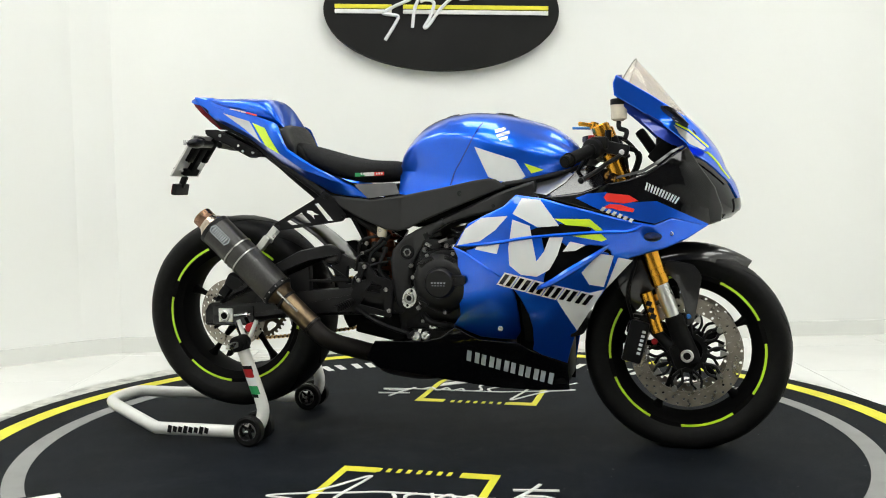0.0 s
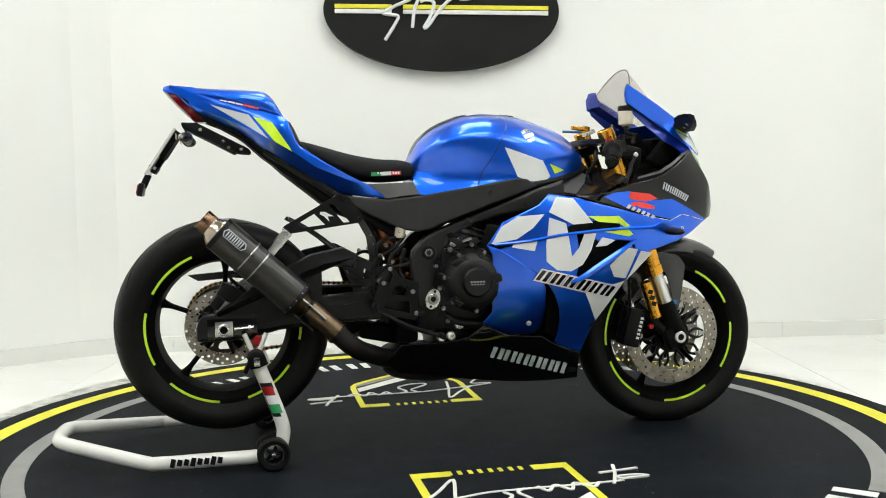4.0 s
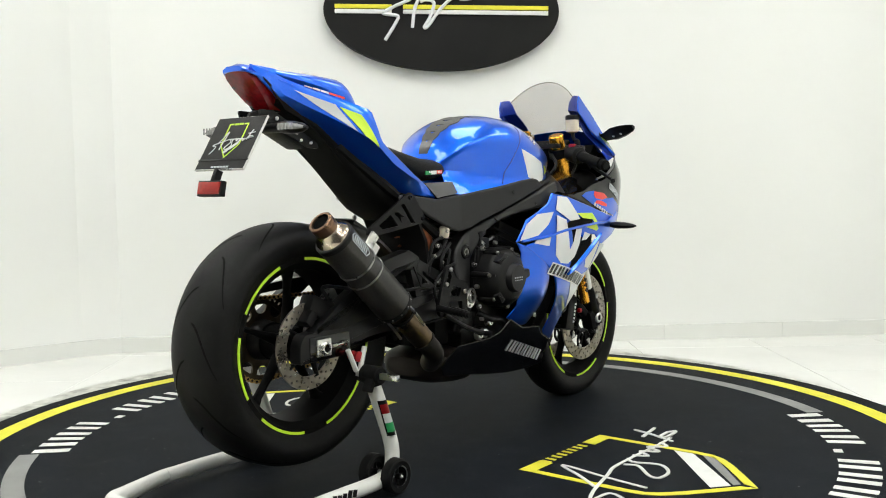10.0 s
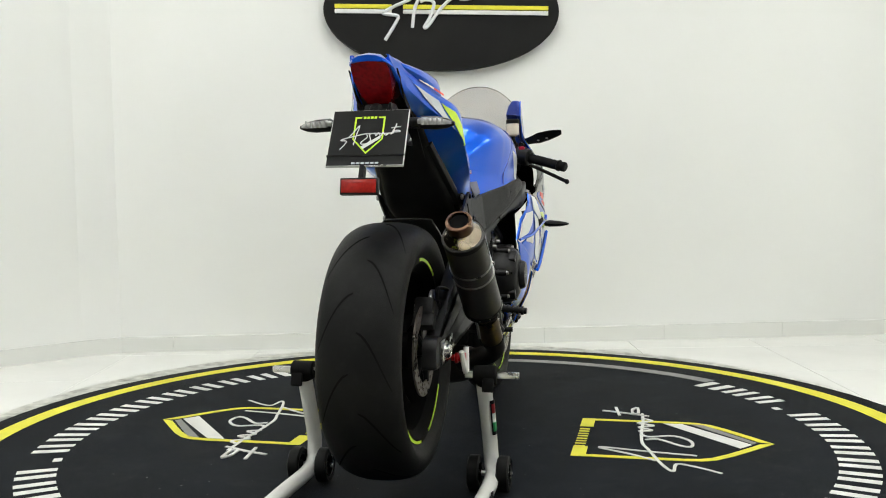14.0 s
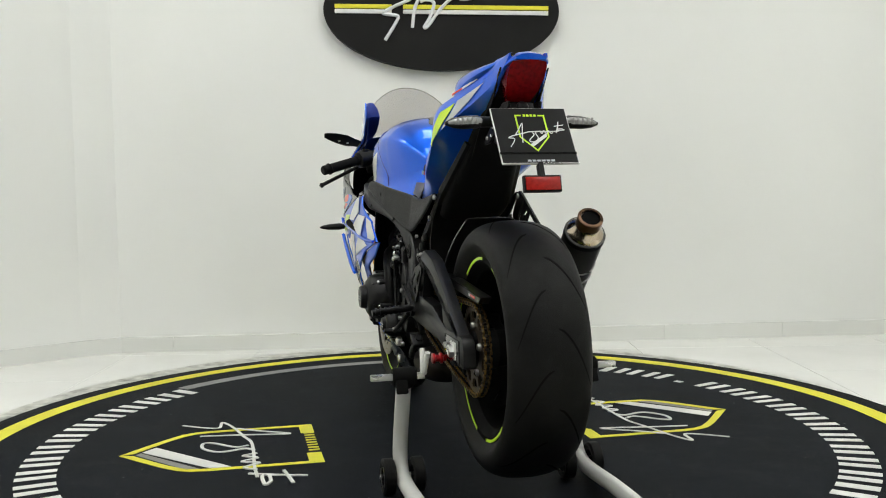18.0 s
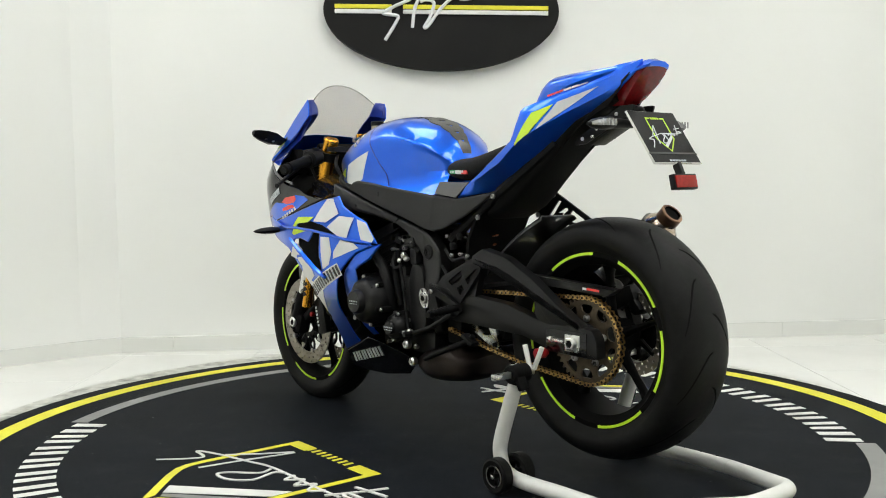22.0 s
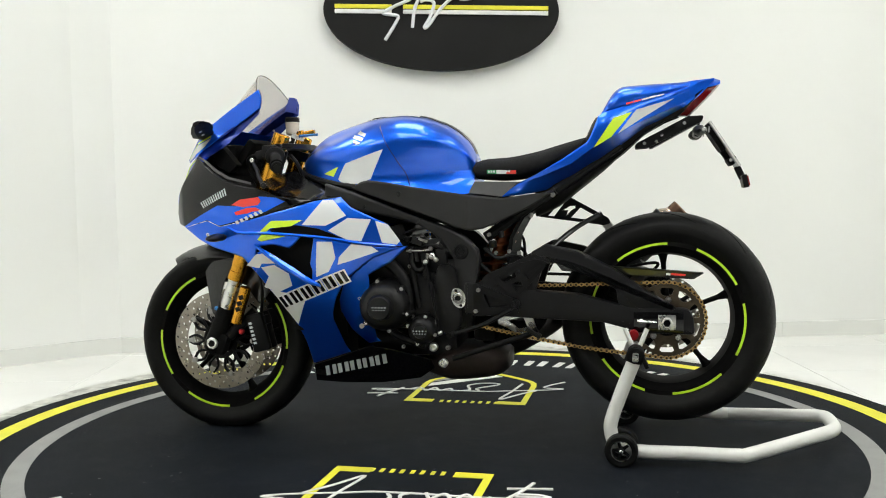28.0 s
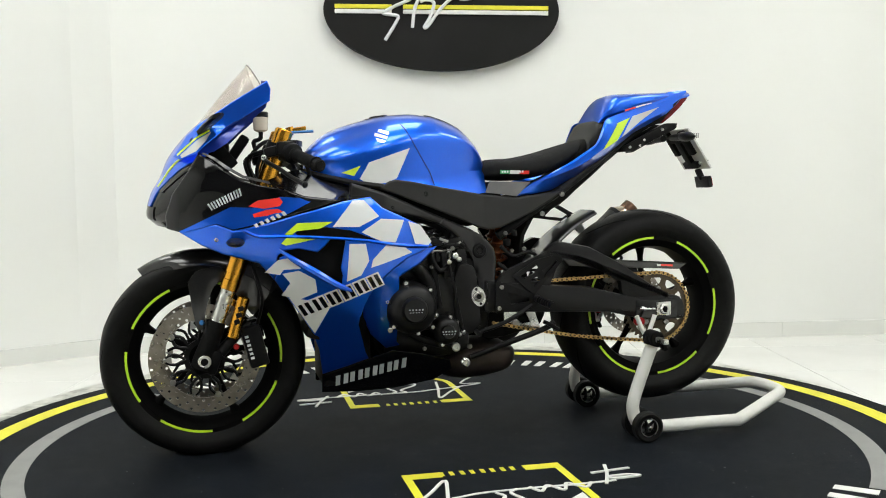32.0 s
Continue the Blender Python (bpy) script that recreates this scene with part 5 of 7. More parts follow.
for k in range(18):
    s = 1 if k % 2 else -1
    x, z = rr.uniform(-0.04, 0.09), rr.uniform(0.585, 0.645)
    if k >= 14:
        x, z = rr.uniform(-0.27, -0.14), rr.uniform(0.50, 0.64)
    bm = bmesh.new()
    block(bm, (x, s * rr.uniform(0.10, 0.15), z), (rr.uniform(0.012, 0.03), 0.016, rr.uniform(0.01, 0.022)), pose(0, 0, 0, 0, rr.uniform(-40, 40), 0), 0.003)
    part("fitting", bm, M_STEEL if rr.random() < 0.16 else M_BLACK, bike)
SMALL = [(-1, -0.019, 0.597, 0.008), (-1, 0.047, 0.610, 0.007), (-1, -0.064, 0.55, 0.007), (-1, -0.052, 0.483, 0.007), (-1, -0.042, 0.422, 0.007), (-1, 0.039, 0.378, 0.006), (-1, -0.029, 0.382, 0.006),
         (1, 0.01, 0.60, 0.007), (1, 0.073, 0.593, 0.006), (1, 0.076, 0.546, 0.006), (1, 0.071, 0.394, 0.007), (1, 0.0, 0.376, 0.007), (1, 0.001, 0.347, 0.008), (1, 0.109, 0.387, 0.006), (1, 0.02, 0.32, 0.007), (1, 0.1, 0.30, 0.006), (1, -0.04, 0.30, 0.008)]
for sd0, x, z, r in SMALL:
    bolt(bike, (x, sd0 * 0.15, z), YAX * sd0, r, 0.012, M_STEEL)
for sd0 in (1, -1):
    for x, z, w, h, a in ((0.0, 0.615, 0.05, 0.03, 10), (0.055, 0.62, 0.035, 0.02, -15), (-0.02, 0.575, 0.03, 0.05, 5), (0.03, 0.55, 0.02, 0.08, 8)):
        bm = bmesh.new()
        block(bm, (x, sd0 * 0.135, z), (w, 0.03, h), pose(0, 0, 0, 0, a, 0), 0.005)
        part("throttle_fitting", bm, M_ENGINE, bike)
for x, y, z, r, l in ((-0.165, -0.12, 0.635, 0.016, 0.035), (-0.19, -0.118, 0.60, 0.010, 0.02), (-0.155, -0.125, 0.585, 0.009, 0.02), (-0.175, 0.115, 0.60, 0.012, 0.022), (-0.20, 0.112, 0.63, 0.009, 0.02)):
    bm = bmesh.new()
    turned(bm, (x, y, z), (0.1, 0, 1), [(0, r * 0.8), (l * 0.2, r), (l * 0.8, r), (l, r * 0.7)], 14)
    part("fluid_cup" if r > 0.015 else "connector", bm, M_RESERV if r > 0.015 else M_BLACK, bike)
for pts in ([(-0.16, -0.125, 0.63), (-0.19, -0.13, 0.60), (-0.235, -0.128, 0.575), (-0.25, -0.125, 0.53)], [(-0.15, -0.13, 0.60), (-0.17, -0.135, 0.54), (-0.15, -0.14, 0.50)], [(-0.15, 0.125, 0.60), (-0.19, 0.13, 0.57), (-0.24, 0.13, 0.58), (-0.28, 0.125, 0.56)],
            [(-0.14, 0.13, 0.55), (-0.18, 0.135, 0.52), (-0.21, 0.13, 0.53)]):
    bm = bmesh.new()
    tube(bm, pts, 0.0055, 8)
    part("hose", bm, M_BLACK, bike)
for sd0, x, z in ((-1, -0.166, 0.655), (-1, -0.21, 0.615), (-1, -0.225, 0.585), (-1, -0.19, 0.565), (1, -0.165, 0.64), (1, -0.185, 0.585), (1, -0.225, 0.59), (1, -0.255, 0.585)):
    bolt(bike, (x, sd0 * 0.128, z), YAX * sd0, 0.0065, 0.008, M_STEEL)
# sprocket cover, shift rod
bm = bmesh.new()
slab(bm, rounded([(-0.062, 0.545), (-0.012, 0.555), (0.005, 0.50), (0.0, 0.36), (-0.05, 0.33), (-0.08, 0.37), (-0.075, 0.46)], 0.02), 0.10, 0.148, 0.006)
part("sprocket_cover", bm, M_ENGINE, bike)
bm = bmesh.new()
rod(bm, (0.024, 0.165, 0.556), (-0.018, 0.168, 0.345), 0.0045, None, 8)
turned(bm, (0.012, 0.165, 0.50), (-0.2, 0, -1), [(0, 0.0055), (0.002, 0.0065), (0.03, 0.0065), (0.032, 0.0055)], 10)
part("shift_rod", bm, M_BLACK, bike, "black gear shift rod")
for x, z, r in ((0.024, 0.561, 0.0085), (-0.018, 0.346, 0.0075), (0.004, 0.578, 0.010), (-0.008, 0.567, 0.0075)):
    bm = bmesh.new()
    turned(bm, (x, 0.155, z), YAX, [(0, r * 0.6), (0.006, r), (0.014, r), (0.017, r * 0.75), (0.018, r * 0.4)], 12)
    part("rod_joint", bm, M_ALU, bike)
bm = bmesh.new()
rod(bm, (0.087, 0.150, 0.592), (0.012, 0.155, 0.595), 0.003, None, 8)
rod(bm, (0.024, 0.158, 0.561), (0.018, 0.158, 0.585), 0.005, None, 8)
part("throttle_link", bm, M_STEEL, bike)
for x, z, w, h, a in ((0.035, 0.625, 0.030, 0.008, -20), (-0.01, 0.612, 0.02, 0.010, 30), (0.055, 0.575, 0.012, 0.03, 6)):
    for sd0 in (1, -1):
        bm = bmesh.new()
        block(bm, (x, sd0 * 0.146, z), (w, 0.012, h), pose(0, 0, 0, 0, a, 0), 0.002)
        part("cable_clip", bm, M_STEEL if h < 0.011 else M_BLACK, bike)

# radiator seen through the fairing, plus dark blocks added to close see-through gaps
bm = bmesh.new()
block(bm, (0.33, 0, 0.30), (0.15, 0.22, 0.22), None, 0.02)
block(bm, (0.32, 0, 0.48), (0.12, 0.26, 0.22), None, 0.02)
block(bm, (0.38, 0, 0.52), (0.045, 0.34, 0.36), pose(0, 0, 0, 0, -18, 0), 0.01)
part("radiator", bm, M_MATT, bike, "black radiator with added filler blocks")

# ---- swingarm ----
for s in (1, -1):
    bm = bmesh.new()
    y0, y1 = s * 0.098, s * 0.135
    if s > 0:
        y0, y1 = 0.118, 0.150
    slab(bm, rounded([(-0.09, 0.50), (-0.27, 0.478), (-0.433, 0.466), (-0.54, 0.438), (-0.60, 0.425), (-0.64, 0.432), (-0.745, 0.425), (-0.76, 0.40), (-0.762, 0.35), (-0.62, 0.352), (-0.50, 0.383), (-0.25, 0.393), (-0.09, 0.40)], 0.012), y0, y1, 0.010)
    part("swingarm_beam", bm, M_ARM, bike, "black swingarm beam")
    bm = bmesh.new()
    slab(bm, rounded([(-0.29, 0.588), (-0.335, 0.612), (-0.433, 0.592), (-0.536, 0.539), (-0.64, 0.469), (-0.715, 0.424), (-0.64, 0.42), (-0.60, 0.424), (-0.545, 0.475), (-0.45, 0.535), (-0.39, 0.555), (-0.33, 0.555), (-0.30, 0.545)], 0.010), y0, y1, 0.011)
    part("swingarm_brace", bm, M_ARM, bike, "black swingarm brace")
    bm = bmesh.new()
    ym = (y0 + y1) / 2
    pierced(bm, [(-0.10, 0.46), (-0.16, 0.523), (-0.30, 0.585), (-0.335, 0.575), (-0.30, 0.46)], [[(-0.185, 0.492), (-0.275, 0.548), (-0.283, 0.488)]], ym - 0.012, ym + 0.012)
    part("swingarm_web", bm, M_ARM, bike, "black pierced swingarm web", flat=True)
    bm = bmesh.new()
    if s > 0:
        web = [(-0.715, 0.424), (-0.64, 0.465), (-0.565, 0.515), (-0.535, 0.52), (-0.545, 0.44), (-0.62, 0.40)]
    else:
        web = [(-0.715, 0.424), (-0.66, 0.46), (-0.597, 0.505), (-0.50, 0.555), (-0.40, 0.565), (-0.40, 0.46), (-0.62, 0.40)]
    slab(bm, rounded(web, 0.008), y0 + s * 0.004, y1 - s * 0.003, 0.003)
    part("swingarm_gusset", bm, M_ARM, bike)
    # axle block, adjuster, axle nut
    yo = y1
    bm = bmesh.new()
    block(bm, (RAX.x, yo + s * 0.003, RAX.z), (0.050, 0.008, 0.044), None, 0.003)
    part("axle_block", bm, M_ALU, bike, "silver axle adjuster block")
    bm = bmesh.new()
    turned(bm, (RAX.x, yo + s * 0.006, RAX.z), YAX * s, [(0, 0.017), (0.010, 0.017), (0.012, 0.0145), (0.012, 0.011), (0.004, 0.010)], 6 if s > 0 else 20)
    nut = part("axle_nut", bm, M_ALU, bike)
    # near-black plug paints the shade inside the nut
    bm = bmesh.new()
    turned(bm, (RAX.x, yo + s * 0.008, RAX.z), YAX * s, [(0, 0.0108), (0.005, 0.0108), (0.0055, 0.001)], 16)
    part("axle_bore_plug", bm, M_GROOVE, nut)
    bm = bmesh.new()
    slab(bm, [(-0.73, 0.416), (-0.59, 0.416), (-0.59, 0.356), (-0.73, 0.356)], yo, yo + s * 0.003, 0.001)
    part("axle_slot", bm, M_GLOSS, bike)
    bm = bmesh.new()
    rod(bm, (-0.655, yo + s * 0.006, 0.386), (-0.60, yo + s * 0.006, 0.39), 0.004, None, 8)
    turned(bm, (-0.615, yo + s * 0.006, 0.389), (1, 0, 0.05), [(0, 0.008), (0.008, 0.008)], 6)
    part("adjuster_bolt", bm, M_ALU, bike)
    bm = bmesh.new()
    turned(bm, (-0.59, yo, 0.352), YAX * s, [(0, 0.008), (0.008, 0.009), (0.01, 0.014), (0.016, 0.014), (0.018, 0.009), (0.028, 0.009), (0.030, 0.014), (0.036, 0.014), (0.037, 0.006)], 16)
    part("stand_bobbin", bm, M_REDANO, bike, "red stand bobbin")
bm = bmesh.new()
rod(bm, (-0.095, -0.13, 0.45), (-0.095, 0.13, 0.45), 0.035, None, 20)
block(bm, (-0.22, 0, 0.46), (0.12, 0.22, 0.07), None, 0.015)
part("swingarm_cross", bm, M_BLACK, bike)
bm = bmesh.new()
rod(bm, RAX - YAX * 0.14, RAX + YAX * 0.14, 0.014)
part("rear_axle", bm, M_BLACK, bike)
bm = bmesh.new()
block(bm, (-0.20, 0, 0.335), (0.16, 0.10, 0.05), pose(0, 0, 0, 0, 12, 0), 0.012)
block(bm, (-0.14, 0, 0.36), (0.07, 0.18, 0.10), None, 0.015)
block(bm, (-0.29, 0, 0.37), (0.06, 0.09, 0.05), pose(0, 0, 0, 0, -25, 0), 0.012)
part("suspension_linkage", bm, M_MATT, bike, "black suspension linkage")
# rear caliper
bm = bmesh.new()
block(bm, (-0.660, -0.088, 0.482), (0.08, 0.05, 0.05), pose(0, 0, 0, 0, 25, 0), 0.012)
block(bm, (-0.70, -0.09, 0.46), (0.03, 0.055, 0.04), pose(0, 0, 0, 0, 40, 0), 0.008)
rod(bm, (-0.64, -0.105, 0.50), (-0.60, -0.11, 0.46), 0.012, 0.010, 10)
part("rear_caliper", bm, M_BLACK, bike, "black rear brake caliper")
bm = bmesh.new()
slab(bm, rounded([(-0.63, 0.525), (-0.60, 0.53), (-0.565, 0.47), (-0.62, 0.43), (-0.70, 0.40), (-0.71, 0.43)], 0.01), -0.088, -0.096, 0.002)
part("caliper_bracket", bm, M_STEEL, bike)
bm = bmesh.new()
tube(bm, [(-0.64, -0.11, 0.505), (-0.66, -0.115, 0.535), (-0.60, -0.12, 0.53), (-0.45, -0.125, 0.50), (-0.25, -0.13, 0.50)], 0.005, 8)
part("brake_hose", bm, M_BLACK, bike)
# chain guard and hugger
bm = bmesh.new()
slab(bm, rounded([(-0.36, 0.555), (-0.525, 0.545), (-0.79, 0.526), (-0.76, 0.507), (-0.508, 0.522), (-0.38, 0.53)], 0.004), 0.085, 0.112, 0.003)
part("chain_guard", bm, M_CARBON, bike, "thin black chain guard")
for k, mt in enumerate((M_WHITE, M_RED)):
    bm = bmesh.new()
    block(bm, (-0.688 - 0.028 * k, 0.1128, 0.522 - 0.001 * k), (0.012 if k == 0 else 0.042, 0.001, 0.006), pose(0, 0, 0, 0, -4, 0))
    part("decal_bar", bm, mt, bike)
bm = bmesh.new()
loops = []
for k in range(13):
    a = radians(58 - 38 * k / 12)
    loop = []
    for u in (-1, -0.985, -0.94, -0.85, -0.4, 0, 0.4, 0.85, 0.94, 0.985, 1):
        r = 0.374 + 0.052 * (k / 12) ** 1.3 - 0.012 * abs(u) ** 18
        loop.append(RAX + Vector((r * math.cos(a), (0.070 + 0.022 * k / 12) * u, r * math.sin(a))))
    loops.append(loop + [p + (RAX - p).normalized() * 0.003 for p in reversed(loop)])
rings(bm, loops)
part("rear_hugger", bm, M_CARBON, bike, "carbon rear tyre hugger")
# inner fender in front of the rear wheel
bm = bmesh.new()
rings(bm, [[Vector((x + dx, y, z)) for dx, y in ((0, -0.105), (0.006, 0), (0, 0.105), (0.012, 0.105), (0.018, 0), (0.012, -0.105))] for x, z in ((-0.335, 0.735), (-0.268, 0.69), (-0.235, 0.63), (-0.225, 0.56), (-0.245, 0.50))])
part("inner_fender", bm, M_MATT, bike, "black inner fender ahead of the tyre")
# shock
bm = bmesh.new()
rod(bm, (-0.13, 0, 0.42), (-0.205, 0, 0.69), 0.022, None, 14)
part("shock_body", bm, M_BRONZE, bike, "bronze shock absorber body")
bm = bmesh.new()
hel = []
for k in range(90):
    t = k / 89
    c = Vector((-0.14, 0, 0.455)).lerp(Vector((-0.195, 0, 0.655)), t)
    hel.append(c + Vector((0.040 * math.cos(t * 44), 0.040 * math.sin(t * 44), 0)))
tube(bm, hel, 0.006, 7, 1, False)
part("shock_spring", bm, M_BRONZE, bike, "bronze shock spring")
bm = bmesh.new()
turned(bm, (-0.19, -0.07, 0.60), (-0.25, 0, 1), [(0, 0.022), (0.004, 0.026), (0.09, 0.026), (0.095, 0.02)], 18)
part("shock_reservoir", bm, M_BRONZE, bike)

# ---- rear sets ----
for s in (1, -1):
    y = s * 0.165
    bm = bmesh.new()
    if s < 0:
        pierced(bm, rounded([(-0.118, 0.505), (-0.170, 0.518), (-0.200, 0.562), (-0.218, 0.556), (-0.238, 0.500), (-0.258, 0.440), (-0.248, 0.415), (-0.125, 0.392)], 0.008),
                [[(-0.150, 0.490), (-0.185, 0.500), (-0.205, 0.472), (-0.160, 0.465)], [(-0.145, 0.450), (-0.210, 0.455), (-0.225, 0.432), (-0.145, 0.412)], [(-0.194, 0.528), (-0.206, 0.545), (-0.220, 0.505), (-0.208, 0.495)]], y - 0.005, y + 0.005)
    else:
        pierced(bm, rounded([(-0.122, 0.498), (-0.149, 0.490), (-0.248, 0.450), (-0.266, 0.430), (-0.248, 0.415), (-0.168, 0.402), (-0.122, 0.398)], 0.007),
                [[(-0.152, 0.466), (-0.230, 0.439), (-0.227, 0.430), (-0.168, 0.424)]], y - 0.005, y + 0.005)
    part("footrest_bracket", bm, M_BLACK, bike, "black slotted footrest bracket", flat=True)
    for x, z in ((-0.138, 0.478), (-0.129, 0.414), (-0.204, 0.547), (-0.224, 0.506))[:2 if s > 0 else 4]:
        bolt(bike, (x, y + s * 0.008, z), YAX * s, 0.007, 0.006, M_STEEL)
    bm = bmesh.new()
    rod(bm, (-0.25, y, 0.44), (-0.262, s * 0.285, 0.43), 0.011, 0.009, 12)
    for k in range(6):
        turned(bm, (-0.251 - 0.0018 * k, s * (0.2 + 0.014 * k), 0.437 - 0.0012 * k), YAX * s, [(0, 0.0125), (0.006, 0.0125)], 10)
    part("footpeg", bm, M_BLACK, bike, "black knurled footpeg")
    bm = bmesh.new()
    tube(bm, [(-0.235, y + s * 0.01, 0.42), (-0.15, y + s * 0.02, 0.375), (-0.06, y + s * 0.02, 0.345)], 0.007, 8)
    rod(bm, (-0.06, y, 0.345), (-0.055, y + s * 0.05, 0.345), 0.008, None, 10)
    part("foot_lever", bm, M_BLACK, bike)
    bm = bmesh.new()
    if s < 0:
        pierced(bm, [(-0.348, 0.566), (-0.258, 0.506), (-0.262, 0.498), (-0.316, 0.506)], [[(-0.338, 0.552), (-0.283, 0.515), (-0.311, 0.514)]], y + 0.013, y + 0.008)
    else:
        pierced(bm, rounded([(-0.178, 0.510), (-0.254, 0.556), (-0.310, 0.569), (-0.341, 0.560), (-0.338, 0.548), (-0.286, 0.490), (-0.250, 0.452), (-0.232, 0.460)], 0.006),
                [[(-0.199, 0.511), (-0.254, 0.544), (-0.262, 0.533), (-0.247, 0.515), (-0.214, 0.500)], [(-0.274, 0.523), (-0.320, 0.554), (-0.325, 0.549), (-0.285, 0.507)], [(-0.236, 0.495), (-0.258, 0.505), (-0.268, 0.492), (-0.250, 0.474)]], y - 0.013, y - 0.008)
    part("heel_guard", bm, M_BLACK, bike, "black heel guard plate", flat=True)
# side stand folded up
bm = bmesh.new()
tube(bm, [(-0.05, 0.13, 0.262), (-0.17, 0.15, 0.305), (-0.28, 0.16, 0.343), (-0.31, 0.16, 0.362)], 0.009, 10)
block(bm, (-0.30, 0.165, 0.352), (0.05, 0.03, 0.012), pose(0, 0, 0, 0, -30, 0), 0.003)
part("side_stand", bm, M_BLACK, bike, "black folded side stand")
bm = bmesh.new()
pierced(bm, rounded([(-0.252, 0.406), (-0.277, 0.402), (-0.304, 0.325), (-0.296, 0.310), (-0.272, 0.314), (-0.215, 0.343), (-0.165, 0.366), (-0.168, 0.380)], 0.006),
        [[(-0.205, 0.372), (-0.252, 0.389), (-0.270, 0.350), (-0.243, 0.346)]], 0.046, 0.056)
link = part("link_plate", bm, M_ALU, bike, "grey alloy suspension link plate", flat=True)
for x, z in ((-0.263, 0.392), (-0.289, 0.323)):
    bolt(link, (x, 0.056, z), YAX, 0.009, 0.005, M_BLACK)

# ---- exhaust ----
A, B = Vector((-0.694, -0.1875, 0.669)), Vector((-0.474, -0.197, 0.467))
ax = (B - A).normalized()
L = (B - A).length
a2, b2 = basis(ax)
bm = bmesh.new()
turned(bm, A, ax, [(0, 0.044), (0.002, 0.0515), (L - 0.004, 0.0515), (L, 0.045)], 36)
muf = part("muffler_sleeve", bm, M_SLEEVE, bike, "dark carbon muffler sleeve")
for d0 in (0.004, L - 0.016):
    bm = bmesh.new()
    ring_solid(bm, A + ax * d0, ax, [(0, 0.0512), (0, 0.0528), (0.012, 0.0528), (0.012, 0.0512)], 36)
    part("sleeve_band", bm, M_BLACK, muf)
for d0 in (0.108, 0.146):
    bm = bmesh.new()
    ring_solid(bm, A + ax * d0, ax, [(0, 0.051), (0, 0.0542), (0.0042, 0.0542), (0.0042, 0.051)], 36)
    part("strap_ring", bm, M_STEEL, muf)
bm = bmesh.new()
turned(bm, A + ax * 0.002, -ax, [(0, 0.0475), (0.006, 0.0455), (0.012, 0.041), (0.022, 0.0335), (0.027, 0.0315), (0.027, 0.025)], 32)
part("end_cone", bm, M_CAN_END, muf, "bright end cone")
bm = bmesh.new()
turned(bm, A - ax * 0.022, -ax, [(0, 0.0305), (0.004, 0.032), (0.031, 0.032), (0.033, 0.030), (0.033, 0.0245), (0.006, 0.0235)], 32)
part("muffler_tip", bm, M_CAN_TIP, muf, "heat-tinted muffler outlet")
# near-black plug in place of the shaded outlet hole
bm = bmesh.new()
turned(bm, A - ax * 0.038, -ax, [(0, 0.0225), (0.012, 0.0225), (0.0121, 0.001)], 24)
part("outlet_bore_plug", bm, M_GROOVE, muf)
# plate on the sleeve with plain bars
u0 = Vector((0, -1, 0))
up = (u0 - ax * u0.dot(ax)).normalized()
up = (up + Vector((0.15, 0, 0.3))).normalized()
up = (up - ax * up.dot(ax)).normalized()
sd = ax.cross(up)
bm = bmesh.new()
loops = []
for q in (0.0516, 0.0528):
    loop = []
    for x, w in ((0.012, 0), (0.02, 0.013), (0.082, 0.013), (0.09, 0)):
        loop.append((x, w))
    loop += [(0.082, -0.013), (0.02, -0.013)]
    loops.append([A + ax * x + (up * math.cos(w / 0.052) + sd * math.sin(w / 0.052)) * q for x, w in loop])
rings(bm, loops)
part("maker_plate", bm, M_BLACK, muf, "dark maker plate with grey bars")
def on_sleeve(pts, q):
    return [A + ax * x + (up * math.cos(w / 0.052) + sd * math.sin(w / 0.052)) * q for x, w in pts]


for s in (1, -1):
    bm = bmesh.new()
    rings(bm, [on_sleeve([(0.012, 0), (0.02, s * 0.013), (0.082, s * 0.013), (0.09, 0), (0.087, 0), (0.0805, s * 0.0112), (0.0215, s * 0.0112), (0.015, 0)], q) for q in (0.0527, 0.0534)])
    part("plate_edge", bm, M_SILVER, muf, flat=True)
for k in range(4):
    bm = bmesh.new()
    for b in bars(0.32):
        rings(bm, [on_sleeve([(0.0235 + 0.0142 * k + 0.0114 * u, 0.0088 * (1 - 2 * v)) for u, v in b], q) for q in (0.0529, 0.0536)])
    part("plate_bar", bm, M_SILVER, muf, flat=True)
bm = bmesh.new()
turned(bm, B, ax, [(0, 0.046), (0.006, 0.042), (0.014, 0.036), (0.03, 0.034), (0.032, 0.032), (0.15, 0.031)], 28)
pipe = part("link_pipe", bm, M_TITAN, bike, "heat-blued titanium link pipe")
for d0, r in ((0.028, 0.0365), (0.142, 0.0335)):
    bm = bmesh.new()
    ring_solid(bm, B + ax * d0, ax, [(0, 0.030), (0, r), (0.008, r), (0.008, 0.030)], 28)
    part("pipe_collar", bm, M_DARKPIPE, pipe)
for k in range(12):
    w = 2 * math.pi * k / 12
    q = a2 * math.cos(w) + b2 * math.sin(w)
    bolt(pipe, B - ax * 0.010 + q * 0.0522, q, 0.0026, 0.0016, M_STEEL, "rivet")
bm = bmesh.new()
e0 = B + ax * 0.145
tube(bm, [e0, e0 + ax * 0.05, (-0.296, -0.180, 0.311), (-0.258, -0.140, 0.292), (-0.20, -0.09, 0.268), (-0.10, -0.04, 0.25)], 0.0285, 20, 6)
part("exhaust_pipe", bm, M_DARKPIPE, bike, "dark exhaust pipe")
bm = bmesh.new()
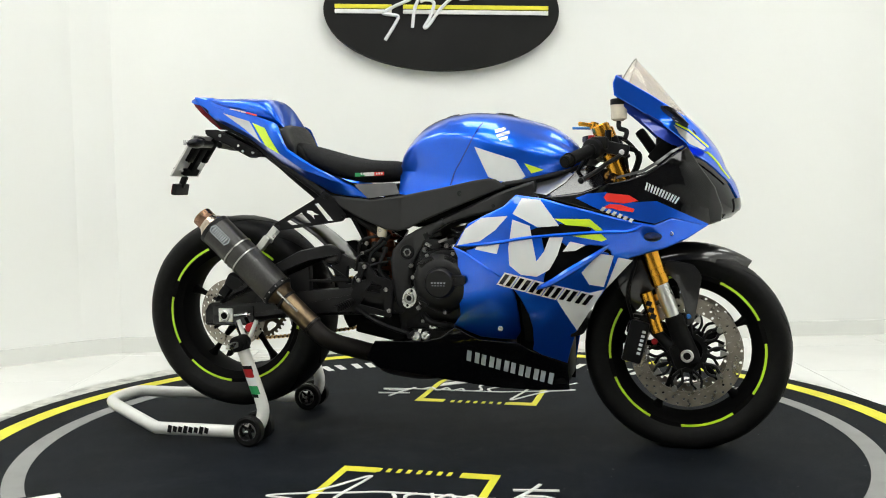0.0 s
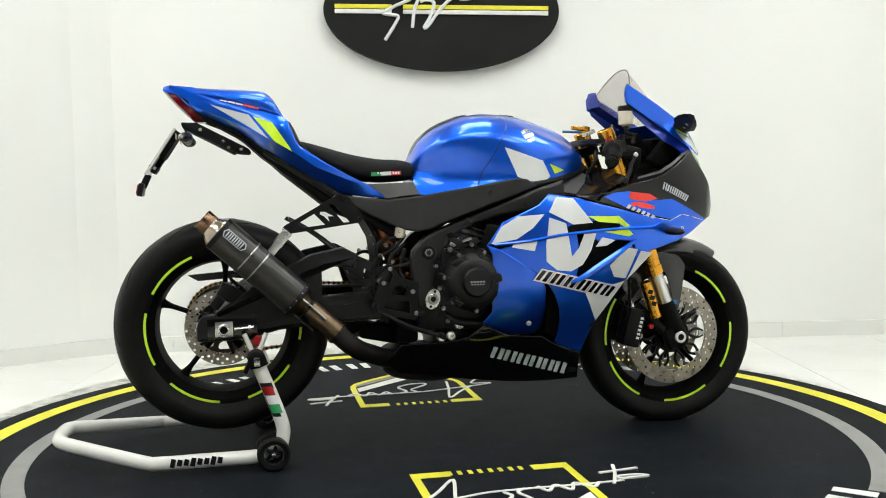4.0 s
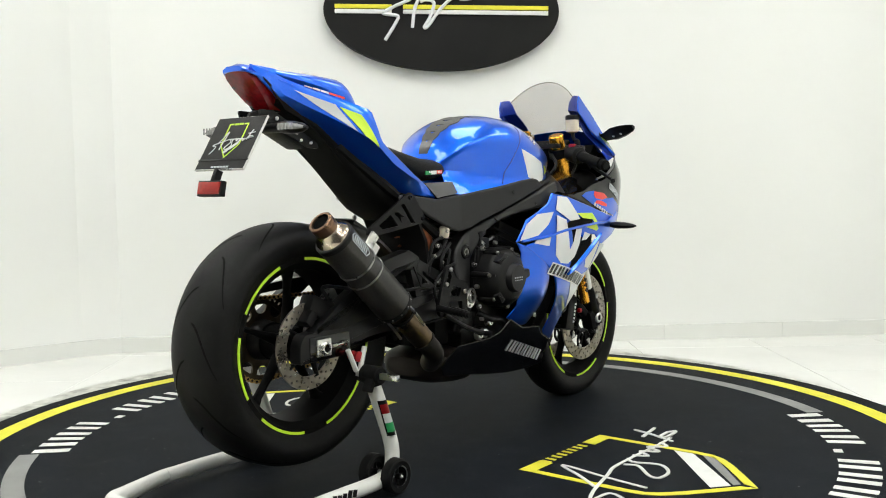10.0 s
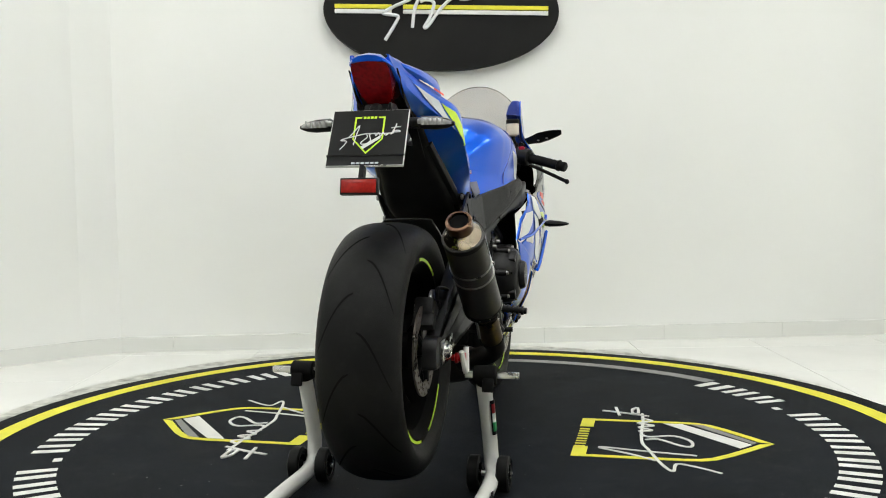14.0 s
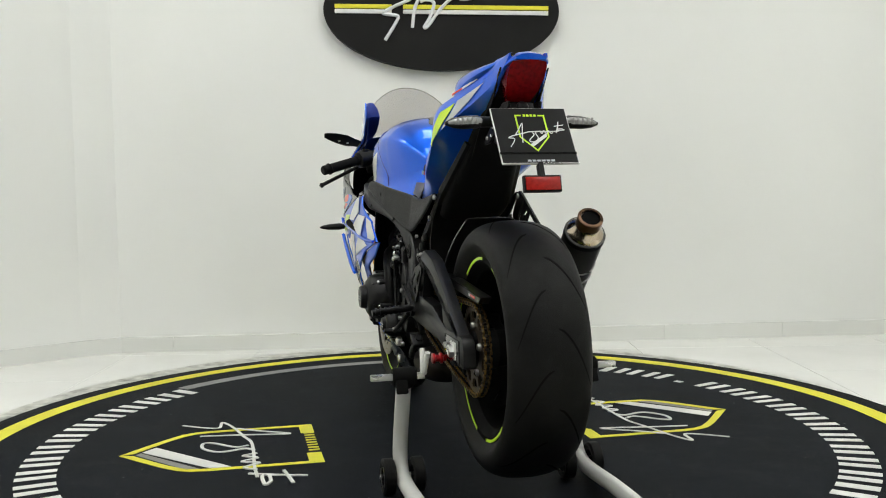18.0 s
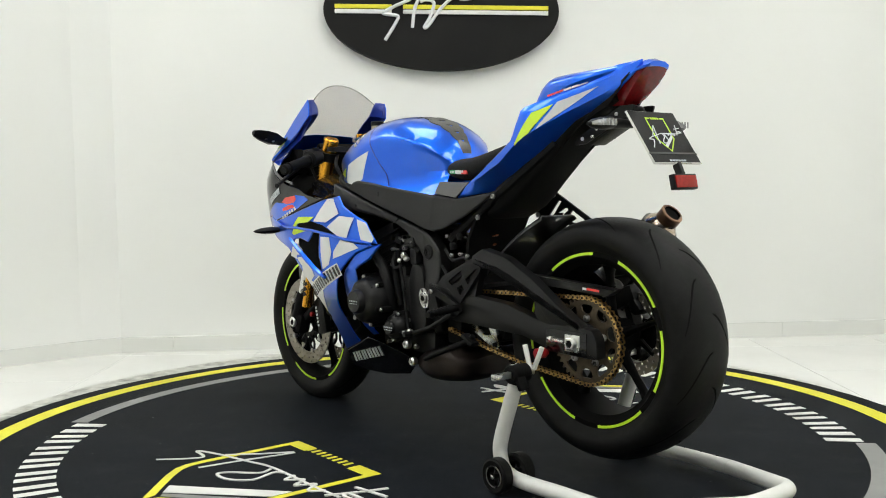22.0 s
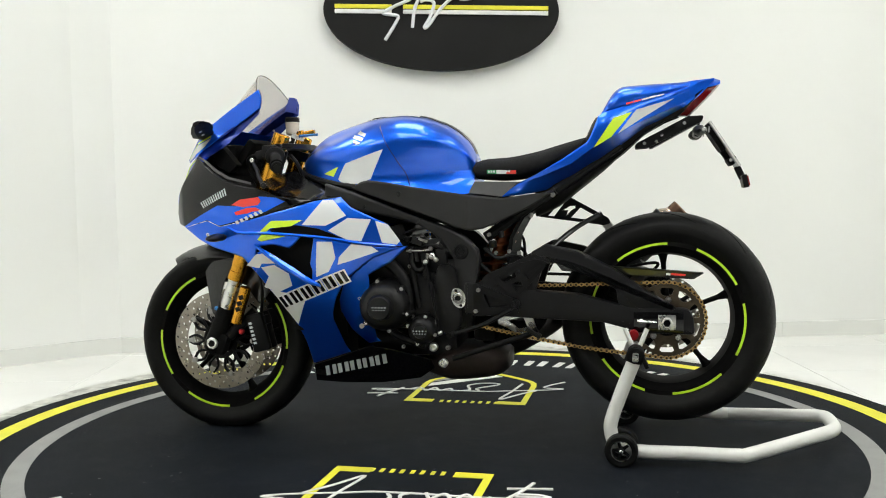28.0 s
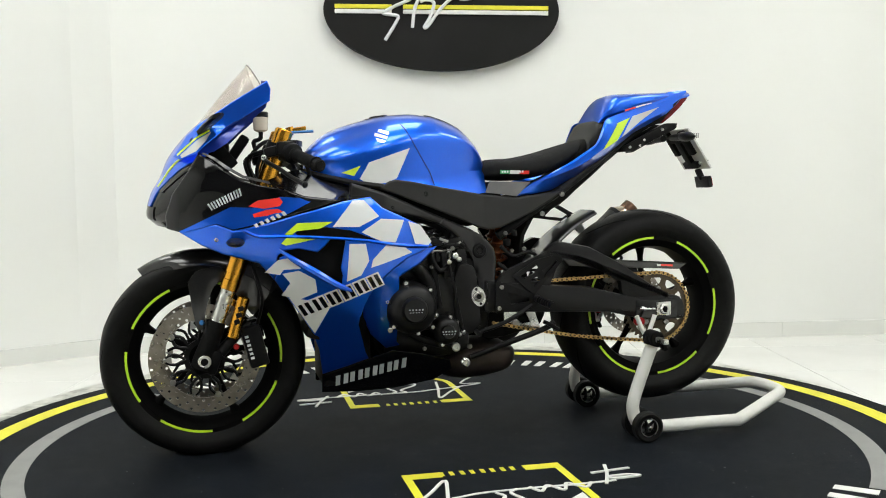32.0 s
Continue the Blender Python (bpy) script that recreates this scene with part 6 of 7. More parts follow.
body(bm, smooth_secs([(-0.21, 0.22, 0.275, 0.06, 0.07, 0, 0.25), (-0.18, 0.20, 0.29, 0.10, 0.11, 0, 0.25), (-0.12, 0.188, 0.30, 0.115, 0.12, 0, 0.25), (-0.03, 0.182, 0.29, 0.11, 0.12, 0, 0.24), (0.04, 0.20, 0.26, 0.08, 0.09, 0, 0.23)], 3), 24, 3.2)
part("exhaust_chamber", bm, M_RUST, bike, "rust-brown exhaust chamber")
for k in range(2):
    bm = bmesh.new()
    s0 = B + ax * 0.02 + up * 0.04 * (1 if k else -0.7) + sd * (0.03 if k == 0 else 0)
    tube(bm, [s0 - ax * 0.03, s0 + ax * 0.02, s0 + ax * 0.07 - up * 0.004], 0.004, 6, 3)
    part("exhaust_spring", bm, M_STEEL, bike)
# hanger
bm = bmesh.new()
pierced(bm, rounded([(-0.337, 0.772), (-0.321, 0.764), (-0.271, 0.700), (-0.284, 0.684), (-0.494, 0.655), (-0.514, 0.662), (-0.508, 0.678), (-0.352, 0.765)], 0.006),
        [[(-0.376, 0.738), (-0.362, 0.740), (-0.315, 0.686), (-0.334, 0.685)], [(-0.468, 0.684), (-0.419, 0.712), (-0.388, 0.680), (-0.4525, 0.6725)],
         [(-0.401, 0.718), (-0.385, 0.717), (-0.376, 0.711), (-0.361, 0.704), (-0.379, 0.704), (-0.3745, 0.688), (-0.390, 0.704), (-0.403, 0.711)]], -0.132, -0.138)
hanger = part("exhaust_hanger", bm, M_BLACK, bike, "black triangular exhaust hanger with cut-outs", flat=True)
for x, z in ((-0.338, 0.758), (-0.284, 0.697), (-0.500, 0.666)):
    bolt(hanger, (x, -0.138, z), (0, -1, 0), 0.007, 0.005, M_BLACK)
bm = bmesh.new()
block(bm, (-0.512, -0.15, 0.645), (0.05, 0.008, 0.03), pose(0, 0, 0, 0, -50, 0), 0.003)
block(bm, (-0.535, -0.165, 0.618), (0.05, 0.03, 0.022), pose(0, 0, 0, 0, -50, 0), 0.003)
part("hanger_clamp", bm, M_ALU, bike, "bright exhaust clamp bracket")

# ---- fairing ----
FXS = [0.05, 0.20, 0.35, 0.50, 0.60, 0.70, 0.80, 0.88]
FZS = [0.17, 0.25, 0.33, 0.42, 0.55, 0.66, 0.74, 0.82, 0.90]
fair_y = grid_lerp(FXS, FZS, [
    [0.10, 0.105, 0.10, 0.085, 0.07, 0.06, 0.05, 0.04],
    [0.138, 0.140, 0.130, 0.11, 0.09, 0.08, 0.07, 0.05],
    [0.182, 0.186, 0.168, 0.142, 0.12, 0.10, 0.09, 0.07],
    [0.195, 0.220, 0.212, 0.182, 0.160, 0.14, 0.12, 0.08],
    [0.204, 0.238, 0.247, 0.235, 0.220, 0.192, 0.150, 0.090],
    [0.204, 0.240, 0.252, 0.250, 0.245, 0.226, 0.178, 0.105],
    [0.186, 0.224, 0.237, 0.240, 0.240, 0.229, 0.192, 0.115],
    [0.17, 0.198, 0.208, 0.222, 0.232, 0.234, 0.192, 0.110],
    [0.16, 0.18, 0.19, 0.200, 0.212, 0.215, 0.155, 0.070]])
for s in (1, -1):
    up_pan = [(0.268, 0.760), (0.35, 0.748), (0.42, 0.728), (0.481, 0.713), (0.55, 0.694), (0.613, 0.680), (0.655, 0.672), (0.70, 0.690), (0.797, 0.668), (0.74, 0.632), (0.686, 0.607), (0.63, 0.592), (0.585, 0.579), (0.545, 0.53), (0.535, 0.60), (0.515, 0.614), (0.478, 0.618), (0.425, 0.607), (0.405, 0.622), (0.385, 0.645), (0.36, 0.646),
              (0.267, 0.632), (0.16, 0.612), (0.082, 0.612), (0.127, 0.678), (0.234, 0.728)]
    part("upper_fairing", skin(up_pan, fair_y, 0.004, 0.025, 0, s, 0.004), M_BLUE, bike, "blue upper side fairing", sharp=30)
    low_pan = [(0.09, 0.608), (0.16, 0.611), (0.267, 0.630), (0.345, 0.642), (0.36, 0.56), (0.345, 0.505), (0.40, 0.525), (0.47, 0.568), (0.515, 0.60), (0.53, 0.595), (0.544, 0.53), (0.509, 0.477), (0.47, 0.425), (0.434, 0.364), (0.415, 0.31), (0.402, 0.262), (0.33, 0.288), (0.295, 0.305),
               (0.310, 0.36), (0.303, 0.41), (0.288, 0.456), (0.256, 0.51), (0.21, 0.548), (0.165, 0.58)]
    if s < 0:
        low_pan = [(0.12, 0.600), (0.16, 0.611)] + low_pan[2:-7] + [(0.305, 0.305), (0.315, 0.35), (0.302, 0.415), (0.282, 0.46), (0.25, 0.508), (0.18, 0.552), (0.125, 0.590)]
    if s > 0:
        low_pan = low_pan[:15] + [(0.404, 0.234), (0.33, 0.258), (0.27, 0.280)] + low_pan[18:]
    part("lower_fairing", skin(low_pan, fair_y, 0.004, 0.025, 0.002, s, 0.004), M_BLUE, bike, "blue lower side fairing", sharp=30)
    # scooped inner panel behind the fairing edge
    scoop = [(0.078, 0.612), (0.118, 0.598), (0.172, 0.562), (0.243, 0.517), (0.262, 0.475), (0.270, 0.41), (0.268, 0.355), (0.250, 0.328), (0.148, 0.340), (0.071, 0.375), (0.116, 0.433), (0.148, 0.480), (0.117, 0.540)]
    if s > 0:
        scoop = [(0.067, 0.612), (0.120, 0.562), (0.162, 0.540), (0.199, 0.518), (0.228, 0.490), (0.240, 0.459), (0.240, 0.425), (0.232, 0.395), (0.205, 0.350), (0.174, 0.313), (0.215, 0.305), (0.262, 0.350),
                 (0.290, 0.405), (0.290, 0.446), (0.266, 0.500), (0.220, 0.540), (0.172, 0.580), (0.10, 0.607)]
    part("inner_scoop", skin(scoop, (lambda x, z: fair_y(x, z) - 0.004 - 0.10 * max(0, 0.600 - z) - 0.25 * max(0, x - 0.24)) if s > 0 else (lambda x, z: fair_y(x, z) + 0.006 - 2.6 * max(0, x - 0.17) ** 2 - 1.7 * max(0, 0.48 - z) ** 2), 0.004, 0.02, 0, s, 0.005), M_BLUE, bike, "blue bulged inner fairing panel", sharp=30)
    bolt(bike, (0.214, s * (fair_y(0.214, 0.369) + (0.006 if s > 0 else -0.014)), 0.369), YAX * s, 0.008, 0.004, M_STEEL)
    bolt(bike, (0.305, s * (fair_y(0.305, 0.739) - 0.002), 0.739), YAX * s, 0.009, 0.004, M_BLUEANO)
    bolt(bike, (0.70, s * (fair_y(0.70, 0.648) - 0.002), 0.648), YAX * s, 0.006, 0.004, M_ALU)
    # dark sheets added behind the vents and channel to block the see-through
    part("vent_backing", skin([(0.24, 0.70), (0.54, 0.70), (0.55, 0.58), (0.44, 0.46), (0.33, 0.45), (0.26, 0.60)], lambda x, z: fair_y(x, z) - 0.03, 0.004, 0.04, 0, s), M_MATT, bike)
    part("channel_backing", skin([(0.28, 0.33), (0.27, 0.54), (0.34, 0.56), (0.36, 0.30)], lambda x, z: fair_y(x, z) - 0.035, 0.004, 0.04, 0, s), M_MATT, bike)
    # blade that crosses the vent
    bm = bmesh.new()
    pts = [(0.53, 0.615), (0.48, 0.580), (0.413, 0.538), (0.37, 0.512), (0.33, 0.495)]
    cp = curve_pts([(x, s * (fair_y(x, z) + 0.012), z) for x, z in pts], 5)
    loops = []
    for i, p in enumerate(cp):
        t = i / (len(cp) - 1)
        w = 0.013 * math.sin(math.pi * (0.12 + 0.80 * t)) + 0.002
        loops.append([p + Vector((0.3 * w * c, s * 0.006 * q, w * c)) for c, q in ((1, 0), (0.3, 1), (-0.6, 0.8), (-1, 0), (-0.6, -1), (0.3, -1))])
    rings(bm, loops)
    part("vent_blade", bm, M_BLUE, bike, "blue blade across the side vent")
    # raised lip under the upper slot
    bm = bmesh.new()
    tube(bm, [(x, s * (fair_y(x, z) + 0.004), z) for x, z in ((0.10, 0.612), (0.20, 0.622), (0.30, 0.638), (0.42, 0.649), (0.52, 0.654), (0.585, 0.655), (0.625, 0.672))], 0.0045, 8)
    part("fairing_lip", bm, M_BLUE, bike)
    # no opening: a near-black sheet gives the shade of the slot
    part("upper_slot_patch", skin([(0.255, 0.637), (0.33, 0.666), (0.40, 0.677), (0.455, 0.674), (0.486, 0.664), (0.48, 0.656), (0.40, 0.651), (0.32, 0.644)], fair_y, 0.001, 0.03, 0.0015, s), M_GROOVE, bike, "flat dark patch for the shaded upper air slot")
    # white and lime graphics; the white shapes follow strokes of the big side lettering
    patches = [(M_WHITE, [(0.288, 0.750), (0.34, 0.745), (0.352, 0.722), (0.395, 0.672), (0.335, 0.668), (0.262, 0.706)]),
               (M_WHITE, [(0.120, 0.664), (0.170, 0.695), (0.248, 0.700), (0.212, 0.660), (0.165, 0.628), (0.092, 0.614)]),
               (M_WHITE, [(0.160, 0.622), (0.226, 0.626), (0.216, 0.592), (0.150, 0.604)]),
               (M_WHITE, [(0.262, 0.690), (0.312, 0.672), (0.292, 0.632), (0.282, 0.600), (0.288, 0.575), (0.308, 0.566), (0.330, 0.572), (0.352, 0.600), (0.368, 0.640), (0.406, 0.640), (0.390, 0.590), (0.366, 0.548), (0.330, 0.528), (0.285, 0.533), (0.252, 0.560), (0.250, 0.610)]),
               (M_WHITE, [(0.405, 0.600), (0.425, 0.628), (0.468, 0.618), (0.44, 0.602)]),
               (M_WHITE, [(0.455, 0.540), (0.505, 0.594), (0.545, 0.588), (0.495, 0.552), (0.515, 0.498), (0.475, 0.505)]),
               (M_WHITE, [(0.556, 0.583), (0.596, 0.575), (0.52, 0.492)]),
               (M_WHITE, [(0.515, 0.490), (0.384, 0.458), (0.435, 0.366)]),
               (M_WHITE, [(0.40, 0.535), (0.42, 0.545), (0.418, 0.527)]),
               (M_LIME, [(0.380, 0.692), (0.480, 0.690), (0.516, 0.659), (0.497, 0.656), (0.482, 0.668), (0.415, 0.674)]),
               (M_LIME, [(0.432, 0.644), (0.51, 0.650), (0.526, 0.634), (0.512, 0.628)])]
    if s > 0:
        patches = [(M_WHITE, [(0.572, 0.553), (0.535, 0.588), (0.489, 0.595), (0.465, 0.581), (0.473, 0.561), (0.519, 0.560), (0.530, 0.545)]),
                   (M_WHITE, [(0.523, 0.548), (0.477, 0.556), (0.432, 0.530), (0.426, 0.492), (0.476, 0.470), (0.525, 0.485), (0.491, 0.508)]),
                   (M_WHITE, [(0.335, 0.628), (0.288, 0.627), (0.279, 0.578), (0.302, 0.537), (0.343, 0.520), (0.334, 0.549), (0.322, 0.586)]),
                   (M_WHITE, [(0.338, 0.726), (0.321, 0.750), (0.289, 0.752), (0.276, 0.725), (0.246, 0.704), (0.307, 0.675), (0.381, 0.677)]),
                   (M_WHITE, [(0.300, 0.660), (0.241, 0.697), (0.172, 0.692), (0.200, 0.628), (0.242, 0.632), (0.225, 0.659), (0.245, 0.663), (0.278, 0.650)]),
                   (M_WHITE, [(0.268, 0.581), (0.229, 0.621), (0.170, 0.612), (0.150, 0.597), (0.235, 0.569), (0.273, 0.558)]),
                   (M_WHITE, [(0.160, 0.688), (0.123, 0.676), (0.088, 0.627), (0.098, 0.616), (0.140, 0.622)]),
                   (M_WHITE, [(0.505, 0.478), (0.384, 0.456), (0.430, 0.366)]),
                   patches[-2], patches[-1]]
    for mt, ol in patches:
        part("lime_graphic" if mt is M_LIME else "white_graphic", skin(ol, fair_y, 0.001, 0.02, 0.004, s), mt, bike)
    # black bars with white edge where the sponsor name stands
    q0, q1, q2, q3 = ((0.236, 0.538), (0.494, 0.473), (0.474, 0.438), (0.218, 0.505)) if s < 0 else ((0.252, 0.544), (0.488, 0.452), (0.470, 0.414), (0.238, 0.508))
    lerp2 = lambda t, h: tuple(q0[i] + (q1[i] - q0[i]) * t + h * (q3[i] - q0[i] + (q2[i] - q1[i] - q3[i] + q0[i]) * t) for i in (0, 1))
    for k in range(6):
        a, w = 0.004 + 0.166 * k, 0.158
        part("white_edge", skin([lerp2(a, -0.06), lerp2(a + w, -0.06), lerp2(a + w - 0.02, 1.06), lerp2(a - 0.02, 1.06)], fair_y, 0.001, 0.03, 0.0048, s), M_WHITE, bike)
        for b in bars(0.38):
            part("black_bar", skin([lerp2(a + 0.018 + (w - 0.036) * u - 0.02 * v, 0.06 + 0.88 * v) for u, v in b], fair_y, 0.001, 0.03, 0.0062, s), M_GLOSS, bike)
    # belly pan
    belly = [(-0.175, 0.322), (-0.02, 0.325), (0.03, 0.338), (0.077, 0.372), (0.148, 0.337), (0.262, 0.327), (0.295, 0.304), (0.33, 0.287), (0.402, 0.260), (0.404, 0.175), (0.30, 0.172), (0.186, 0.176), (0.05, 0.192), (-0.086, 0.215), (-0.18, 0.228), (-0.215, 0.265)]
    if s > 0:
        belly = [(0.02, 0.262), (0.12, 0.290), (0.20, 0.304), (0.27, 0.278), (0.33, 0.256), (0.404, 0.231), (0.404, 0.175), (0.30, 0.172), (0.186, 0.176), (0.06, 0.195), (0.01, 0.23)]
    part("belly_pan", skin(belly, fair_y, 0.004, 0.03, -0.001, s, 0.004), M_GLOSS, bike, "gloss black belly pan", sharp=30)
    for k in range(6):
        x = 0.104 + 0.043 * k
        z = 0.298 - 0.0125 * k
        if s > 0:
            x, z = 0.365 - 0.043 * k, 0.222 + 0.0105 * k
            if k == 5:
                continue
            sh = [(x, z + 0.004), (x - 0.037, z + 0.013), (x - 0.037, z - 0.019), (x, z - 0.028)]
        else:
            sh = [(x + 0.006, z + 0.002), (x + 0.043, z - 0.008), (x + 0.035, z - 0.043), (x - 0.002, z - 0.033)]
        for b in bars(0.36):
            box = [tuple((1 - v) * ((1 - u) * sh[0][i] + u * sh[1][i]) + v * ((1 - u) * sh[3][i] + u * sh[2][i]) for i in (0, 1)) for u, v in b]
            part("white_bar", skin(box, fair_y, 0.001, 0.03, 0.002, s), M_SILVER, bike)
    # black upper cowl with its blue wedge
    cowl = [(0.461, 0.764), (0.529, 0.788), (0.585, 0.798), (0.63, 0.812), (0.672, 0.838), (0.706, 0.866), (0.742, 0.888), (0.775, 0.832), (0.816, 0.775), (0.838, 0.715), (0.835, 0.679), (0.797, 0.669), (0.70, 0.692), (0.655, 0.673), (0.613, 0.682), (0.55, 0.696), (0.481, 0.715), (0.42, 0.732), (0.35, 0.752), (0.40, 0.757)]
    part("front_cowl", skin(cowl, fair_y, 0.004, 0.025, -0.002, s, 0.004), M_GLOSS, bike, "gloss black front cowl", sharp=30)
    part("blue_graphic", skin([(0.44, 0.748), (0.47, 0.760), (0.523, 0.764), (0.60, 0.735), (0.66, 0.738), (0.80, 0.672), (0.796, 0.668), (0.70, 0.693), (0.655, 0.676), (0.613, 0.685), (0.55, 0.702), (0.50, 0.718)], fair_y, 0.001, 0.025, -0.0005, s), M_BLUE, bike, "blue wedge on the cowl")
    part("red_graphic", skin([(0.612, 0.739), (0.586, 0.755), (0.526, 0.762), (0.517, 0.75), (0.526, 0.738), (0.571, 0.732)], fair_y, 0.001, 0.025, 0.0008, s), M_RED, bike, "red cowl emblem")
    part("red_graphic", skin([(0.563, 0.729), (0.533, 0.731), (0.511, 0.72), (0.54, 0.719), (0.559, 0.713), (0.597, 0.708), (0.601, 0.717)], fair_y, 0.001, 0.025, 0.0008, s), M_RED, bike)
    for q0, q1, q2, q3, n in (((0.601, 0.688), (0.511, 0.726), (0.502, 0.716), (0.595, 0.679), 3), ((0.723, 0.746), (0.631, 0.791), (0.626, 0.77), (0.712, 0.729), 6)):
        for k in range(n):
            a, b = (k + 0.06) / n, (k + 0.86) / n
            lerp2 = lambda t, h: tuple(q0[i] + (q1[i] - q0[i]) * t + h * (q3[i] - q0[i] + (q2[i] - q1[i] - q3[i] + q0[i]) * t) for i in (0, 1))
            for c in bars(0.36):
                part("white_bar", skin([lerp2(a + (b - a) * u, v) for u, v in c], fair_y, 0.001, 0.03, 0.0012, s), M_SILVER, bike)
    # inner trim beside the tank front
    part("inner_trim", skin([(0.235, 0.785), (0.30, 0.800), (0.36, 0.812), (0.46, 0.842), (0.52, 0.83), (0.56, 0.803), (0.50, 0.782), (0.455, 0.765), (0.35, 0.752), (0.28, 0.762)], lambda x, z: 0.228 - 1.55 * max(0, z - 0.752), 0.003, 0.025, 0, s), M_TRIM, bike, "glossy dark inner trim")
    bm = bmesh.new()
    slab(bm, rounded([(0.632, 0.862), (0.69, 0.93), (0.72, 0.90), (0.70, 0.86), (0.66, 0.838)], 0.006), s * 0.105, s * 0.145, 0.003)
    part("cockpit_panel", bm, M_MATT, bike)
    # the lip's grey tone stands in for the wall reflected in it
    part("cowl_lip", skin([(0.55, 0.800), (0.626, 0.818), (0.669, 0.843), (0.703, 0.870), (0.733, 0.886), (0.729, 0.8895), (0.699, 0.876), (0.664, 0.850), (0.622, 0.825), (0.552, 0.807)], fair_y, 0.003, 0.03, 0.0006, s), M_INSERT, bike, "cowl edge lip, grey for the reflected wall")
    # grey patch laid on the gloss trim in place of its reflection
    part("trim_sheen", skin([(0.264, 0.786), (0.331, 0.805), (0.392, 0.830), (0.423, 0.817), (0.404, 0.793), (0.356, 0.758), (0.319, 0.764)] if s < 0 else [(0.275, 0.775), (0.33, 0.790), (0.372, 0.812), (0.386, 0.838), (0.36, 0.836), (0.345, 0.806), (0.27, 0.785)],
                             lambda x, z: 0.228 - 1.55 * max(0, z - 0.752), 0.002, 0.02, 0.004, s), M_INSERT, bike, "grey patch for the reflection on the inner trim")
    bm = bmesh.new()
    tube(bm, [(0.225, s * 0.203, 0.788), (0.29, s * 0.188, 0.797), (0.35, s * 0.160, 0.810), (0.41, s * 0.115, 0.826), (0.44, s * 0.07, 0.838)], 0.0085, 8, 5)
    part("tank_trim", bm, M_BLACK, bike, "black trim below the tank")
    # upper pillar beside the screen
    pil = [(0.547, 1.093), (0.538, 1.07), (0.541, 1.036), (0.62, 0.986), (0.68, 0.945), (0.72, 0.912), (0.745, 0.888), (0.792, 0.872), (0.812, 0.882), (0.775, 0.938), (0.735, 0.972), (0.65, 1.030)]
    pil_y = lambda x, z: 0.166 - 0.06 * (x - 0.55) + 0.65 * max(0, 0.962 - z) - 1.3 * max(0, x - 0.745)
    part("screen_pillar", skin(pil, pil_y, 0.004, 0.02, 0, s, 0.003), M_BLUE, bike, "blue upper cowl beside the screen")
    part("silver_graphic", skin([(0.706, 0.948), (0.743, 0.926), (0.792, 0.884), (0.788, 0.876), (0.748, 0.893), (0.722, 0.920)], pil_y, 0.001, 0.012, 0.002, s), M_SILVER, bike, "silver wedge above the black cowl")
    part("lime_graphic", skin([(0.711, 0.955), (0.748, 0.933), (0.801, 0.888), (0.799, 0.883), (0.747, 0.928), (0.708, 0.951)], pil_y, 0.001, 0.012, 0.002, s), M_LIME, bike, "slim lime stripe above the black cowl")
    part("pillar_liner", skin([(0.547, 1.093), (0.540, 1.06), (0.552, 1.018), (0.62, 0.958), (0.66, 0.918), (0.70, 0.892), (0.745, 0.880), (0.72, 0.96), (0.65, 1.015)], lambda x, z: pil_y(x, z) - 0.012, 0.003, 0.03, 0, s), M_BLUE_IN, bike)
    for x, z in ((0.575, 1.03), (0.625, 0.985), (0.655, 0.945)):
        bolt(bike, (x, s * (pil_y(x, z) - 0.015), z), YAX * -s, 0.004, 0.003, M_ALU)
    bm = bmesh.new()
    loops = []
    for x, z, w in ((0.546, 1.090, 0.030), (0.538, 1.068, 0.046), (0.541, 1.037, 0.055), (0.58, 1.011, 0.055), (0.62, 0.986, 0.05), (0.68, 0.946, 0.035)):
        o = Vector((x, s * (pil_y(x, z) - 0.002), z))
        i2 = o + Vector((0.45 * w, -s * w, 0.15 * w))
        loops.append([o, o.lerp(i2, 0.5) + Vector((-0.004, 0, 0.002)), i2, i2 + Vector((0.003, 0, 0.001)), o + Vector((0.005, 0, 0.001))])
    rings(bm, loops)
    part("pillar_return", bm, M_BLUE_IN, bike, "dark blue inner face of the cowl")
    # in the mirror's place: a swept flat blade without glass, on a short stalk
    bm = bmesh.new()
    loops = []
    chord, up = Vector((-0.88, 0, 0.47)), Vector((0.47, 0, 0.88))
    for u, k in ((0, 0.55), (0.10, 0.52), (0.24, 0.62), (0.42, 0.86), (0.7, 0.76), (0.92, 0.50), (1, 0.28)):
        c = Vector((0.726 - 0.036 * u, s * (0.150 + 0.150 * u), 0.950 + 0.034 * u))
        loops.append([c + chord * a * k + up * b for a, b in ((0.046, 0), (0.025, 0.005), (-0.028, 0.007), (-0.046, 0), (-0.028, -0.006), (0.025, -0.004))])
    rings(bm, loops)
    mir = part("mirror", bm, M_BLACK, bike, "black swept blade in the mirror's place, without glass", sharp=20)
    for u in (0.40, 0.62):
        bolt(mir, Vector((0.726 - 0.036 * u, s * (0.150 + 0.150 * u), 0.950 + 0.034 * u)) - up * 0.0055 - chord * 0.005, -up, 0.005, 0.002, M_ALU)
    bm = bmesh.new()
    slab(bm, rounded([(0.768, 0.922), (0.742, 0.952), (0.706, 0.974), (0.698, 0.968), (0.706, 0.945), (0.732, 0.924)], 0.006), s * 0.142, s * 0.158, 0.003)
    part("mirror_base", bm, M_BLACK, bike)
    bolt(bike, (0.728, s * 0.158, 0.948), YAX * s, 0.006, 0.003, M_STEEL)
    # front indicator
    bm = bmesh.new()
    loops = []
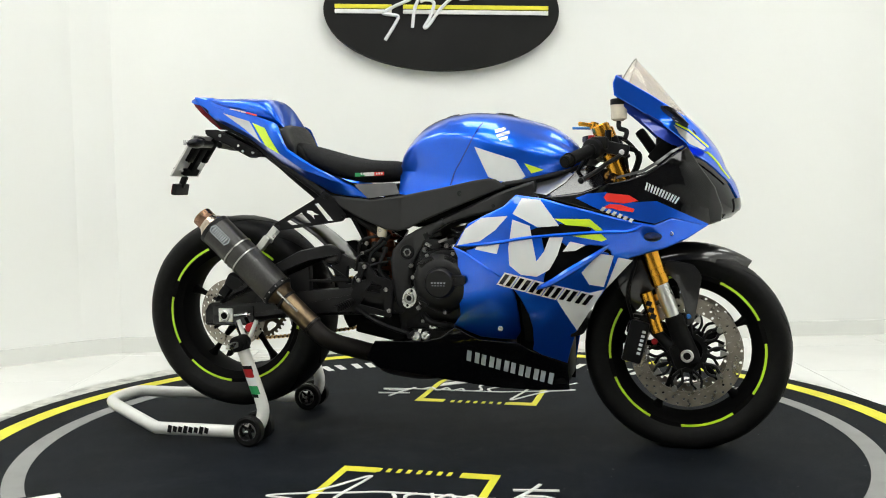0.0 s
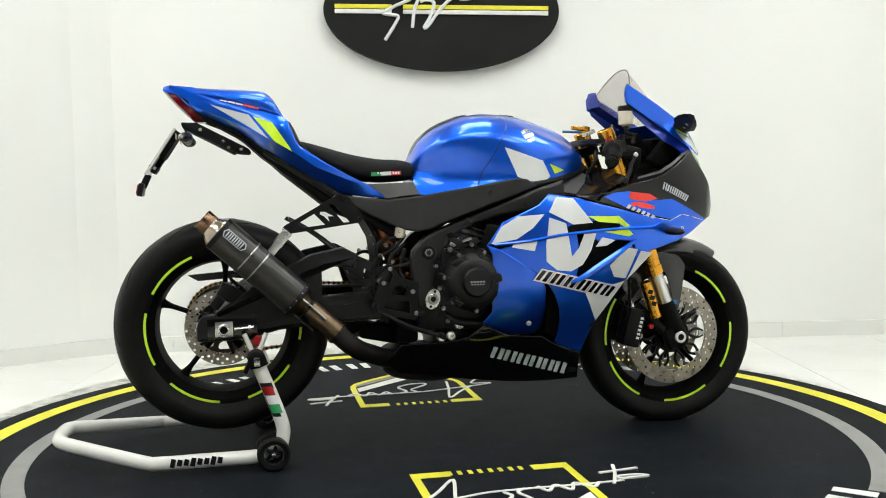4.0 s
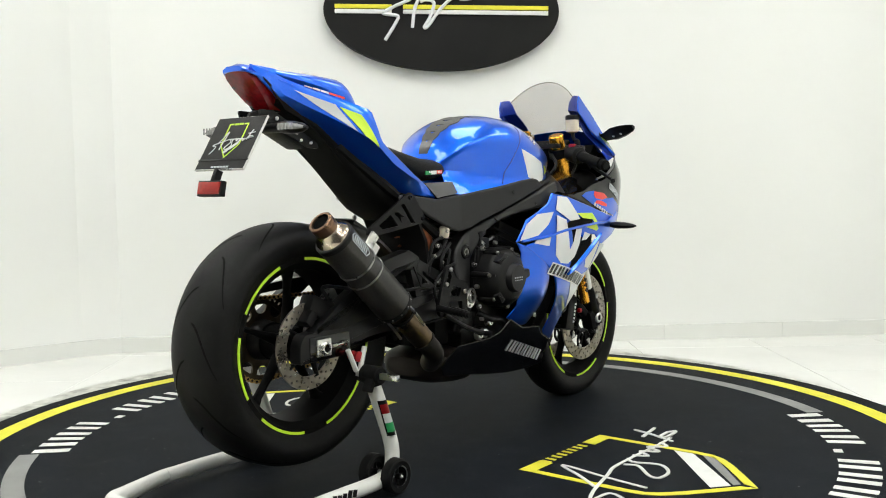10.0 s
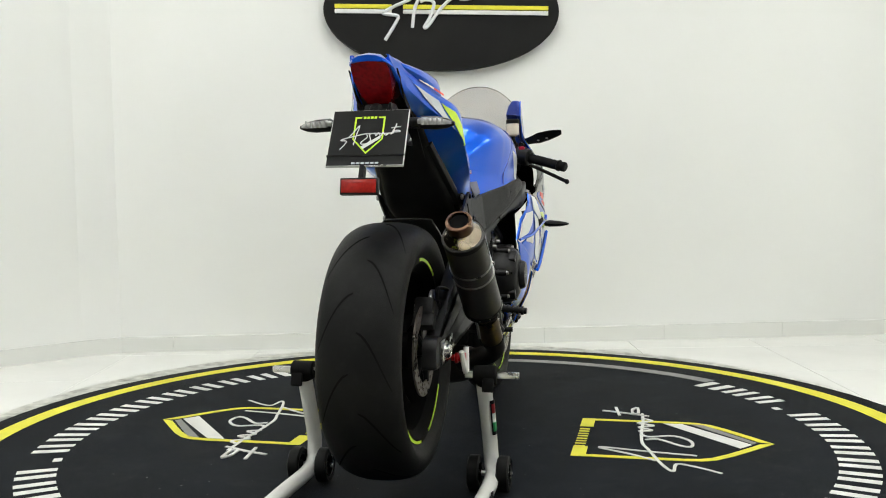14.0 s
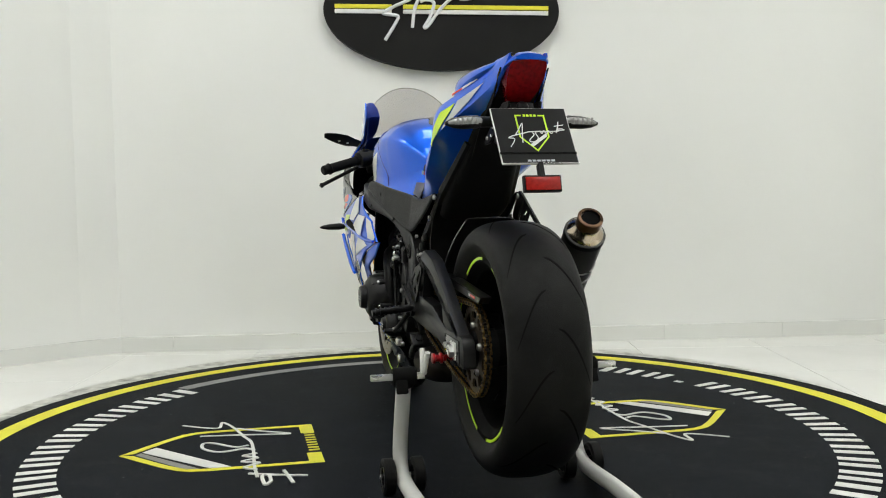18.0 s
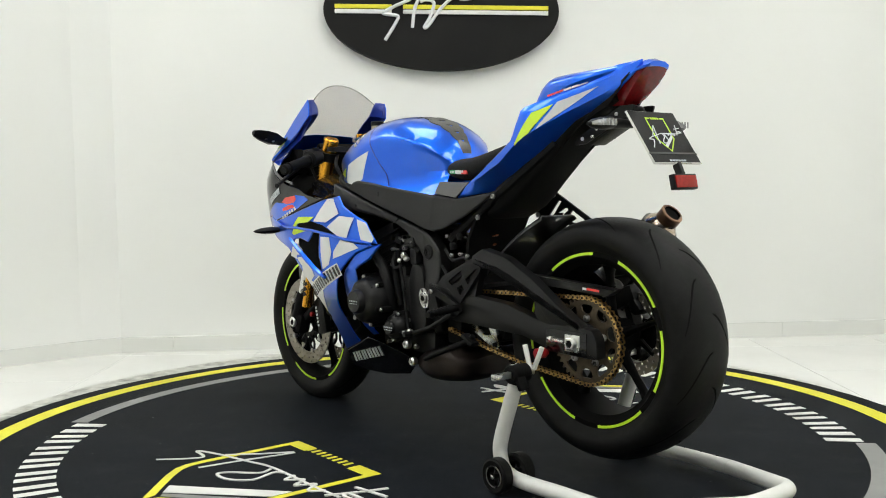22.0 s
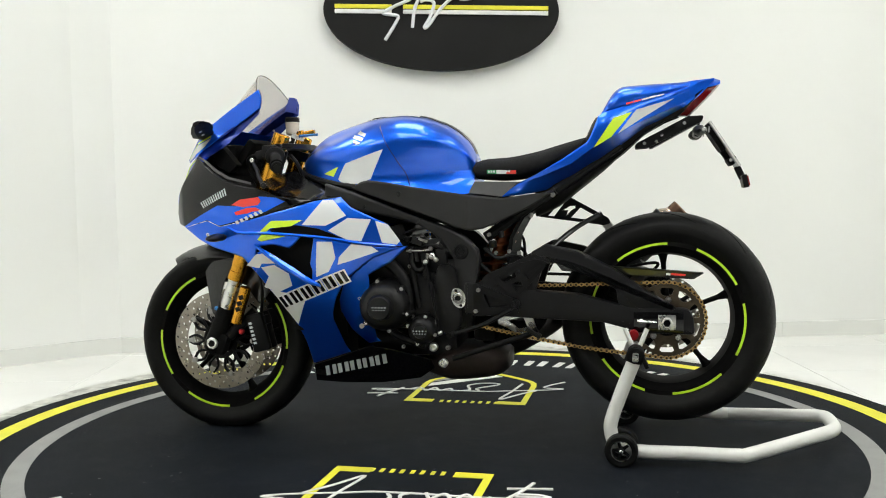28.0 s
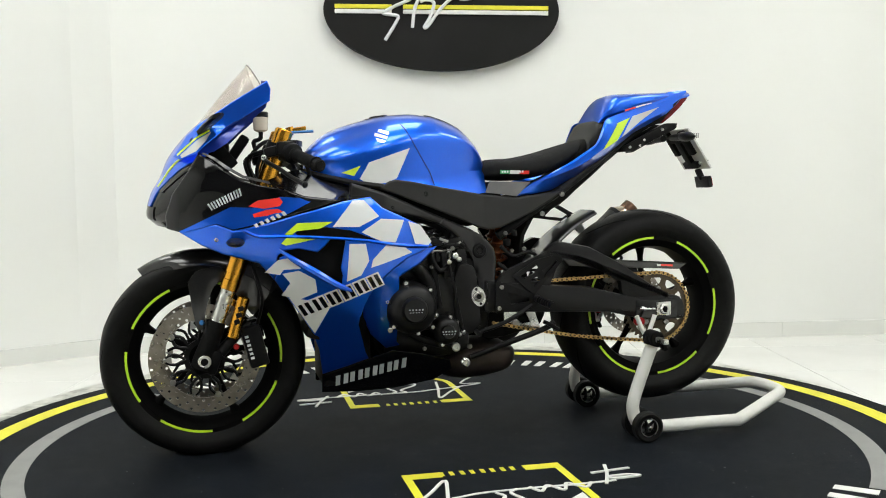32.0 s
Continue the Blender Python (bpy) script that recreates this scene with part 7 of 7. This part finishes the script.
    for u, sc in ((0, 0.7), (0.1, 0.8), (0.3, 0.9), (0.45, 1.2), (0.75, 1.0), (0.92, 0.6), (1, 0.2)):
        c = Vector((0.650, s * (0.198 + 0.132 * u), 0.643 - 0.004 * u))
        loops.append([c + Vector((0.021 * sc * math.cos(a), 0, 0.0105 * sc * math.sin(a))) for a in [2 * math.pi * k / 12 for k in range(12)]])
    rings(bm, loops)
    part("front_indicator", bm, M_BLACK, bike, "smoked black front indicator")

# nose between the cowl halves: blue brow, dark headlight
NOSE = [(0.735, 0.985, 0.128), (0.780, 0.944, 0.140), (0.828, 0.882, 0.166), (0.853, 0.825, 0.170), (0.881, 0.775, 0.160), (0.894, 0.715, 0.118), (0.872, 0.686, 0.09)]
# widths of the blue slope and of its lime edge, by station down the nose
BROW = [(0, 1.0), (7, 0.97), (8.5, 0.84), (10, 0.71), (12, 0.58), (14.6, 0.48), (17, 0.42), (19, 0.30), (24, 0.2)]
LIME = [(0, 0.84), (7, 0.76), (8.3, 0.64), (10.7, 0.50), (13.2, 0.42), (16, 0.38), (24, 0.3)]


def nose_patch(name, i0, i1, material, label, left, right, back=0.10, lift=0.0):
    """A sheet over the nose between two lines across its stations."""
    bm = bmesh.new()
    st = smooth_secs(NOSE, 8)[2 * i0:2 * i1 - 1]
    loops = []
    for k, (x, z, w) in enumerate(st):
        a, b = left(i0 + k / 2), right(i0 + k / 2)
        loop = []
        for j in range(13):
            u = a + (b - a) * j / 12
            loop.append(Vector((x + lift - back * abs(u) ** 2.2, w * u * 1.1 + lift * u, z - 0.02 * u * u)))
        loops.append(loop + [p - Vector((0.006, 0, 0)) for p in reversed(loop)])
    rings(bm, loops)
    return part(name, bm, material, bike, label)


brow_at, lime_at = (lambda k: on_line(BROW, k)), (lambda k: on_line(LIME, k))
nose_patch("headlight", 6, 22, M_GLOSS, "dark headlight cover", lambda k: -1.0, lambda k: 1.0)
nose_patch("nose_brow", 0, 19, M_BLUE, "blue nose slope narrowing to the tip", lambda k: -brow_at(k), brow_at, lift=0.0035)
for s in (1, -1):
    nose_patch("lime_graphic", 7, 15, M_LIME, "slim lime stripe on the nose", lambda k: s * (lime_at(k) - 0.045), lambda k: s * lime_at(k), lift=0.005)
    nose_patch("headlight_slit", 9, 16, M_TRIM, "narrow smoked lens", lambda k: s * (brow_at(k) + 0.03), lambda k: s * (brow_at(k) + 0.13), lift=0.0025)
nose_patch("headlight_lens", 18, 22, M_TRIM, "smoked lens at the tip", lambda k: -0.5, lambda k: 0.5, lift=0.003)
nose_patch("nose_lip", 21, 25, M_GLOSS, "black nose lip", lambda k: -1.0, lambda k: 1.0)
bm = bmesh.new()
body(bm, smooth_secs([(0.60, 0.72, 0.80, 0.13, 0.15, 0, 0.75), (0.70, 0.70, 0.85, 0.13, 0.15, 0, 0.76), (0.78, 0.69, 0.83, 0.10, 0.12, 0, 0.75), (0.84, 0.69, 0.78, 0.06, 0.08, 0, 0.73)], 2), 20, 3)
part("headlight_housing", bm, M_MATT, bike)
# screen
bm = bmesh.new()
loops = []
for k in range(15):
    v = k / 14
    loop = []
    for j in range(17):
        u = -1 + j / 8
        xc, zc = 0.748 - 0.150 * v - 0.006 * math.sin(math.pi * v), 0.975 + 0.179 * v + 0.012 * math.sin(math.pi * v)
        xe, ze = 0.70 - 0.150 * v, 0.950 + 0.105 * v
        q = abs(u) ** 2.2
        loop.append(Vector((xc + (xe - xc) * q, (0.122 + 0.036 * v) * u, zc + (ze - zc) * q)))
    loops.append(loop + [p - Vector((0.002, 0, 0.0015)) for p in reversed(loop)])
rings(bm, loops)
scr = part("windscreen", bm, M_SCREEN, bike, "smoked see-through windscreen")
bm = bmesh.new()
edge_pts = [l[0] for l in loops] + loops[-1][1:16] + [l[16] for l in reversed(loops)]
tube(bm, edge_pts, 0.0013, 6, 1, False)
part("screen_edge", bm, M_DARKPIPE, scr, "dark rim of the windscreen")

# ---- cockpit ----
bm = bmesh.new()
slab(bm, rounded([(0.44, -0.05), (0.46, -0.13), (0.53, -0.13), (0.535, 0.0), (0.53, 0.13), (0.46, 0.13), (0.44, 0.05)], 0.02), 0, 0.022, 0.003)
for v in bm.verts:
    v.co = Vector((v.co.x, v.co.z * 0.95, 0.912 + v.co.y * 0.7))
part("top_clamp", bm, M_BLACK, bike, "black top clamp")
bm = bmesh.new()
turned(bm, (0.485, 0, 0.946), (-0.37, 0, 1), [(0, 0.022), (0.012, 0.022), (0.014, 0.012)], 6)
part("stem_nut", bm, M_ALU, bike)
bm = bmesh.new()
block(bm, (0.565, 0, 0.72), (0.09, 0.24, 0.05), pose(0, 0, 0, 0, 20, 0), 0.012)
part("lower_clamp", bm, M_BLACK, bike)
bm = bmesh.new()
block(bm, (0.455, 0, 0.965), (0.06, 0.02, 0.012), pose(0, 0, 0, 0, 8, 0), 0.003)
rod(bm, (0.47, 0, 0.95), (0.475, 0, 0.972), 0.012, None, 12)
part("steering_damper", bm, M_GOLD, bike, "gold steering damper")
bm = bmesh.new()
rod(bm, (0.47, 0.02, 0.955), (0.405, 0.03, 0.958), 0.004, None, 8)
part("damper_lever", bm, M_BLUEANO, bike)
bm = bmesh.new()
block(bm, (0.635, 0, 0.90), (0.03, 0.17, 0.10), pose(0, 0, 0, 0, -35, 0), 0.01)
block(bm, (0.68, 0, 0.88), (0.05, 0.20, 0.10), None, 0.02)
part("instrument_panel", bm, M_MATT, bike, "black instrument panel")
for s in (1, -1):
    b0, b1 = Vector((0.515, s * 0.125, 0.905)), Vector((0.420, s * 0.340, 0.846))
    d = (b1 - b0).normalized()
    bm = bmesh.new()
    ring_solid(bm, fork_at(0.885, s * 0.102), FD, [(0, 0.026), (0, 0.036), (0.03, 0.036), (0.03, 0.026)], 20)
    rod(bm, b0, b1, 0.011, None, 12)
    part("clip_on_bar", bm, M_BLACK, bike)
    bm = bmesh.new()
    g0 = b0 + d * 0.095
    prof = [(0, 0.019), (0.004, 0.020)]
    for k in range(10):
        prof += [(0.008 + 0.01 * k, 0.0172), (0.013 + 0.01 * k, 0.0165)]
    prof += [(0.115, 0.0172), (0.118, 0.0205), (0.121, 0.0205), (0.122, 0.016), (0.142, 0.0175), (0.146, 0.0145), (0.146, 0.008)]
    turned(bm, g0, d, prof, 20)
    part("grip", bm, M_MATT, bike, "black ribbed handlebar grip")
    bm = bmesh.new()
    turned(bm, b0 + d * 0.036, d, [(0, 0.020), (0.004, 0.029), (0.030, 0.031), (0.052, 0.029), (0.058, 0.019)], 18)
    block(bm, b0 + d * 0.064 + Vector((0.012, 0, 0.012)), (0.05, 0.042, 0.036), None, 0.008)
    part("switchgear", bm, M_BLACK, bike)
    bm = bmesh.new()
    block(bm, b0 + d * 0.06 + Vector((-0.012, 0, 0.028)), (0.018, 0.022, 0.012), None, 0.003)
    part("switch_button", bm, M_REDANO if s < 0 else M_BLACK, bike)
    bm = bmesh.new()
    l0 = b0 + d * 0.05 + Vector((0.066, 0, -0.018))
    tube(bm, [l0, l0 + d * 0.03 + Vector((0.004, 0, -0.006)), l0 + d * 0.08 + Vector((-0.006, 0, -0.014)), l0 + d * 0.13 + Vector((-0.010, 0, -0.022)), l0 + d * 0.19 + Vector((-0.022, 0, -0.032))], 0.0065, 8, 5)
    rings(bm, [circle(l0 + d * (0.185 + 0.008 * k) + Vector((-0.022, 0, -0.032)), d, r, 10) for k, r in ((0, 0.006), (0.5, 0.009), (1.2, 0.009), (1.7, 0.005))])
    part("control_lever", bm, M_BLACK, bike, "black control lever")
    bm = bmesh.new()
    if s < 0:
        block(bm, b0 + d * 0.050 + Vector((0.052, 0, -0.008)), (0.072, 0.036, 0.036), pose(0, 0, 0, 0, 14, 0), 0.009)
        rod(bm, b0 + d * 0.050 + Vector((0.030, 0, 0.0)), b0 + d * 0.050 + Vector((0.030, 0, 0.046)), 0.009, None, 12)
    else:
        block(bm, b0 + d * 0.035 + Vector((0.036, 0, -0.004)), (0.048, 0.034, 0.030), pose(0, 0, 0, 0, 14, 0), 0.008)
    block(bm, b0 + d * 0.052 + Vector((0.012, 0, -0.004)), (0.030, 0.020, 0.046), None, 0.005)
    part("master_cylinder", bm, M_BLACK, bike, "black lever clamp and cylinder")
    bolt(bike, b0 + d * 0.050 + Vector((0.068, s * 0.017, -0.018)), YAX * s, 0.008, 0.003, M_ALU)
    bm = bmesh.new()
    tube(bm, [b0 + d * 0.03 + Vector((0.05, 0, 0)), b0 + Vector((0.09, 0, -0.03)), (0.585, s * 0.10, 0.80), (0.56, s * 0.05, 0.73)], 0.005, 8)
    part("brake_hose", bm, M_BLACK, bike)
bm = bmesh.new()
turned(bm, (0.553, -0.135, 0.965), (0, 0, 1), [(0, 0.012), (0.006, 0.022), (0.045, 0.0235), (0.047, 0.023)], 24)
res = part("brake_reservoir", bm, M_RESERV, bike, "cloudy brake fluid reservoir")
bm = bmesh.new()
turned(bm, (0.553, -0.135, 1.011), (0, 0, 1), [(0, 0.0245), (0.014, 0.0245), (0.017, 0.021)], 24)
part("cap", bm, M_BLACK, res)
bm = bmesh.new()
tube(bm, [(0.553, -0.135, 0.968), (0.555, -0.14, 0.945), (0.575, -0.145, 0.935), (0.57, -0.15, 0.91)], 0.007, 8)
part("reservoir_hose", bm, M_BLACK, bike)
for pts in ([(0.50, 0.03, 0.93), (0.56, 0.06, 0.92), (0.60, 0.05, 0.86), (0.56, 0.03, 0.78)], [(0.50, -0.04, 0.92), (0.55, -0.07, 0.90), (0.57, -0.06, 0.82), (0.50, -0.04, 0.76)], [(0.47, 0.1, 0.89), (0.44, 0.12, 0.86), (0.42, 0.1, 0.80)],
            [(0.47, -0.1, 0.89), (0.45, -0.13, 0.85), (0.42, -0.1, 0.80)]):
    bm = bmesh.new()
    tube(bm, pts, 0.006, 8)
    part("cable", bm, M_BLACK, bike)

# ---- paddock stand: white tube frame, four small wheels ----
stand = empty("paddock_stand", "white tubular rear paddock stand on small black wheels", "paddock stand")
bm = bmesh.new()
tube(bm, [(-0.595, -0.225, 0.30), (-0.562, -0.228, 0.215), (-0.532, -0.230, 0.13), (-0.528, -0.232, 0.09), (-0.545, -0.238, 0.052), (-0.60, -0.242, 0.037), (-0.75, -0.245, 0.037), (-0.87, -0.243, 0.036), (-0.91, -0.230, 0.039), (-1.09, -0.125, 0.066), (-1.135, -0.095, 0.073), (-1.155, -0.055, 0.076),
          (-1.155, 0.055, 0.076), (-1.135, 0.095, 0.073), (-1.09, 0.125, 0.066), (-0.91, 0.238, 0.039), (-0.87, 0.25, 0.036), (-0.75, 0.252, 0.037), (-0.60, 0.252, 0.037), (-0.545, 0.252, 0.052), (-0.528, 0.252, 0.09), (-0.532, 0.252, 0.13), (-0.562, 0.252, 0.215), (-0.595, 0.252, 0.30)], 0.0195, 16, 4)
part("tube_frame", bm, M_STANDW, stand, "white bent tube frame")
for s, yc in ((1, 0.252), (-1, -0.232)):
    bm = bmesh.new()
    turned(bm, (-0.597, yc - 0.03, 0.312), YAX, [(0, 0.020), (0.004, 0.024), (0.056, 0.024), (0.06, 0.020)], 20)
    rod(bm, (-0.59, yc, 0.29), (-0.597, yc, 0.315), 0.026, 0.024, 16)
    block(bm, (-0.62, yc + s * 0.01, 0.295), (0.012, 0.03, 0.045), pose(0, 0, 0, 0, 25, 0), 0.004)
    part("support_head", bm, M_MATT, stand, "black clamp head")
    bm = bmesh.new()
    block(bm, (-0.597, yc + s * 0.055, 0.312), (0.016, 0.06, 0.016), None, 0.003)
    part("support_bar", bm, M_ALU, stand)
    bm = bmesh.new()
    block(bm, (-0.597, yc - s * 0.038, 0.312), (0.016, 0.03, 0.016), None, 0.003)
    part("support_bar", bm, M_ALU, stand)
    bm = bmesh.new()
    for x0, x1 in ((-0.604, -0.628), (-0.59, -0.566)):
        rod(bm, (x0, yc - s * 0.05, 0.318), (x1, yc - s * 0.055, 0.375), 0.007, None, 8)
    part("fork_prong", bm, M_STANDW, stand, "white forked prong")
    for off in (0.038, -0.038):
        c = Vector((-0.558, yc + off, 0.048))
        bm = bmesh.new()
        ring_solid(bm, c, YAX, [(-0.014, 0.030), (-0.016, 0.040), (-0.012, 0.046), (0.012, 0.046), (0.016, 0.040), (0.014, 0.030)], 32)
        wh = part("stand_wheel", bm, M_RUBBER, stand, "small black stand wheel")
        bm = bmesh.new()
        turned(bm, c - YAX * 0.017, YAX, [(0, 0.008), (0.034, 0.008)], 12)
        ring_solid(bm, c, YAX, [(-0.013, 0.027), (-0.013, 0.031), (0.013, 0.031), (0.013, 0.027)], 32)
        for k in range(5):
            a = 2 * math.pi * k / 5
            e = Vector((math.cos(a), 0, math.sin(a)))
            rod(bm, c + e * 0.006, c + e * 0.029, 0.0055, 0.0035, 8)
        part("wheel_rim", bm, M_BLACK, wh)
        bm = bmesh.new()
        turned(bm, c + YAX * (0.0165 * (1 if off > 0 else -1)), YAX * (1 if off > 0 else -1), [(0, 0.006), (0.004, 0.006), (0.006, 0.003)], 10)
        part("wheel_nut", bm, M_ALU, wh)
        bm = bmesh.new()
        ring_solid(bm, c, YAX * (1 if off > 0 else -1), [(0.0135, 0.026), (0.0135, 0.0285), (0.015, 0.0285), (0.015, 0.026)], 32)
        part("rim_ring", bm, M_ALU, wh)
    bm = bmesh.new()
    rod(bm, (-0.558, yc - 0.05, 0.048), (-0.558, yc + 0.05, 0.048), 0.007, None, 10)
    part("wheel_axle", bm, M_ALU, stand)
# tricolour sticker and plain bars
for k, mt in enumerate((M_BLACK, M_REDANO, M_WHITE, M_GREEN)):
    bm = bmesh.new()
    c = Vector((-0.568, -0.229, 0.226)).lerp(Vector((-0.546, -0.230, 0.165)), (k - 1) / 2 if k else 0.5)
    d = Vector((0.022, 0, -0.061)).normalized()
    n = 8
    loops = []
    half, grow, wide = (0.052, 0.0, 0.62) if k == 0 else (0.0135, 0.0006, 0.5)
    for h in (-half, half):
        lp = []
        for q in (0.0203 + grow, 0.0196):
            rng = range(n + 1) if q > 0.02 else range(n, -1, -1)
            for i in rng:
                a = math.pi * (0.30 + wide * (i / n - 0.5) + 0.2)
                lp.append(c + d * (h if k == 0 else h - 0.005 * (k - 2)) + Vector((-math.cos(a) * q, -math.sin(a) * q, 0)))
        loops.append(lp)
    rings(bm, loops)
    part("sticker", bm, mt, stand, "tricolour sticker")
for k in range(8):
    bm = bmesh.new()
    block(bm, (-0.83 + 0.018 * k, -0.2645, 0.040), (0.013, 0.0015, 0.018 if k % 3 else 0.024), pose(0, 0, 0, 0, 14, 0))
    part("black_bar", bm, M_BLACK, stand)


# floor tiles last
tile_me = bpy.data.meshes.new("tile")
bm = bmesh.new()
block(bm, (0, 0, 0), (0.6125, 0.6025, 0.0095), None, 0.001)
bm.to_mesh(tile_me)
bm.free()
tile_me.materials.append(M_TILE)
for i in range(-7, 4):
    for j in range(-12, 3):
        t = new("tile", tile_me)
        t.parent = floor_ob
        t.matrix_basis = pose(1.54 + 0.615 * (i + 0.5), 0.965 + 0.605 * (j + 0.5), FLOOR_Z - 0.0048)


def motions():
    for thing, off, side in ((platform, 0.0, 0.0), (bike, 90.64, -0.009), (stand, 90.64, 0.0)):
        walk(thing, [(2 * i, pose(0, 0, 0, 0, 0, a + off) @ pose(0, side, 0)) for i, a in enumerate(TURN)])


motions()
